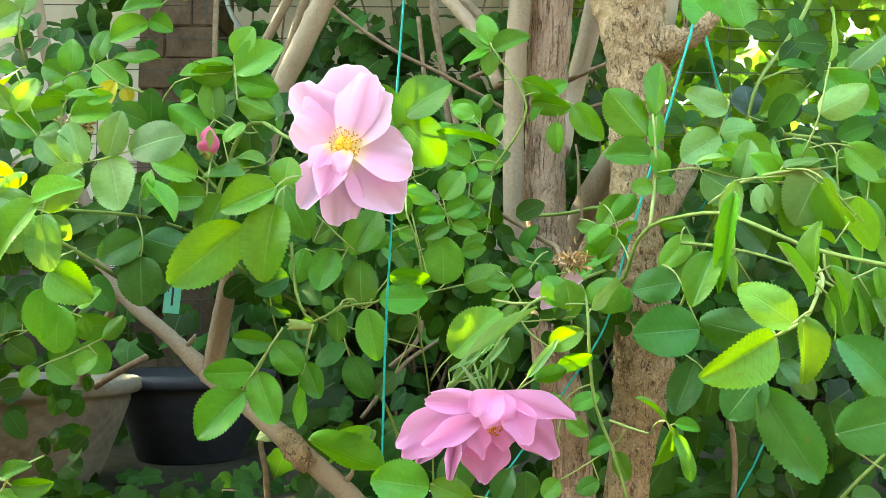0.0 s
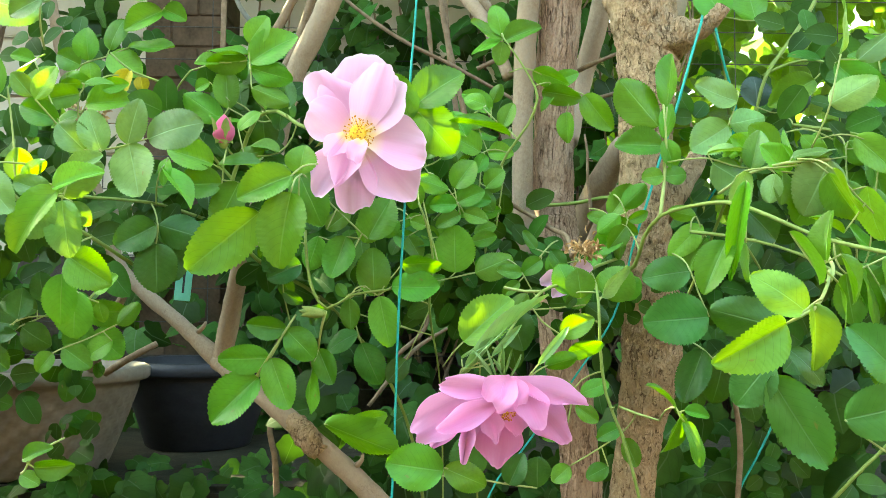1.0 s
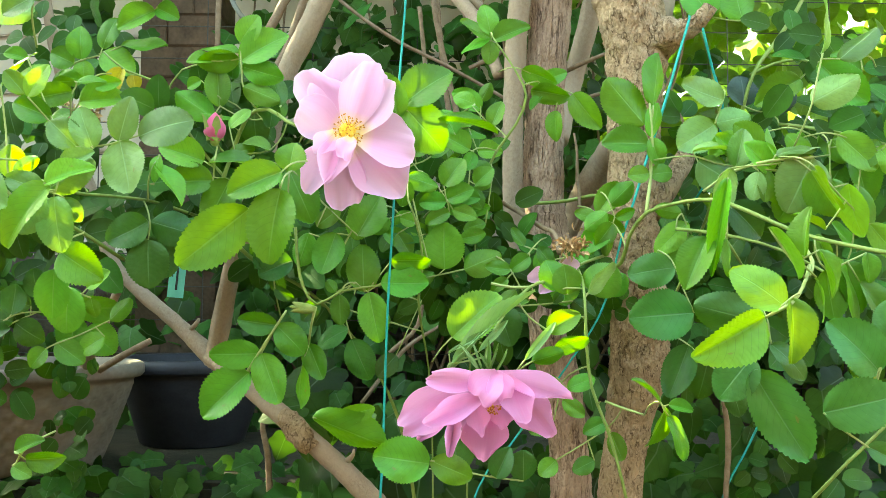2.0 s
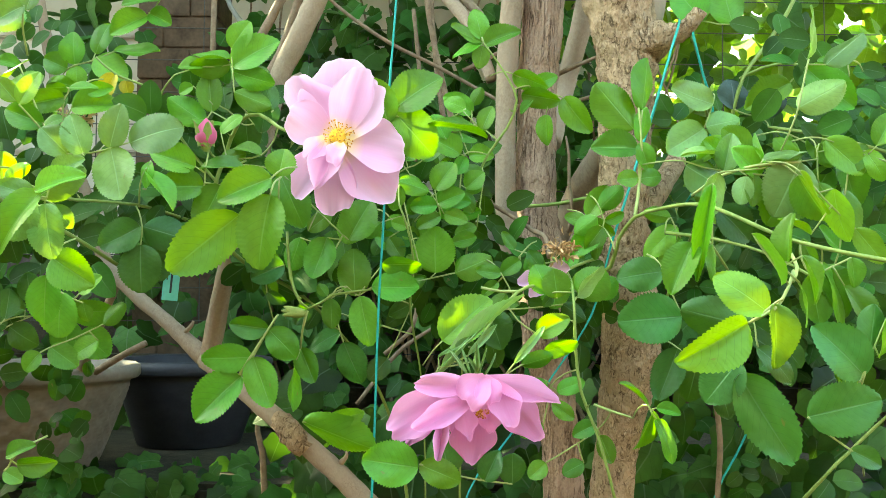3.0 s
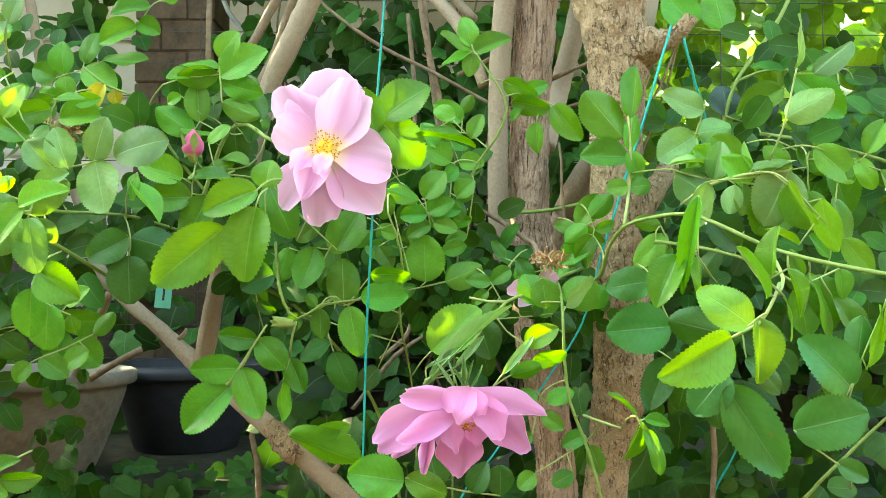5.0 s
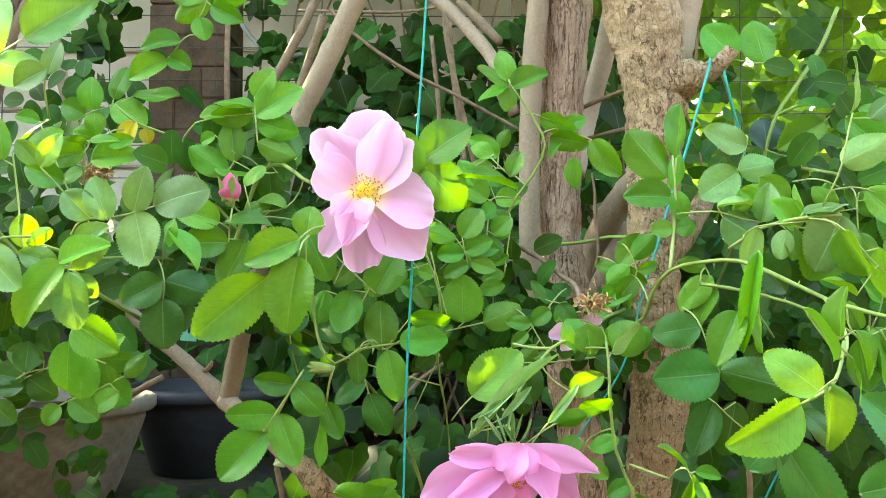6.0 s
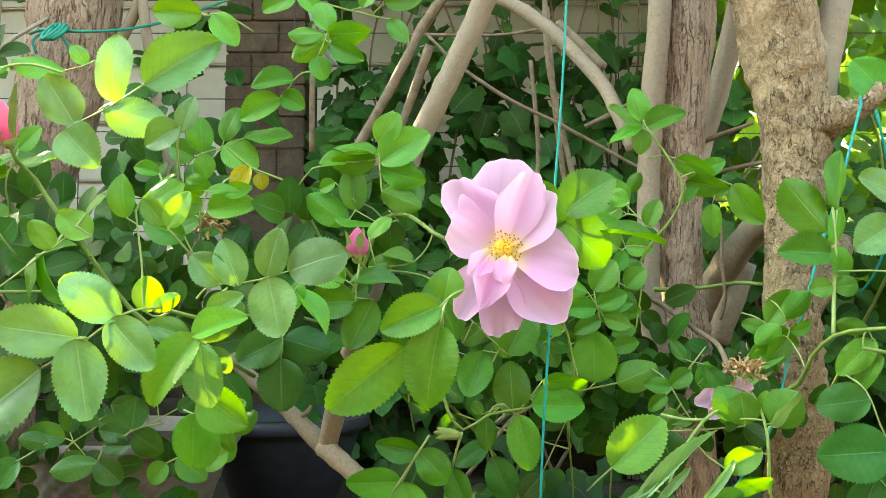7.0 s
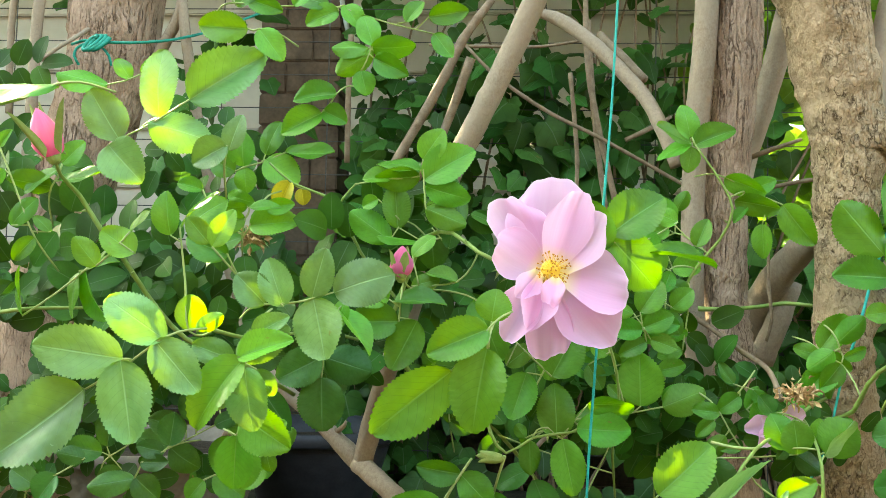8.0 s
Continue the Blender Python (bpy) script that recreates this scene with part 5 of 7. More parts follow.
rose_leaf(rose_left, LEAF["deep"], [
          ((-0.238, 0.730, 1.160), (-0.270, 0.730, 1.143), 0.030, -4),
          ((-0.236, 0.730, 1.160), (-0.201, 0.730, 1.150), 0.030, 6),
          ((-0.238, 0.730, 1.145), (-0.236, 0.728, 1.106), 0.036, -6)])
rose_leaf(rose_left, LEAF["mature"], [
          ((-0.184, 0.690, 1.203), (-0.217, 0.684, 1.214), 0.025, -1),
          ((-0.181, 0.690, 1.202), (-0.144, 0.686, 1.203), 0.022, -38),
          ((-0.164, 0.690, 1.189), (-0.181, 0.692, 1.155), 0.027, -3),
          ((-0.177, 0.690, 1.188), (-0.212, 0.688, 1.187), 0.027, -9)])
rose_leaf(rose_left, LEAF["lit_young"], [
          ((-0.213, 0.660, 1.196), (-0.189, 0.656, 1.168), 0.022, -52),
          ((-0.209, 0.660, 1.203), (-0.214, 0.659, 1.183), 0.013, 27)])
rose_leaf(rose_left, LEAF["mature"], [
          ((-0.114, 0.625, 1.174), (-0.123, 0.623, 1.122), 0.036, -3)])
rose_leaf(rose_left, LEAF["lit_young"], [
          ((-0.113, 0.625, 1.186), (-0.151, 0.622, 1.170), 0.027, -2),
          ((-0.135, 0.625, 1.160), (-0.184, 0.629, 1.121), 0.038, -21)])
rose_leaf(rose_left, LEAF["lit_young"], [
          ((-0.112, 0.650, 1.190), (-0.109, 0.650, 1.211), 0.024, -7)])
rose_leaf(rose_left, LEAF["mature"], [
          ((-0.167, 0.730, 1.307), (-0.152, 0.728, 1.329), 0.022, 9),
          ((-0.165, 0.730, 1.287), (-0.132, 0.728, 1.277), 0.021, 13),
          ((-0.164, 0.730, 1.271), (-0.134, 0.731, 1.259), 0.020, -1),
          ((-0.166, 0.730, 1.292), (-0.129, 0.732, 1.316), 0.030, 3)])
rose_leaf(rose_left, LEAF["mature"], [
          ((-0.192, 0.740, 1.294), (-0.213, 0.738, 1.294), 0.017, 11),
          ((-0.169, 0.740, 1.301), (-0.203, 0.744, 1.310), 0.022, 42),
          ((-0.170, 0.740, 1.296), (-0.205, 0.740, 1.292), 0.021, -51)])
rose_leaf(rose_left, LEAF["mature"], [
          ((-0.202, 0.745, 1.279), (-0.214, 0.746, 1.273), 0.012, -5),
          ((-0.167, 0.745, 1.247), (-0.201, 0.742, 1.252), 0.021, 53),
          ((-0.192, 0.745, 1.248), (-0.223, 0.746, 1.270), 0.025, -1),
          ((-0.186, 0.745, 1.257), (-0.190, 0.748, 1.292), 0.022, 4)])
rose_leaf(rose_left, LEAF["deep"], [
          ((-0.163, 0.770, 1.260), (-0.161, 0.774, 1.227), 0.026, 1),
          ((-0.149, 0.770, 1.244), (-0.145, 0.767, 1.268), 0.016, 3),
          ((-0.139, 0.770, 1.264), (-0.149, 0.769, 1.292), 0.020, 2)])
rose_leaf(rose_left, LEAF["mature"], [
          ((-0.172, 0.720, 1.235), (-0.157, 0.721, 1.251), 0.014, 1),
          ((-0.139, 0.720, 1.217), (-0.162, 0.722, 1.224), 0.015, 27),
          ((-0.172, 0.720, 1.213), (-0.152, 0.720, 1.219), 0.014, 2)])
rose_leaf(rose_left, LEAF["mature"], [
          ((-0.036, 0.705, 1.240), (-0.049, 0.699, 1.274), 0.026, 1),
          ((-0.032, 0.705, 1.252), (0.005, 0.706, 1.280), 0.037, -4),
          ((-0.033, 0.705, 1.251), (-0.001, 0.700, 1.215), 0.038, 8),
          ((-0.006, 0.705, 1.239), (0.043, 0.711, 1.235), 0.030, -55)])
rose_leaf(rose_left, LEAF["mature"], [
          ((0.042, 0.810, 1.335), (0.013, 0.806, 1.348), 0.019, 28),
          ((0.042, 0.810, 1.338), (0.036, 0.809, 1.367), 0.020, -1),
          ((0.044, 0.810, 1.333), (0.077, 0.808, 1.347), 0.022, -23),
          ((0.043, 0.810, 1.335), (0.014, 0.807, 1.324), 0.019, 39),
          ((0.043, 0.810, 1.332), (0.039, 0.809, 1.311), 0.017, -5)])
rose_leaf(rose_left, LEAF["mature"], [
          ((0.087, 0.820, 1.297), (0.112, 0.819, 1.307), 0.016, 24),
          ((0.079, 0.820, 1.290), (0.114, 0.816, 1.284), 0.022, 55)])
rose_leaf(rose_left, LEAF["small"], [
          ((0.008, 0.800, 1.198), (0.008, 0.803, 1.225), 0.022, 10),
          ((-0.012, 0.800, 1.193), (-0.024, 0.799, 1.178), 0.017, 4),
          ((0.000, 0.800, 1.190), (0.032, 0.796, 1.189), 0.024, 2),
          ((-0.012, 0.800, 1.203), (-0.031, 0.798, 1.208), 0.013, -1),
          ((0.003, 0.800, 1.177), (0.015, 0.801, 1.179), 0.011, -0)])
rose_leaf(rose_left, LEAF["small"], [
          ((0.000, 0.800, 1.164), (0.000, 0.801, 1.131), 0.031, 1),
          ((0.018, 0.800, 1.132), (0.049, 0.796, 1.132), 0.023, 2),
          ((-0.014, 0.800, 1.156), (-0.031, 0.799, 1.164), 0.014, -9),
          ((0.015, 0.800, 1.152), (0.037, 0.802, 1.157), 0.015, -0)])
rose_leaf(rose_left, LEAF["small"], [
          ((0.031, 0.830, 1.235), (0.054, 0.828, 1.235), 0.020, -3),
          ((0.034, 0.830, 1.274), (0.008, 0.830, 1.292), 0.021, -2),
          ((0.034, 0.830, 1.282), (0.043, 0.827, 1.298), 0.013, 3),
          ((0.029, 0.830, 1.266), (0.008, 0.827, 1.263), 0.016, -1),
          ((0.016, 0.830, 1.256), (0.039, 0.832, 1.250), 0.014, -28)])
rose_leaf(rose_left, LEAF["small"], [
          ((-0.022, 0.830, 1.215), (-0.037, 0.828, 1.202), 0.017, -3),
          ((-0.027, 0.830, 1.230), (-0.012, 0.828, 1.249), 0.019, 2),
          ((-0.033, 0.830, 1.230), (-0.048, 0.830, 1.215), 0.014, -4),
          ((-0.012, 0.830, 1.230), (0.008, 0.827, 1.245), 0.017, 0)])
rose_leaf(rose_left, LEAF["small"], [
          ((0.043, 0.820, 1.213), (0.026, 0.819, 1.223), 0.016, -4),
          ((0.044, 0.820, 1.206), (0.028, 0.819, 1.201), 0.011, 1),
          ((0.042, 0.820, 1.183), (0.023, 0.821, 1.178), 0.012, -29),
          ((0.038, 0.820, 1.168), (0.018, 0.818, 1.163), 0.014, 1)])
rose_leaf(rose_left, LEAF["mature"], [
          ((-0.088, 0.740, 1.152), (-0.099, 0.735, 1.118), 0.027, 1),
          ((-0.065, 0.740, 1.176), (-0.073, 0.739, 1.147), 0.026, 7),
          ((-0.110, 0.740, 1.152), (-0.119, 0.741, 1.125), 0.022, 10),
          ((-0.083, 0.740, 1.139), (-0.094, 0.741, 1.145), 0.009, -0)])
rose_leaf(rose_left, LEAF["mature"], [
          ((-0.065, 0.745, 1.104), (-0.067, 0.746, 1.144), 0.029, 3),
          ((-0.051, 0.745, 1.112), (-0.012, 0.744, 1.111), 0.027, -2),
          ((-0.043, 0.745, 1.130), (-0.010, 0.740, 1.131), 0.020, 55),
          ((-0.085, 0.745, 1.102), (-0.084, 0.746, 1.077), 0.017, 3),
          ((-0.088, 0.745, 1.104), (-0.095, 0.743, 1.114), 0.010, -0),
          ((-0.061, 0.745, 1.104), (-0.052, 0.744, 1.063), 0.026, 0)])
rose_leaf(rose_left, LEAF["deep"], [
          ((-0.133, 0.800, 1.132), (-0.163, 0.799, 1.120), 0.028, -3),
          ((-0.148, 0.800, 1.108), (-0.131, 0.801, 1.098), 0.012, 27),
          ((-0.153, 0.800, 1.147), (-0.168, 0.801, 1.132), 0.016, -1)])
rose_leaf(rose_left, LEAF["mature"], [
          ((-0.135, 0.740, 1.077), (-0.168, 0.741, 1.081), 0.020, -22),
          ((-0.135, 0.740, 1.077), (-0.112, 0.741, 1.054), 0.026, -6),
          ((-0.148, 0.740, 1.054), (-0.189, 0.736, 1.053), 0.025, -21),
          ((-0.147, 0.740, 1.054), (-0.131, 0.735, 1.014), 0.028, 2),
          ((-0.157, 0.740, 1.039), (-0.195, 0.738, 1.003), 0.036, 1)])
rose_leaf(rose_left, LEAF["mature"], [
          ((-0.117, 0.760, 1.046), (-0.120, 0.758, 1.008), 0.023, -64),
          ((-0.112, 0.760, 1.061), (-0.099, 0.757, 1.032), 0.021, 1)])
rose_leaf(rose_left, LEAF["deep"], [
          ((-0.083, 0.800, 1.073), (-0.112, 0.802, 1.058), 0.020, 22),
          ((-0.080, 0.800, 1.064), (-0.064, 0.800, 1.028), 0.027, 3)])
rose_leaf(rose_left, LEAF["mature"], [
          ((-0.070, 0.615, 1.019), (-0.046, 0.612, 1.024), 0.015, 46),
          ((-0.088, 0.615, 1.018), (-0.039, 0.617, 0.998), 0.032, 51)])
rose_leaf(rose_left, LEAF["mature"], [
          ((-0.008, 0.600, 0.992), (0.020, 0.603, 0.980), 0.020, 3),
          ((-0.009, 0.600, 0.990), (-0.046, 0.595, 0.996), 0.031, -4)])
rose_leaf(rose_left, LEAF["deep"], [
          ((0.012, 0.660, 0.975), (0.006, 0.661, 1.004), 0.028, -1),
          ((0.038, 0.660, 0.970), (0.048, 0.660, 0.992), 0.018, -9),
          ((0.058, 0.660, 0.968), (0.058, 0.658, 0.990), 0.022, 5)])
rose_leaf(rose_left, LEAF["silvery"], [
          ((0.006, 0.655, 1.050), (0.065, 0.664, 1.109), 0.010, -18),
          ((0.004, 0.655, 1.059), (0.031, 0.653, 1.074), 0.005, -14),
          ((0.002, 0.655, 1.047), (0.026, 0.650, 1.075), 0.005, -9),
          ((0.026, 0.655, 1.061), (0.047, 0.655, 1.083), 0.006, -11)])
rose_leaf(rose_left, LEAF["lit_young"], [
          ((0.007, 0.735, 1.068), (0.046, 0.741, 1.104), 0.038, 2)])
rose_leaf(rose_left, LEAF["mature"], [
          ((0.068, 0.700, 1.051), (0.092, 0.696, 1.058), 0.015, 38),
          ((0.085, 0.700, 1.061), (0.111, 0.697, 1.070), 0.017, 43)])
rose_leaf(rose_left, LEAF["lit_young"], [
          ((0.080, 0.700, 1.075), (0.105, 0.697, 1.088), 0.019, -3)])
rose_leaf(rose_left, LEAF["silvery"], [
          ((0.062, 0.690, 1.053), (0.086, 0.694, 1.082), 0.007, 14)])
rose_leaf(rose_left, LEAF["deep"], [
          ((0.045, 0.750, 1.093), (0.056, 0.745, 1.061), 0.030, 8),
          ((0.107, 0.750, 1.098), (0.126, 0.751, 1.085), 0.017, -10)])
rose_leaf(rose_left, LEAF["small"], [
          ((0.074, 0.780, 1.136), (0.057, 0.778, 1.124), 0.016, -7),
          ((0.084, 0.780, 1.141), (0.095, 0.779, 1.126), 0.012, -4),
          ((0.069, 0.780, 1.145), (0.058, 0.782, 1.160), 0.012, 3),
          ((0.055, 0.780, 1.117), (0.041, 0.779, 1.105), 0.012, 2)])
rose_leaf(rose_left, LEAF["lit_young"], [
          ((-0.273, 0.660, 1.384), (-0.256, 0.659, 1.362), 0.019, -2),
          ((-0.281, 0.660, 1.384), (-0.317, 0.661, 1.387), 0.022, -31)])
rose_leaf(rose_left, LEAF["pale_sheen"], [
          ((-0.373, 0.655, 1.303), (-0.347, 0.650, 1.278), 0.031, 8),
          ((-0.365, 0.655, 1.306), (-0.386, 0.653, 1.339), 0.029, 9),
          ((-0.346, 0.655, 1.319), (-0.303, 0.655, 1.307), 0.031, -0),
          ((-0.339, 0.655, 1.322), (-0.339, 0.649, 1.368), 0.032, -2),
          ((-0.318, 0.655, 1.334), (-0.269, 0.662, 1.368), 0.036, 24)])
rose_leaf(rose_left, LEAF["mature"], [
          ((-0.396, 0.700, 1.355), (-0.432, 0.694, 1.363), 0.023, 10),
          ((-0.379, 0.700, 1.359), (-0.391, 0.701, 1.376), 0.013, 3),
          ((-0.371, 0.700, 1.363), (-0.355, 0.700, 1.376), 0.012, 23)])
rose_leaf(rose_left, LEAF["mature"], [
          ((-0.330, 0.500, 1.307), (-0.374, 0.503, 1.307), 0.027, 47),
          ((-0.365, 0.500, 1.295), (-0.374, 0.497, 1.274), 0.015, -2)])
rose_leaf(rose_left, LEAF["mature"], [
          ((-0.414, 0.670, 1.280), (-0.381, 0.667, 1.284), 0.020, -41),
          ((-0.416, 0.670, 1.288), (-0.438, 0.667, 1.272), 0.017, 22),
          ((-0.419, 0.670, 1.276), (-0.451, 0.667, 1.281), 0.019, -45),
          ((-0.412, 0.670, 1.292), (-0.397, 0.670, 1.308), 0.017, 3)])
rose_leaf(rose_left, LEAF["pale_sheen"], [
          ((-0.291, 0.545, 1.177), (-0.265, 0.543, 1.150), 0.025, -1),
          ((-0.286, 0.545, 1.178), (-0.321, 0.544, 1.201), 0.026, -2),
          ((-0.310, 0.545, 1.166), (-0.300, 0.541, 1.122), 0.030, -3),
          ((-0.309, 0.545, 1.167), (-0.357, 0.537, 1.174), 0.030, -2),
          ((-0.329, 0.545, 1.150), (-0.378, 0.545, 1.111), 0.043, -1)])
rose_leaf(rose_left, LEAF["lit_young"], [
          ((-0.299, 0.620, 1.180), (-0.299, 0.618, 1.203), 0.021, -6),
          ((-0.314, 0.620, 1.240), (-0.318, 0.618, 1.268), 0.019, -4),
          ((-0.308, 0.620, 1.245), (-0.287, 0.619, 1.271), 0.020, -48)])
rose_leaf(rose_left, LEAF["lit_young"], [
          ((-0.336, 0.620, 1.228), (-0.359, 0.622, 1.242), 0.021, 6),
          ((-0.361, 0.620, 1.220), (-0.376, 0.618, 1.238), 0.016, 3),
          ((-0.340, 0.620, 1.242), (-0.329, 0.617, 1.256), 0.011, -32)])
rose_leaf(rose_left, LEAF["mature"], [
          ((-0.382, 0.640, 1.217), (-0.389, 0.638, 1.187), 0.019, 49),
          ((-0.378, 0.640, 1.217), (-0.363, 0.635, 1.184), 0.022, 58),
          ((-0.374, 0.640, 1.219), (-0.356, 0.641, 1.225), 0.012, -46),
          ((-0.419, 0.640, 1.187), (-0.426, 0.643, 1.220), 0.021, -51)])
rose_leaf(rose_left, LEAF["lit_young"], [
          ((-0.250, 0.560, 1.168), (-0.220, 0.562, 1.180), 0.019, -26),
          ((-0.247, 0.560, 1.168), (-0.275, 0.557, 1.130), 0.028, 20)])
rose_leaf(rose_left, LEAF["mature"], [
          ((-0.281, 0.680, 1.106), (-0.284, 0.684, 1.071), 0.033, 3),
          ((-0.267, 0.680, 1.105), (-0.252, 0.682, 1.119), 0.018, -5),
          ((-0.264, 0.680, 1.098), (-0.261, 0.682, 1.083), 0.012, 6)])
rose_leaf(rose_left, LEAF["deep"], [
          ((-0.397, 0.780, 1.057), (-0.433, 0.774, 1.051), 0.022, 18),
          ((-0.396, 0.780, 1.058), (-0.378, 0.783, 1.041), 0.023, -6),
          ((-0.373, 0.780, 1.079), (-0.397, 0.781, 1.083), 0.016, -4),
          ((-0.369, 0.780, 1.084), (-0.366, 0.782, 1.110), 0.024, 12),
          ((-0.392, 0.780, 1.070), (-0.368, 0.778, 1.071), 0.015, -1)])
rose_leaf(rose_left, LEAF["deep"], [
          ((-0.461, 0.780, 1.058), (-0.477, 0.778, 1.036), 0.025, 2),
          ((-0.479, 0.780, 1.049), (-0.500, 0.781, 1.061), 0.021, -0),
          ((-0.438, 0.780, 1.072), (-0.461, 0.778, 1.076), 0.016, 0)])
rose_leaf(rose_left, LEAF["mature"], [
          ((-0.215, 0.760, 1.399), (-0.243, 0.756, 1.399), 0.019, 4),
          ((-0.211, 0.760, 1.397), (-0.239, 0.757, 1.378), 0.020, -22),
          ((-0.211, 0.760, 1.401), (-0.220, 0.763, 1.428), 0.020, -1),
          ((-0.213, 0.760, 1.399), (-0.178, 0.756, 1.398), 0.021, 50),
          ((-0.210, 0.760, 1.391), (-0.183, 0.757, 1.377), 0.019, 27),
          ((-0.220, 0.760, 1.381), (-0.215, 0.761, 1.362), 0.019, -8)])
rose_leaf(rose_left, LEAF["mature"], [
          ((-0.243, 0.780, 1.435), (-0.270, 0.778, 1.425), 0.021, -4),
          ((-0.252, 0.780, 1.440), (-0.280, 0.780, 1.449), 0.020, 3),
          ((-0.238, 0.780, 1.440), (-0.224, 0.777, 1.420), 0.018, -2),
          ((-0.188, 0.780, 1.426), (-0.175, 0.781, 1.444), 0.017, -10),
          ((-0.170, 0.780, 1.430), (-0.138, 0.783, 1.436), 0.019, 26),
          ((-0.165, 0.780, 1.416), (-0.150, 0.776, 1.395), 0.016, 2)])
rose_leaf(rose_left, LEAF["mature"], [
          ((-0.302, 0.700, 1.413), (-0.285, 0.700, 1.430), 0.015, -2),
          ((-0.293, 0.700, 1.418), (-0.268, 0.699, 1.409), 0.016, 29),
          ((-0.306, 0.700, 1.418), (-0.320, 0.702, 1.435), 0.014, 3),
          ((-0.260, 0.700, 1.413), (-0.244, 0.699, 1.429), 0.015, 3)])
rose_leaf(rose_left, LEAF["deep"], [
          ((-0.222, 0.800, 1.217), (-0.194, 0.797, 1.227), 0.018, -28),
          ((-0.231, 0.800, 1.208), (-0.208, 0.803, 1.190), 0.023, 8),
          ((-0.258, 0.800, 1.171), (-0.285, 0.799, 1.152), 0.026, -5),
          ((-0.248, 0.800, 1.166), (-0.220, 0.798, 1.153), 0.024, 0),
          ((-0.253, 0.800, 1.157), (-0.241, 0.795, 1.117), 0.032, -4)])
rose_leaf(rose_left, LEAF["mature"], [
          ((-0.441, 0.660, 1.248), (-0.425, 0.659, 1.267), 0.016, 3),
          ((-0.424, 0.660, 1.240), (-0.438, 0.658, 1.224), 0.013, -19),
          ((-0.413, 0.660, 1.244), (-0.425, 0.660, 1.256), 0.010, 25),
          ((-0.447, 0.660, 1.286), (-0.461, 0.658, 1.274), 0.011, -23),
          ((-0.452, 0.660, 1.302), (-0.444, 0.659, 1.314), 0.009, -4)])
rose_leaf(rose_left, LEAF["mature"], [
          ((-0.290, 0.720, 1.272), (-0.312, 0.722, 1.278), 0.014, -30),
          ((-0.281, 0.720, 1.268), (-0.260, 0.721, 1.272), 0.013, 22),
          ((-0.315, 0.720, 1.255), (-0.335, 0.718, 1.263), 0.015, 0),
          ((-0.293, 0.720, 1.255), (-0.257, 0.724, 1.260), 0.025, -2),
          ((-0.297, 0.720, 1.247), (-0.321, 0.717, 1.238), 0.016, 20)])
rose_leaf(rose_left, LEAF["pale_sheen"], [
          ((-0.260, 0.560, 1.287), (-0.280, 0.559, 1.276), 0.020, 0),
          ((-0.259, 0.560, 1.284), (-0.253, 0.562, 1.305), 0.014, 4)])
rose_leaf(rose_left, LEAF["mature"], [
          ((-0.318, 0.660, 1.249), (-0.292, 0.656, 1.268), 0.021, 0),
          ((-0.289, 0.660, 1.230), (-0.319, 0.661, 1.242), 0.021, -2),
          ((-0.308, 0.660, 1.274), (-0.326, 0.660, 1.279), 0.012, -4)])
rose_leaf(rose_left, LEAF["lit_young"], [
          ((-0.288, 0.600, 1.182), (-0.272, 0.601, 1.191), 0.011, 21)])
rose_leaf(rose_left, LEAF["mature"], [
          ((-0.012, 0.780, 1.246), (-0.031, 0.778, 1.263), 0.017, 0),
          ((0.010, 0.780, 1.241), (-0.002, 0.782, 1.264), 0.017, -1),
          ((0.041, 0.780, 1.249), (0.050, 0.781, 1.271), 0.016, -1),
          ((0.027, 0.780, 1.268), (0.008, 0.780, 1.276), 0.016, -4)])
rose_leaf(rose_left, LEAF["small"], [
          ((-0.031, 0.790, 1.202), (-0.038, 0.793, 1.180), 0.018, 2),
          ((-0.024, 0.790, 1.165), (-0.038, 0.790, 1.170), 0.013, -5),
          ((-0.040, 0.790, 1.156), (-0.028, 0.792, 1.137), 0.018, -7),
          ((-0.012, 0.790, 1.127), (-0.024, 0.792, 1.141), 0.012, 3)])
rose_leaf(rose_left, LEAF["mature"], [
          ((0.057, 0.770, 1.124), (0.035, 0.767, 1.126), 0.014, 1),
          ((0.061, 0.770, 1.107), (0.047, 0.770, 1.089), 0.015, 0),
          ((0.073, 0.770, 1.098), (0.057, 0.770, 1.098), 0.010, 25)])
rose_leaf(rose_left, LEAF["deep"], [
          ((-0.046, 0.800, 1.079), (-0.065, 0.798, 1.084), 0.013, -2),
          ((-0.041, 0.800, 1.050), (-0.057, 0.797, 1.031), 0.020, -6),
          ((-0.019, 0.800, 1.098), (-0.041, 0.802, 1.088), 0.016, -0),
          ((-0.109, 0.800, 1.098), (-0.123, 0.801, 1.079), 0.016, 4)])
rose_leaf(rose_left, LEAF["silvery"], [
          ((0.027, 0.625, 1.049), (0.020, 0.622, 1.068), 0.002, -13),
          ((0.032, 0.625, 1.049), (0.038, 0.625, 1.068), 0.002, -2),
          ((0.029, 0.625, 1.049), (0.031, 0.624, 1.071), 0.003, 14),
          ((0.025, 0.625, 1.048), (0.012, 0.624, 1.068), 0.003, 17),
          ((0.036, 0.625, 1.049), (0.044, 0.624, 1.064), 0.002, 14),
          ((0.033, 0.625, 1.048), (0.025, 0.623, 1.061), 0.003, 2)])
rose_leaf(rose_left, LEAF["mature"], [
          ((-0.127, 0.735, 1.205), (-0.106, 0.729, 1.161), 0.031, -3),
          ((-0.103, 0.735, 1.157), (-0.085, 0.734, 1.172), 0.016, -1),
          ((-0.070, 0.735, 1.150), (-0.052, 0.739, 1.184), 0.032, 2)])
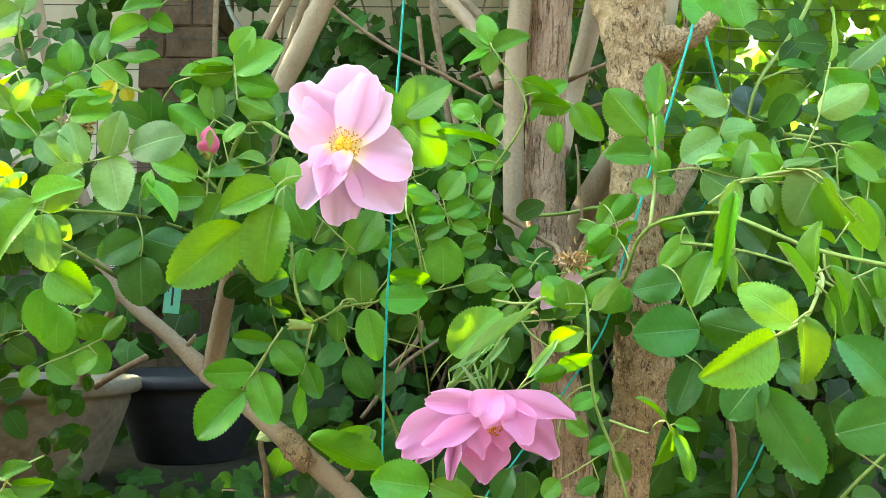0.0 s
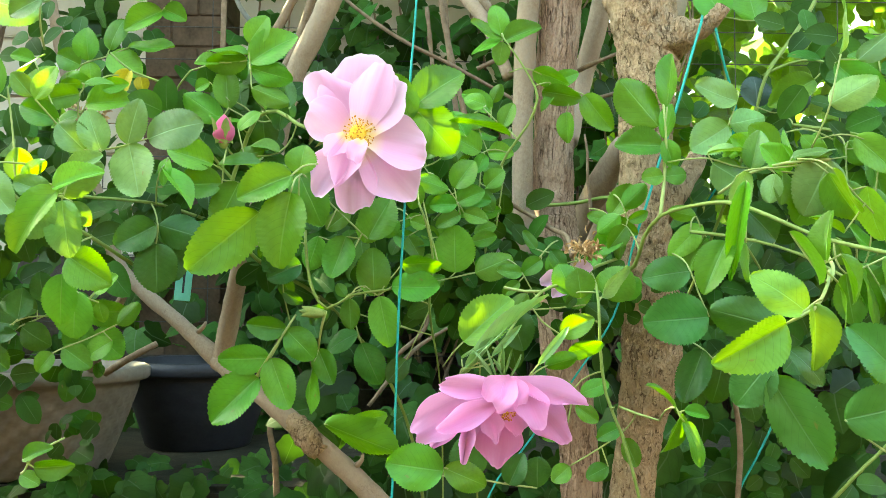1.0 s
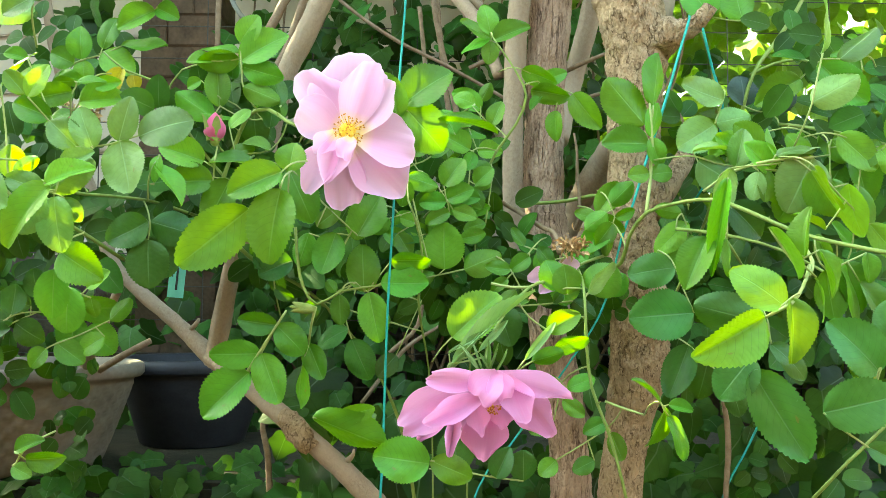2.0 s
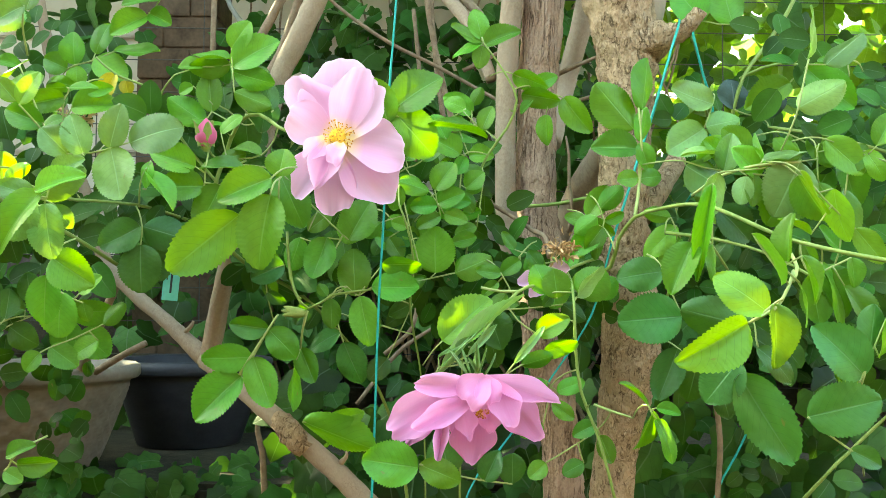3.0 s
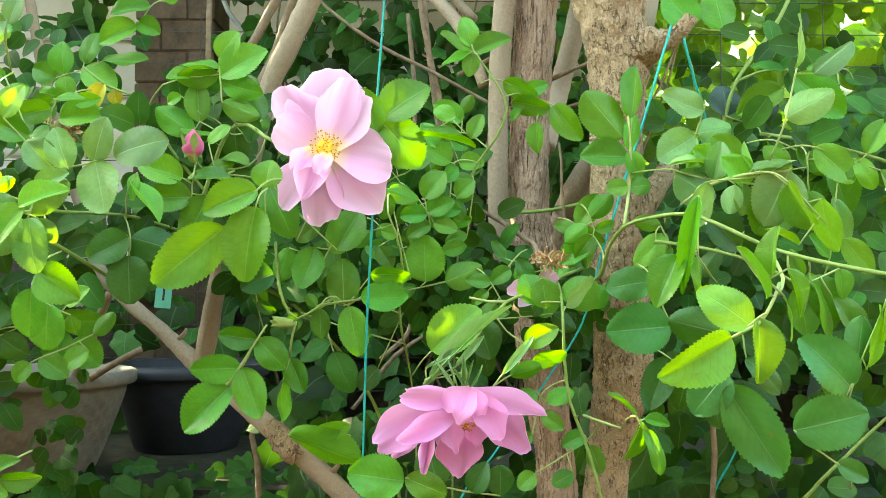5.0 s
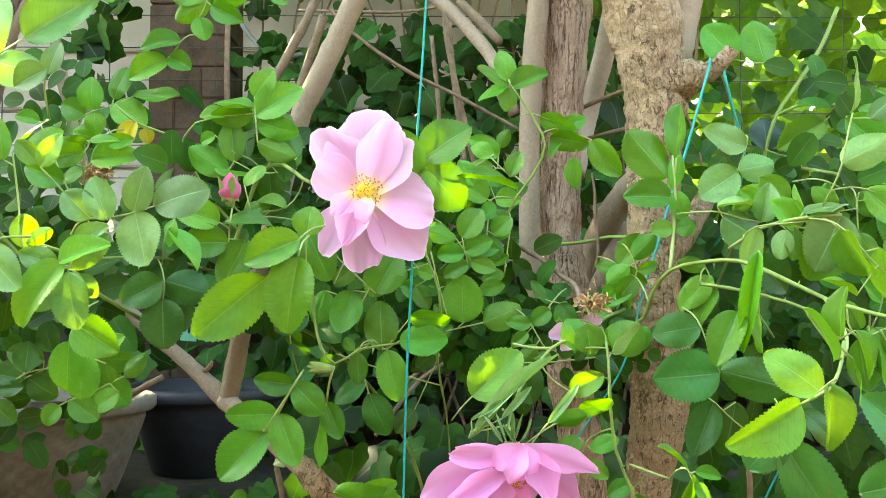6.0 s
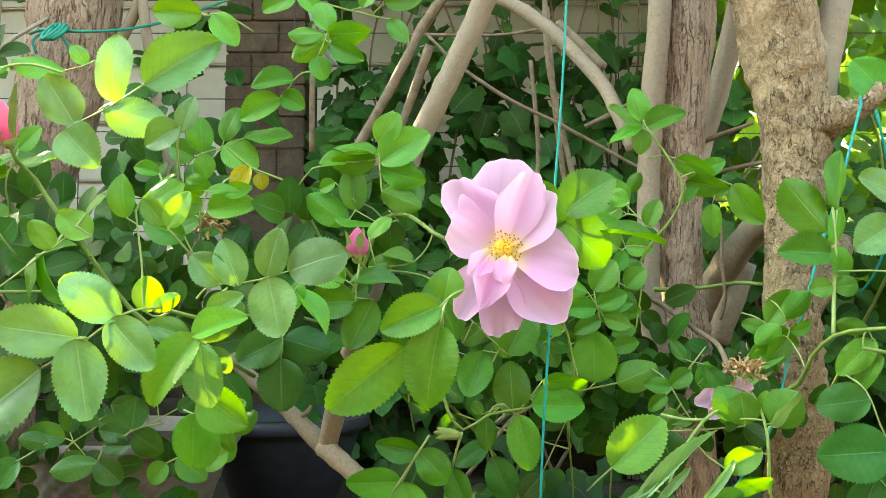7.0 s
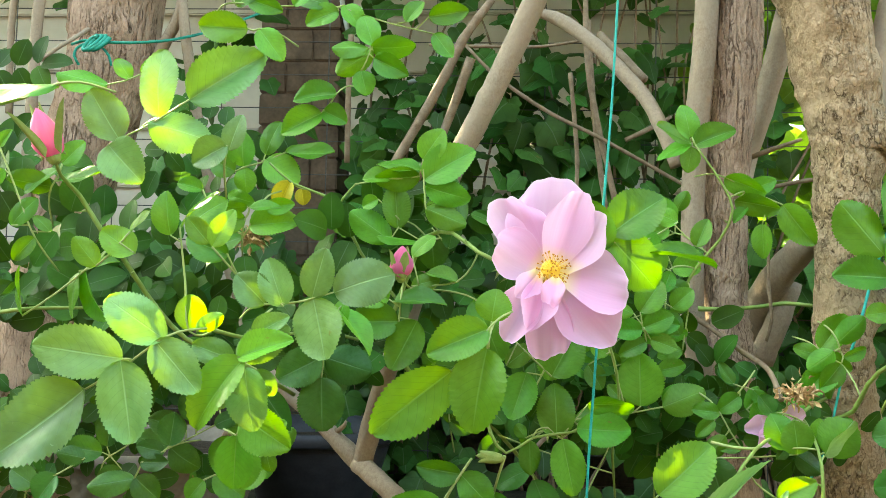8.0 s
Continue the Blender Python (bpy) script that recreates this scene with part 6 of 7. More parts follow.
rose_leaf(rose_left, LEAF["small"], [
          ((-0.005, 0.790, 1.197), (-0.033, 0.791, 1.207), 0.019, 3),
          ((0.002, 0.790, 1.184), (-0.022, 0.793, 1.184), 0.018, -4),
          ((-0.000, 0.790, 1.198), (0.017, 0.792, 1.223), 0.024, -7),
          ((0.005, 0.790, 1.175), (-0.016, 0.787, 1.165), 0.015, -1),
          ((0.008, 0.790, 1.177), (0.029, 0.788, 1.170), 0.016, 5),
          ((0.003, 0.790, 1.186), (0.026, 0.789, 1.196), 0.018, 3)])
rose_leaf(rose_left, LEAF["mature"], [
          ((-0.029, 0.800, 1.176), (-0.041, 0.802, 1.160), 0.018, -6),
          ((-0.048, 0.800, 1.170), (-0.063, 0.798, 1.157), 0.015, -3),
          ((-0.033, 0.800, 1.148), (-0.053, 0.801, 1.159), 0.018, -10),
          ((-0.008, 0.800, 1.137), (-0.008, 0.802, 1.167), 0.027, 1)])
rose_leaf(rose_left, LEAF["small"], [
          ((0.023, 0.810, 1.233), (-0.001, 0.810, 1.247), 0.025, 7),
          ((0.027, 0.810, 1.231), (0.020, 0.808, 1.214), 0.014, -6),
          ((0.028, 0.810, 1.202), (0.044, 0.809, 1.217), 0.019, -0),
          ((0.022, 0.810, 1.199), (0.035, 0.807, 1.181), 0.017, 2)])
rose_leaf(rose_left, LEAF["mature"], [
          ((-0.050, 0.790, 1.112), (-0.008, 0.791, 1.122), 0.026, -4),
          ((0.001, 0.790, 1.125), (0.000, 0.790, 1.166), 0.038, -10),
          ((0.018, 0.790, 1.125), (0.050, 0.790, 1.139), 0.027, 2)])
rose_leaf(rose_left, LEAF["deep"], [
          ((-0.384, 0.820, 1.076), (-0.359, 0.819, 1.059), 0.027, 8),
          ((-0.386, 0.820, 1.077), (-0.413, 0.818, 1.085), 0.022, 5),
          ((-0.370, 0.820, 1.091), (-0.404, 0.821, 1.100), 0.023, -3),
          ((-0.363, 0.820, 1.099), (-0.371, 0.819, 1.125), 0.024, -8),
          ((-0.346, 0.820, 1.096), (-0.327, 0.821, 1.105), 0.016, 3)])
rose_leaf(rose_left, LEAF["deep"], [
          ((-0.451, 0.840, 1.067), (-0.487, 0.840, 1.071), 0.024, 4),
          ((-0.447, 0.840, 1.072), (-0.443, 0.841, 1.101), 0.023, -9),
          ((-0.433, 0.840, 1.053), (-0.455, 0.839, 1.034), 0.023, 3),
          ((-0.417, 0.840, 1.083), (-0.441, 0.836, 1.092), 0.021, 1)])
rose_leaf(rose_left, LEAF["mature"], [
          ((-0.296, 0.800, 1.065), (-0.319, 0.801, 1.051), 0.021, 6),
          ((-0.347, 0.800, 1.054), (-0.360, 0.798, 1.038), 0.019, -5),
          ((-0.338, 0.800, 1.059), (-0.313, 0.798, 1.042), 0.023, -1),
          ((-0.292, 0.800, 1.079), (-0.273, 0.797, 1.098), 0.017, 2)])
rose_leaf(rose_left, LEAF["deep"], [
          ((-0.509, 0.830, 1.105), (-0.531, 0.831, 1.119), 0.019, 8),
          ((-0.504, 0.830, 1.101), (-0.482, 0.826, 1.116), 0.019, -4),
          ((-0.508, 0.830, 1.093), (-0.515, 0.826, 1.067), 0.025, 2)])
rose_leaf(rose_right, LEAF["mature"], [
          ((0.071, 0.820, 1.309), (0.103, 0.816, 1.296), 0.021, 53),
          ((0.089, 0.820, 1.285), (0.078, 0.820, 1.272), 0.010, 22),
          ((0.101, 0.820, 1.271), (0.102, 0.820, 1.243), 0.017, 29),
          ((0.117, 0.820, 1.287), (0.141, 0.817, 1.254), 0.025, 28)])
rose_leaf(rose_right, LEAF["mature"], [
          ((0.091, 0.715, 1.106), (0.081, 0.715, 1.130), 0.023, -5),
          ((0.098, 0.715, 1.103), (0.095, 0.713, 1.126), 0.025, 1)])
rose_leaf(rose_right, LEAF["mature"], [
          ((0.117, 0.720, 1.104), (0.137, 0.718, 1.125), 0.031, -5)])
rose_leaf(rose_right, LEAF["silvery"], [
          ((0.112, 0.705, 1.104), (0.131, 0.706, 1.129), 0.019, 66)])
rose_leaf(rose_right, LEAF["deep"], [
          ((0.087, 0.735, 1.128), (0.076, 0.734, 1.141), 0.015, -5),
          ((0.096, 0.735, 1.105), (0.089, 0.734, 1.096), 0.009, -10)])
rose_leaf(rose_right, LEAF["lit_young"], [
          ((0.117, 0.740, 1.108), (0.120, 0.737, 1.125), 0.012, -2)])
rose_leaf(rose_right, LEAF["mature"], [
          ((0.137, 0.760, 1.172), (0.119, 0.762, 1.158), 0.018, 2),
          ((0.140, 0.760, 1.179), (0.159, 0.759, 1.198), 0.018, -2),
          ((0.142, 0.760, 1.163), (0.128, 0.761, 1.144), 0.018, -6),
          ((0.144, 0.760, 1.168), (0.161, 0.761, 1.175), 0.011, 25)])
rose_leaf(rose_right, LEAF["mature"], [
          ((0.168, 0.735, 1.201), (0.187, 0.736, 1.204), 0.017, 3),
          ((0.167, 0.735, 1.202), (0.149, 0.733, 1.199), 0.016, 2),
          ((0.169, 0.735, 1.231), (0.177, 0.736, 1.207), 0.017, -4),
          ((0.167, 0.735, 1.226), (0.129, 0.737, 1.228), 0.027, 1),
          ((0.169, 0.735, 1.232), (0.176, 0.735, 1.260), 0.017, 27),
          ((0.164, 0.735, 1.242), (0.132, 0.730, 1.279), 0.036, -2),
          ((0.171, 0.735, 1.258), (0.177, 0.737, 1.302), 0.027, 39)])
rose_leaf(rose_right, LEAF["pale_sheen"], [
          ((0.248, 0.800, 1.277), (0.209, 0.796, 1.290), 0.030, 4),
          ((0.242, 0.800, 1.257), (0.273, 0.801, 1.264), 0.028, 2),
          ((0.240, 0.800, 1.255), (0.204, 0.794, 1.232), 0.034, -7)])
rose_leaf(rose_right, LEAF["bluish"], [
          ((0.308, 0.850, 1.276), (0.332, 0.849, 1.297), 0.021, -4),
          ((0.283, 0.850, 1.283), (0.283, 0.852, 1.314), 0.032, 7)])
rose_leaf(rose_right, LEAF["lit_young"], [
          ((0.190, 0.500, 1.094), (0.162, 0.504, 1.116), 0.025, -2),
          ((0.193, 0.500, 1.099), (0.195, 0.502, 1.062), 0.022, -17),
          ((0.178, 0.500, 1.088), (0.137, 0.493, 1.065), 0.029, -24)])
rose_leaf(rose_right, LEAF["half_shaded"], [
          ((0.211, 0.620, 1.060), (0.187, 0.619, 1.032), 0.031, 2),
          ((0.210, 0.620, 1.051), (0.248, 0.625, 0.991), 0.037, 13)])
rose_leaf(rose_right, LEAF["half_shaded"], [
          ((0.256, 0.550, 1.010), (0.274, 0.547, 1.001), 0.014, 4),
          ((0.230, 0.550, 1.030), (0.274, 0.545, 1.041), 0.034, 5)])
rose_leaf(rose_right, LEAF["half_shaded"], [
          ((0.279, 0.580, 1.053), (0.247, 0.575, 1.085), 0.034, -2),
          ((0.283, 0.580, 1.071), (0.288, 0.582, 1.099), 0.019, 0)])
rose_leaf(rose_right, LEAF["deep"], [
          ((0.229, 0.640, 1.082), (0.178, 0.645, 1.095), 0.032, -19),
          ((0.231, 0.640, 1.068), (0.256, 0.636, 1.045), 0.021, -21)])
rose_leaf(rose_right, LEAF["deep"], [
          ((0.179, 0.700, 1.124), (0.143, 0.698, 1.119), 0.028, 1),
          ((0.193, 0.700, 1.089), (0.143, 0.699, 1.085), 0.041, -11)])
rose_leaf(rose_right, LEAF["deep"], [
          ((0.202, 0.750, 1.062), (0.186, 0.752, 1.019), 0.028, 28),
          ((0.220, 0.750, 1.062), (0.212, 0.756, 1.016), 0.030, -3),
          ((0.233, 0.750, 1.035), (0.246, 0.749, 1.004), 0.022, 3)])
rose_leaf(rose_right, LEAF["mature"], [
          ((0.208, 0.520, 1.123), (0.210, 0.518, 1.152), 0.018, -54),
          ((0.188, 0.520, 1.140), (0.208, 0.519, 1.112), 0.021, -58),
          ((0.217, 0.520, 1.127), (0.227, 0.523, 1.099), 0.018, -57),
          ((0.215, 0.520, 1.111), (0.222, 0.519, 1.086), 0.016, -64)])
rose_leaf(rose_right, LEAF["mature"], [
          ((0.177, 0.560, 1.174), (0.164, 0.554, 1.113), 0.012, 21),
          ((0.164, 0.560, 1.137), (0.148, 0.555, 1.105), 0.023, 27),
          ((0.176, 0.560, 1.136), (0.179, 0.561, 1.112), 0.015, -52)])
rose_leaf(rose_right, LEAF["pale_sheen"], [
          ((0.279, 0.630, 1.269), (0.307, 0.631, 1.293), 0.022, -26),
          ((0.259, 0.630, 1.238), (0.293, 0.629, 1.257), 0.025, 2),
          ((0.267, 0.630, 1.273), (0.276, 0.631, 1.312), 0.024, 58)])
rose_leaf(rose_right, LEAF["pale_sheen"], [
          ((0.216, 0.680, 1.198), (0.205, 0.682, 1.164), 0.022, -25),
          ((0.238, 0.680, 1.196), (0.232, 0.678, 1.174), 0.017, -7),
          ((0.251, 0.680, 1.209), (0.280, 0.678, 1.216), 0.018, -44),
          ((0.279, 0.680, 1.207), (0.260, 0.683, 1.165), 0.044, -3)])
rose_leaf(rose_right, LEAF["lit_young"], [
          ((0.239, 0.720, 1.213), (0.215, 0.716, 1.230), 0.019, 3),
          ((0.237, 0.720, 1.231), (0.211, 0.719, 1.213), 0.019, 13),
          ((0.223, 0.720, 1.199), (0.207, 0.720, 1.213), 0.016, -6),
          ((0.255, 0.720, 1.222), (0.232, 0.718, 1.240), 0.022, -7)])
rose_leaf(rose_right, LEAF["mature"], [
          ((0.294, 0.740, 1.239), (0.305, 0.740, 1.199), 0.025, -23),
          ((0.332, 0.740, 1.216), (0.307, 0.736, 1.234), 0.026, -2),
          ((0.327, 0.740, 1.211), (0.313, 0.741, 1.188), 0.024, 2),
          ((0.336, 0.740, 1.220), (0.351, 0.743, 1.178), 0.029, -1)])
rose_leaf(rose_right, LEAF["lit_young"], [
          ((0.307, 0.700, 1.228), (0.337, 0.699, 1.201), 0.027, -0),
          ((0.338, 0.700, 1.219), (0.354, 0.699, 1.196), 0.019, -4),
          ((0.347, 0.700, 1.223), (0.363, 0.701, 1.251), 0.019, -26),
          ((0.357, 0.700, 1.210), (0.374, 0.704, 1.179), 0.021, -31)])
rose_leaf(rose_right, LEAF["lit_young"], [
          ((0.278, 0.620, 1.179), (0.286, 0.623, 1.141), 0.023, 62),
          ((0.255, 0.620, 1.191), (0.270, 0.616, 1.159), 0.022, -69),
          ((0.262, 0.620, 1.147), (0.240, 0.620, 1.159), 0.015, 56),
          ((0.293, 0.620, 1.151), (0.312, 0.618, 1.127), 0.018, 21)])
rose_leaf(rose_right, LEAF["mature"], [
          ((0.261, 0.600, 1.127), (0.278, 0.596, 1.085), 0.027, -50),
          ((0.276, 0.600, 1.111), (0.298, 0.599, 1.077), 0.024, -26),
          ((0.254, 0.600, 1.119), (0.259, 0.602, 1.085), 0.023, 1),
          ((0.281, 0.600, 1.130), (0.283, 0.599, 1.110), 0.014, -3)])
rose_leaf(rose_right, LEAF["lit_young"], [
          ((0.289, 0.580, 1.064), (0.303, 0.576, 1.104), 0.026, 56),
          ((0.303, 0.580, 1.111), (0.295, 0.577, 1.082), 0.018, -53),
          ((0.274, 0.580, 1.045), (0.261, 0.578, 1.067), 0.022, 11)])
rose_leaf(rose_right, LEAF["mature"], [
          ((0.157, 0.660, 1.025), (0.138, 0.661, 1.043), 0.016, 62),
          ((0.161, 0.660, 1.021), (0.149, 0.663, 0.991), 0.020, -47),
          ((0.163, 0.660, 1.023), (0.181, 0.659, 1.019), 0.011, -26),
          ((0.163, 0.660, 1.015), (0.179, 0.660, 0.984), 0.021, -46)])
rose_leaf(rose_right, LEAF["mature"], [
          ((0.089, 0.720, 1.038), (0.072, 0.716, 1.023), 0.018, 4),
          ((0.098, 0.720, 1.029), (0.120, 0.720, 1.038), 0.015, 0),
          ((0.094, 0.720, 1.020), (0.111, 0.721, 1.007), 0.014, 4),
          ((0.087, 0.720, 1.003), (0.068, 0.721, 0.994), 0.014, 0)])
rose_leaf(rose_right, LEAF["mature"], [
          ((0.132, 0.720, 0.995), (0.141, 0.721, 0.973), 0.015, 4),
          ((0.128, 0.720, 1.003), (0.110, 0.717, 0.995), 0.015, 3),
          ((0.119, 0.720, 0.973), (0.102, 0.718, 0.965), 0.015, -7),
          ((0.089, 0.720, 0.973), (0.076, 0.720, 0.961), 0.016, 11)])
rose_leaf(rose_right, LEAF["mature"], [
          ((0.252, 0.840, 1.365), (0.226, 0.842, 1.398), 0.037, -7),
          ((0.280, 0.840, 1.362), (0.271, 0.843, 1.403), 0.035, -4)])
rose_leaf(rose_right, LEAF["lit_young"], [
          ((0.333, 0.840, 1.307), (0.292, 0.844, 1.283), 0.030, 0)])
rose_leaf(rose_right, LEAF["mature"], [
          ((0.315, 0.680, 1.297), (0.307, 0.680, 1.301), 0.006, 1),
          ((0.318, 0.680, 1.273), (0.297, 0.683, 1.289), 0.021, -2),
          ((0.284, 0.680, 1.280), (0.321, 0.682, 1.249), 0.029, 13)])
rose_leaf(rose_right, LEAF["pale_sheen"], [
          ((0.196, 0.710, 1.216), (0.226, 0.708, 1.220), 0.018, -47),
          ((0.200, 0.710, 1.208), (0.232, 0.711, 1.189), 0.034, -1),
          ((0.230, 0.710, 1.204), (0.236, 0.707, 1.234), 0.021, -3)])
rose_leaf(rose_right, LEAF["lit_young"], [
          ((0.260, 0.690, 1.200), (0.249, 0.689, 1.231), 0.020, 57),
          ((0.252, 0.690, 1.198), (0.230, 0.686, 1.219), 0.023, -3)])
rose_leaf(rose_right, LEAF["silvery"], [
          ((0.256, 0.680, 1.205), (0.284, 0.680, 1.216), 0.018, -42)])
rose_leaf(rose_right, LEAF["mature"], [
          ((0.245, 0.685, 1.198), (0.243, 0.681, 1.173), 0.018, -3),
          ((0.281, 0.685, 1.200), (0.256, 0.689, 1.160), 0.043, -4)])
rose_leaf(rose_right, LEAF["lit_young"], [
          ((0.273, 0.670, 1.195), (0.296, 0.673, 1.160), 0.026, 68)])
rose_leaf(rose_right, LEAF["deep"], [
          ((0.234, 0.740, 1.177), (0.262, 0.742, 1.151), 0.033, -2),
          ((0.244, 0.740, 1.153), (0.225, 0.740, 1.130), 0.018, 22)])
rose_leaf(rose_right, LEAF["mature"], [
          ((0.201, 0.745, 1.163), (0.174, 0.747, 1.138), 0.022, 1),
          ((0.196, 0.745, 1.170), (0.174, 0.747, 1.175), 0.014, -22),
          ((0.204, 0.745, 1.153), (0.188, 0.745, 1.126), 0.019, 26)])
rose_leaf(rose_right, LEAF["mature"], [
          ((0.263, 0.610, 1.125), (0.279, 0.604, 1.090), 0.029, -7),
          ((0.260, 0.610, 1.125), (0.252, 0.610, 1.143), 0.012, -29)])
rose_leaf(rose_right, LEAF["lit_young"], [
          ((0.310, 0.720, 1.228), (0.323, 0.719, 1.210), 0.020, -1),
          ((0.292, 0.720, 1.213), (0.274, 0.719, 1.232), 0.016, -25),
          ((0.323, 0.720, 1.223), (0.337, 0.721, 1.206), 0.014, 2),
          ((0.309, 0.720, 1.196), (0.326, 0.720, 1.170), 0.021, -3)])
rose_leaf(rose_right, LEAF["mature"], [
          ((0.320, 0.700, 1.189), (0.331, 0.699, 1.146), 0.027, -38),
          ((0.316, 0.700, 1.142), (0.300, 0.701, 1.159), 0.015, 21),
          ((0.324, 0.700, 1.203), (0.341, 0.701, 1.225), 0.018, -0)])
rose_leaf(rose_right, LEAF["mature"], [
          ((0.130, 0.775, 1.169), (0.112, 0.777, 1.173), 0.014, 5),
          ((0.132, 0.775, 1.173), (0.150, 0.772, 1.199), 0.022, -3),
          ((0.135, 0.775, 1.171), (0.154, 0.772, 1.157), 0.014, 23),
          ((0.142, 0.775, 1.160), (0.139, 0.774, 1.136), 0.014, -23)])
rose_leaf(rose_right, LEAF["lit_young"], [
          ((0.124, 0.770, 1.159), (0.124, 0.769, 1.137), 0.017, -1)])
rose_leaf(rose_right, LEAF["small"], [
          ((0.079, 0.780, 1.126), (0.089, 0.782, 1.143), 0.012, 27),
          ((0.097, 0.780, 1.111), (0.083, 0.776, 1.132), 0.022, -4),
          ((0.106, 0.780, 1.126), (0.103, 0.777, 1.094), 0.029, -0),
          ((0.139, 0.780, 1.105), (0.157, 0.778, 1.120), 0.022, -2)])
rose_leaf(rose_right, LEAF["mature"], [
          ((0.141, 0.770, 1.165), (0.117, 0.765, 1.139), 0.023, 4),
          ((0.121, 0.770, 1.145), (0.111, 0.768, 1.126), 0.014, 1)])

thicket(rose_left, 21, (
    ((-0.096, 0.035), (0.820, 0.900), (1.108, 1.240), 46, 0.022),
    ((-0.170, -0.074), (0.800, 0.880), (1.108, 1.170), 14, 0.026),
    ((-0.222, -0.159), (0.780, 0.860), (1.178, 1.295), 22, 0.026),
    ((-0.387, -0.316), (0.760, 0.860), (1.152, 1.252), 16, 0.028),
    ((-0.289, -0.221), (0.760, 0.860), (1.157, 1.227), 12, 0.026),
    ((-0.434, -0.370), (0.860, 0.940), (1.263, 1.365), 5, 0.026),
    ((-0.352, -0.194), (0.800, 0.900), (1.256, 1.347), 4, 0.024),
    ((-0.515, -0.376), (0.720, 0.840), (1.183, 1.259), 22, 0.028),
    ((-0.697, -0.463), (0.900, 1.020), (0.984, 1.138), 40, 0.028),
    ((-0.573, -0.505), (0.740, 0.840), (1.248, 1.449), 10, 0.03),
    ((-0.013, 0.063), (0.840, 0.950), (1.076, 1.130), 8, 0.024),
))
thicket(rose_right, 22, (
    ((0.068, 0.155), (0.800, 0.860), (1.088, 1.153), 12, 0.022),
    ((0.264, 0.461), (0.860, 1.050), (1.109, 1.309), 70, 0.026),
    ((0.263, 0.488), (0.920, 1.050), (0.921, 1.098), 10, 0.032),
    ((0.307, 0.437), (0.700, 0.840), (1.098, 1.336), 24, 0.026),
))


# ---- ivy, hedge and crowns ----
def ivy_shape():
    """A five-lobed ivy leaf with a slightly raised centre."""
    lobes = [(0, 0.02), (0.20, -0.10), (0.40, 0.0), (0.44, 0.20), (0.54, 0.40), (0.34, 0.58), (0.0, 0.98), (-0.34, 0.58), (-0.54, 0.40), (-0.44, 0.20), (-0.40, 0.0), (-0.20, -0.10)]
    fine = []
    for a, b, c, d in zip(lobes[-1:] + lobes, lobes, lobes[1:] + lobes[:1], lobes[2:] + lobes[:2]):
        fine.append(b)
        fine.append(tuple((-p + 9 * q + 9 * r - t) / 16 for p, q, r, t in zip(a, b, c, d)))
    verts = [(0, 0.32, 0.07)] + [(x, y, -0.08 * (x * x + (y - 0.3) ** 2) + 0.02 * math.sin(9 * x + 7 * y)) for x, y in fine]
    uvs = [(0.5 + x, y) for x, y, z in verts]
    n = len(fine)
    return np.array(verts), np.array(uvs), [(0, i, i % n + 1) for i in range(1, n + 1)]


def strewn(rnd, count, spot, size, up=0.35):
    out = []
    for _ in range(count):
        p = Vector(spot(rnd))
        n = Vector((rnd.gauss(0, 0.75), -1, rnd.gauss(up + 0.15, 0.75))).normalized()
        d = Vector((rnd.gauss(0, 0.6), rnd.gauss(0, 0.3), -1))
        d = (d - n * d.dot(n)).normalized()
        s = size * rnd.uniform(0.55, 1.25)
        m = Matrix((d.cross(n) * s, d * s, n * s)).transposed().to_4x4()
        m.translation = p
        out.append(m)
    return out


ivy = thing("ivy", "dark green ivy climbing over the fence and low wall", "ivy", kind="stuff")
rnd = random.Random(31)


def ivy_spot(r):
    """Thick from the pillar rightwards, thinning towards the top of the fence; sparse behind the pots."""
    while True:
        x, z = r.uniform(-1.5, 2.4), r.uniform(0.25, 2.15)
        if x < -0.40 and z > 0.85 and r.random() < (0.75 if z < 1.32 else 0.96):
            continue
        if z > 1.66 and r.random() < 0.80:
            continue
        if x > 0.35 and z > 1.30 and r.random() < 0.85:
            continue
        front = z < (0.84 if x < -0.18 else 0.94 + 0.1 * r.random())
        return (x, (1.10 if front else 1.72) + r.uniform(-0.06, 0.14), z)


scatter("ivy_leaves", ivy, IVY, ivy_shape(), strewn(rnd, 8500, ivy_spot, 0.054), "dark lobed ivy leaves")
for i in range(24):
    x = rnd.uniform(-0.35, 0.45)
    y = 1.76
    line = [(x, y, 0.87, 0.004)]
    for k in range(4):
        line.append((line[-1][0] + rnd.gauss(0, 0.06), y + rnd.uniform(-0.03, 0.05), line[-1][2] + 0.25, 0.0035 - 0.0005 * k))
    cane(ivy, line, TWIG, 0.2, 6, "ivy_stem")


def rear_wall():
    """A grey block wall, knee to chest high, behind the pots; block colour darkened for shade."""
    wall = thing("wall_rear", "grey concrete block wall behind the fence, darkened for shade", "wall", kind="structure")
    core = bmesh.new()
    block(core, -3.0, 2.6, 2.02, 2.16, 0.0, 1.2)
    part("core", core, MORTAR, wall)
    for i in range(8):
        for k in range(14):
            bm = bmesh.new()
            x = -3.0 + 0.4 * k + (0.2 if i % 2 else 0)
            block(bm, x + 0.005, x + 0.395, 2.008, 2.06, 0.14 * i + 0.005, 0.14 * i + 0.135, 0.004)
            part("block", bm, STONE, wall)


rear_wall()

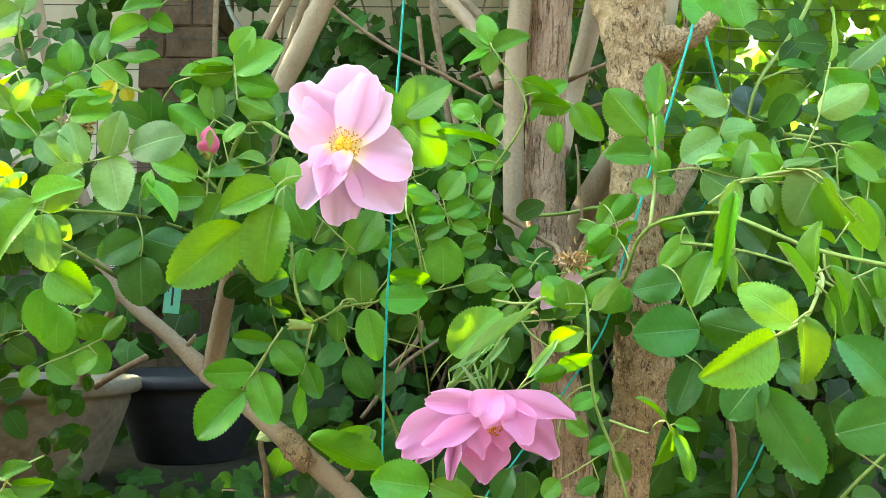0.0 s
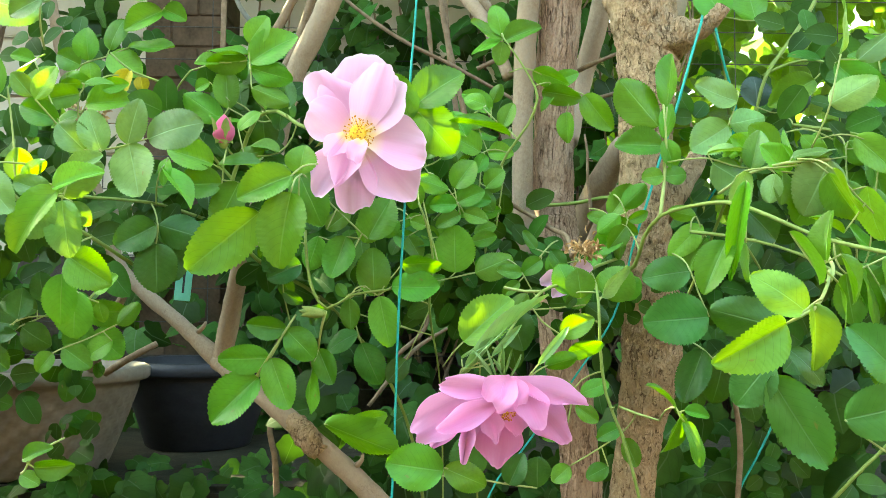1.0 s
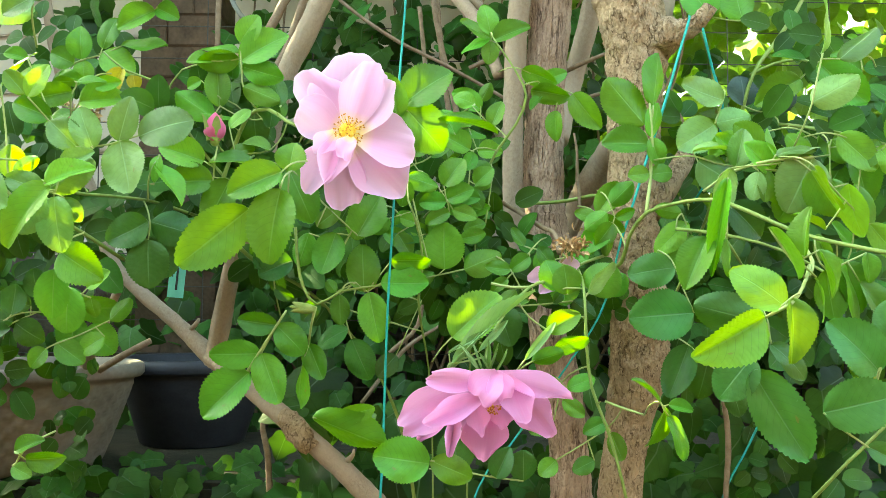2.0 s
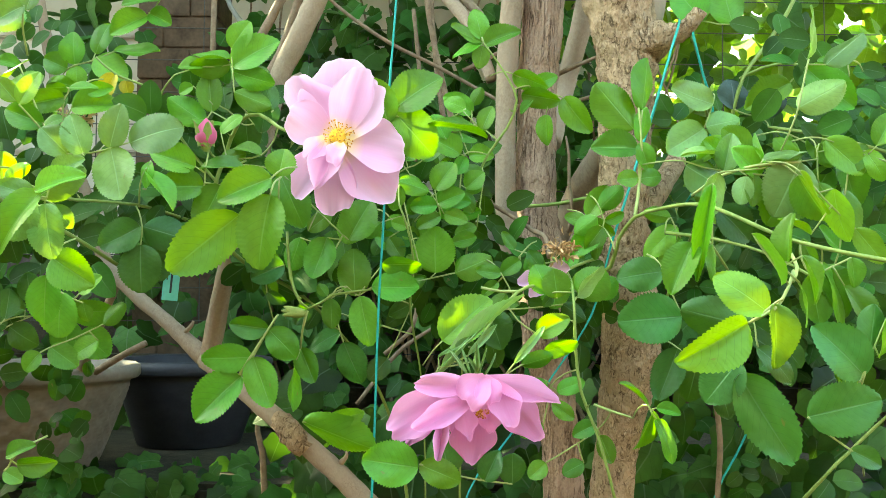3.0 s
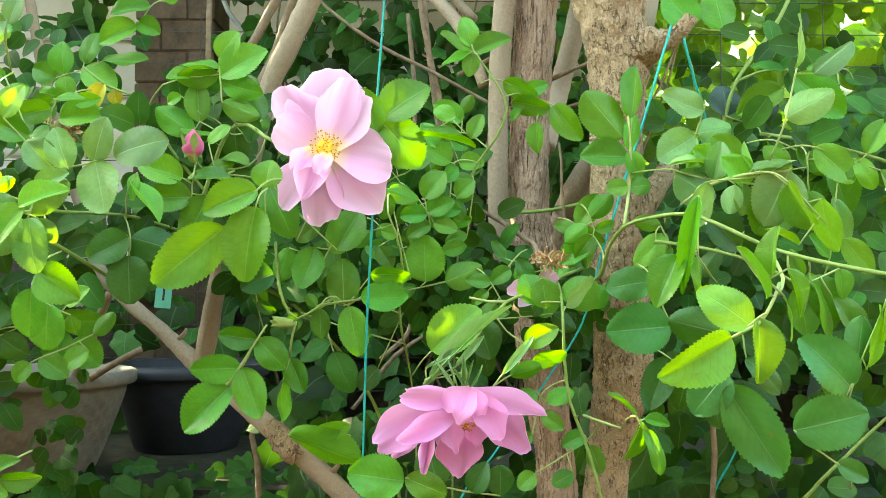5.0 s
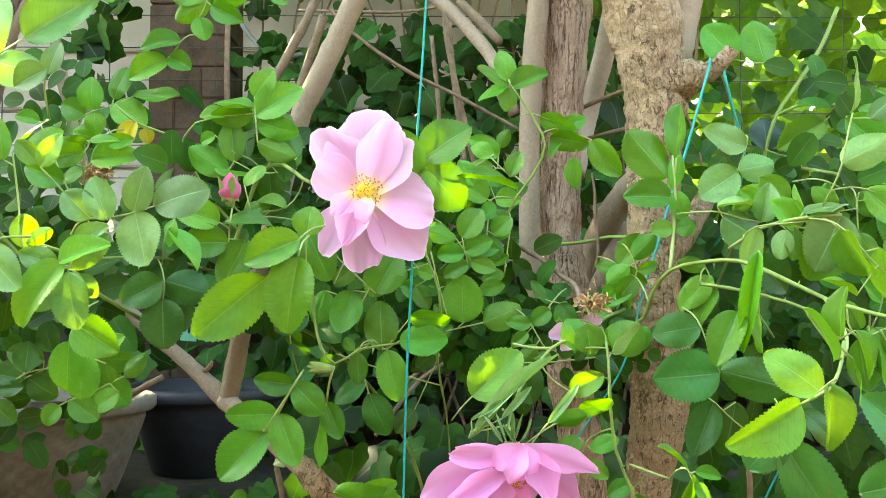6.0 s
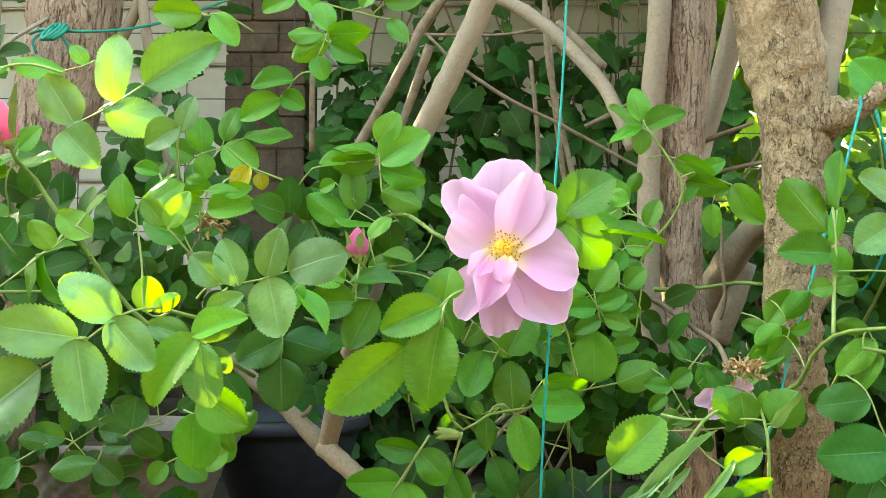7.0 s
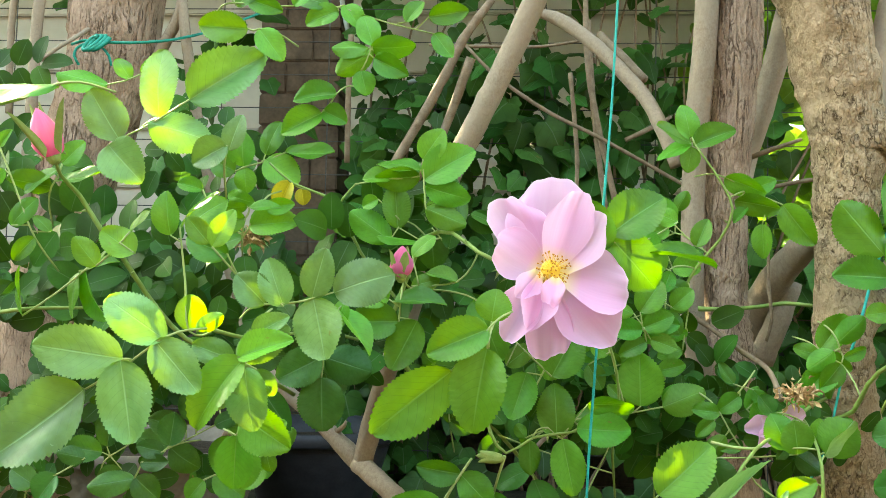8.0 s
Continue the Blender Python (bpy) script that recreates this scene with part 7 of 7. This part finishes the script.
tuft = thing("ivy", "dark ivy leaves hanging before the white wall", "ivy", kind="stuff")
for at, wide, count in (((-0.640, 1.68, 1.640), 0.045, 16), ((-0.700, 1.68, 1.400), 0.040, 14), ((-0.330, 1.68, 1.330), 0.060, 40), ((-0.050, 1.66, 1.400), 0.120, 60)):
    scatter("ivy_leaves", tuft, IVY, ivy_shape(), strewn(rnd, count, lambda r: (at[0] + r.gauss(0, wide), at[1] + r.uniform(-0.02, 0.02), at[2] + r.gauss(0, wide)), 0.055), "dark lobed ivy leaves")

# Three unseen walls, added to block low sky light from front and sides.
bm = bmesh.new()
block(bm, -6, 6, -2.6, -2.4, 0, 3.0)
tagged(part("wall_near", bm, BRICK, None), "unseen plain dark wall added to cut low sky light", "wall", kind="structure")
bm = bmesh.new()
block(bm, -4.2, -4.0, -2.4, 2.4, 0, 2.3)
tagged(part("wall_west", bm, BRICK, None), "unseen plain dark wall added to cut low sky light", "wall", kind="structure")
bm = bmesh.new()
block(bm, 4.0, 4.2, -2.4, 2.4, 0, 2.6)
tagged(part("wall_east", bm, BRICK, None), "unseen plain dark wall added to cut low sky light", "wall", kind="structure")

litter = thing("leaf_litter", "dark ivy leaves on the coping of the low wall", "leaves", kind="stuff")
rnd = random.Random(35)
scatter("leaves", litter, IVY, ivy_shape(), strewn(rnd, 900, lambda r: (r.uniform(-1.0, 0.5), r.uniform(1.10, 1.34), 0.85 + r.uniform(-0.05, 0.035)), 0.045, 0.8), "dark green ivy leaves")

pot_ivy = thing("trailing_plant", "small green trailing plant hanging over the beige pot", "plant", kind="stuff")
scatter("leaves", pot_ivy, FILL, SIMPLE, strewn(random.Random(7), 40, lambda r: (-0.452 + r.gauss(0, 0.017), 1.115 + r.uniform(-0.01, 0.02), 0.985 + r.uniform(-0.1, 0.05)), 0.026), "small rounded green leaves")

hedge = thing("hedge", "sunny light green hedge in front of the white wall", "hedge", kind="stuff")
rnd = random.Random(33)
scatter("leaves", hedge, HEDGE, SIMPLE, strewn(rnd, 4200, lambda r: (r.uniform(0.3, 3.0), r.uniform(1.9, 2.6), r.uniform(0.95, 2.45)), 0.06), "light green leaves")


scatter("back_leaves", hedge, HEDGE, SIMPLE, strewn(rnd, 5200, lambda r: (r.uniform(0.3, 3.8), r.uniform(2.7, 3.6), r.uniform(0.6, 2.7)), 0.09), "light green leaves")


# Leaves above the view, added to block sun and sky light.
def crown(tree, seed, centre, size, count):
    r = random.Random(seed)
    poses = []
    for _ in range(count):
        while True:
            q = Vector((r.uniform(-1, 1), r.uniform(-1, 1), r.uniform(-1, 1)))
            if q.length < 1 and noise.noise(q * 2.7 + Vector((seed, 0, 0))) > -0.22:
                break
        p = Vector(centre) + Vector((q.x * size[0], q.y * size[1], q.z * size[2]))
        n = Vector((r.gauss(0, 0.5), r.gauss(0, 0.5), 1)).normalized()
        d = n.orthogonal().normalized()
        d = Matrix.Rotation(r.uniform(0, 6.3), 3, n) @ d
        s = r.uniform(0.06, 0.11)
        m = Matrix((d.cross(n) * s * 0.7, d * s, n * s)).transposed().to_4x4()
        m.translation = p
        poses.append(m)
    scatter("crown", tree, FILL, SIMPLE, poses, "unseen green crown placed to shade the bed")


# Placed along the sun's rays; the left seed is chosen for its dapples.
crown(left_tree, 1512, (-1.70, 2.10, 2.65), (1.5, 1.4, 0.45), 5400)
crown(fork_tree, 2, (-0.15, 2.30, 2.75), (1.2, 1.4, 0.4), 5200)
crown(knotted_tree, 3, (0.35, 1.35, 2.25), (0.95, 0.45, 0.36), 1300)
crown(twin_tree, 4, (0.9, 1.6, 2.5), (0.9, 0.9, 0.4), 1800)
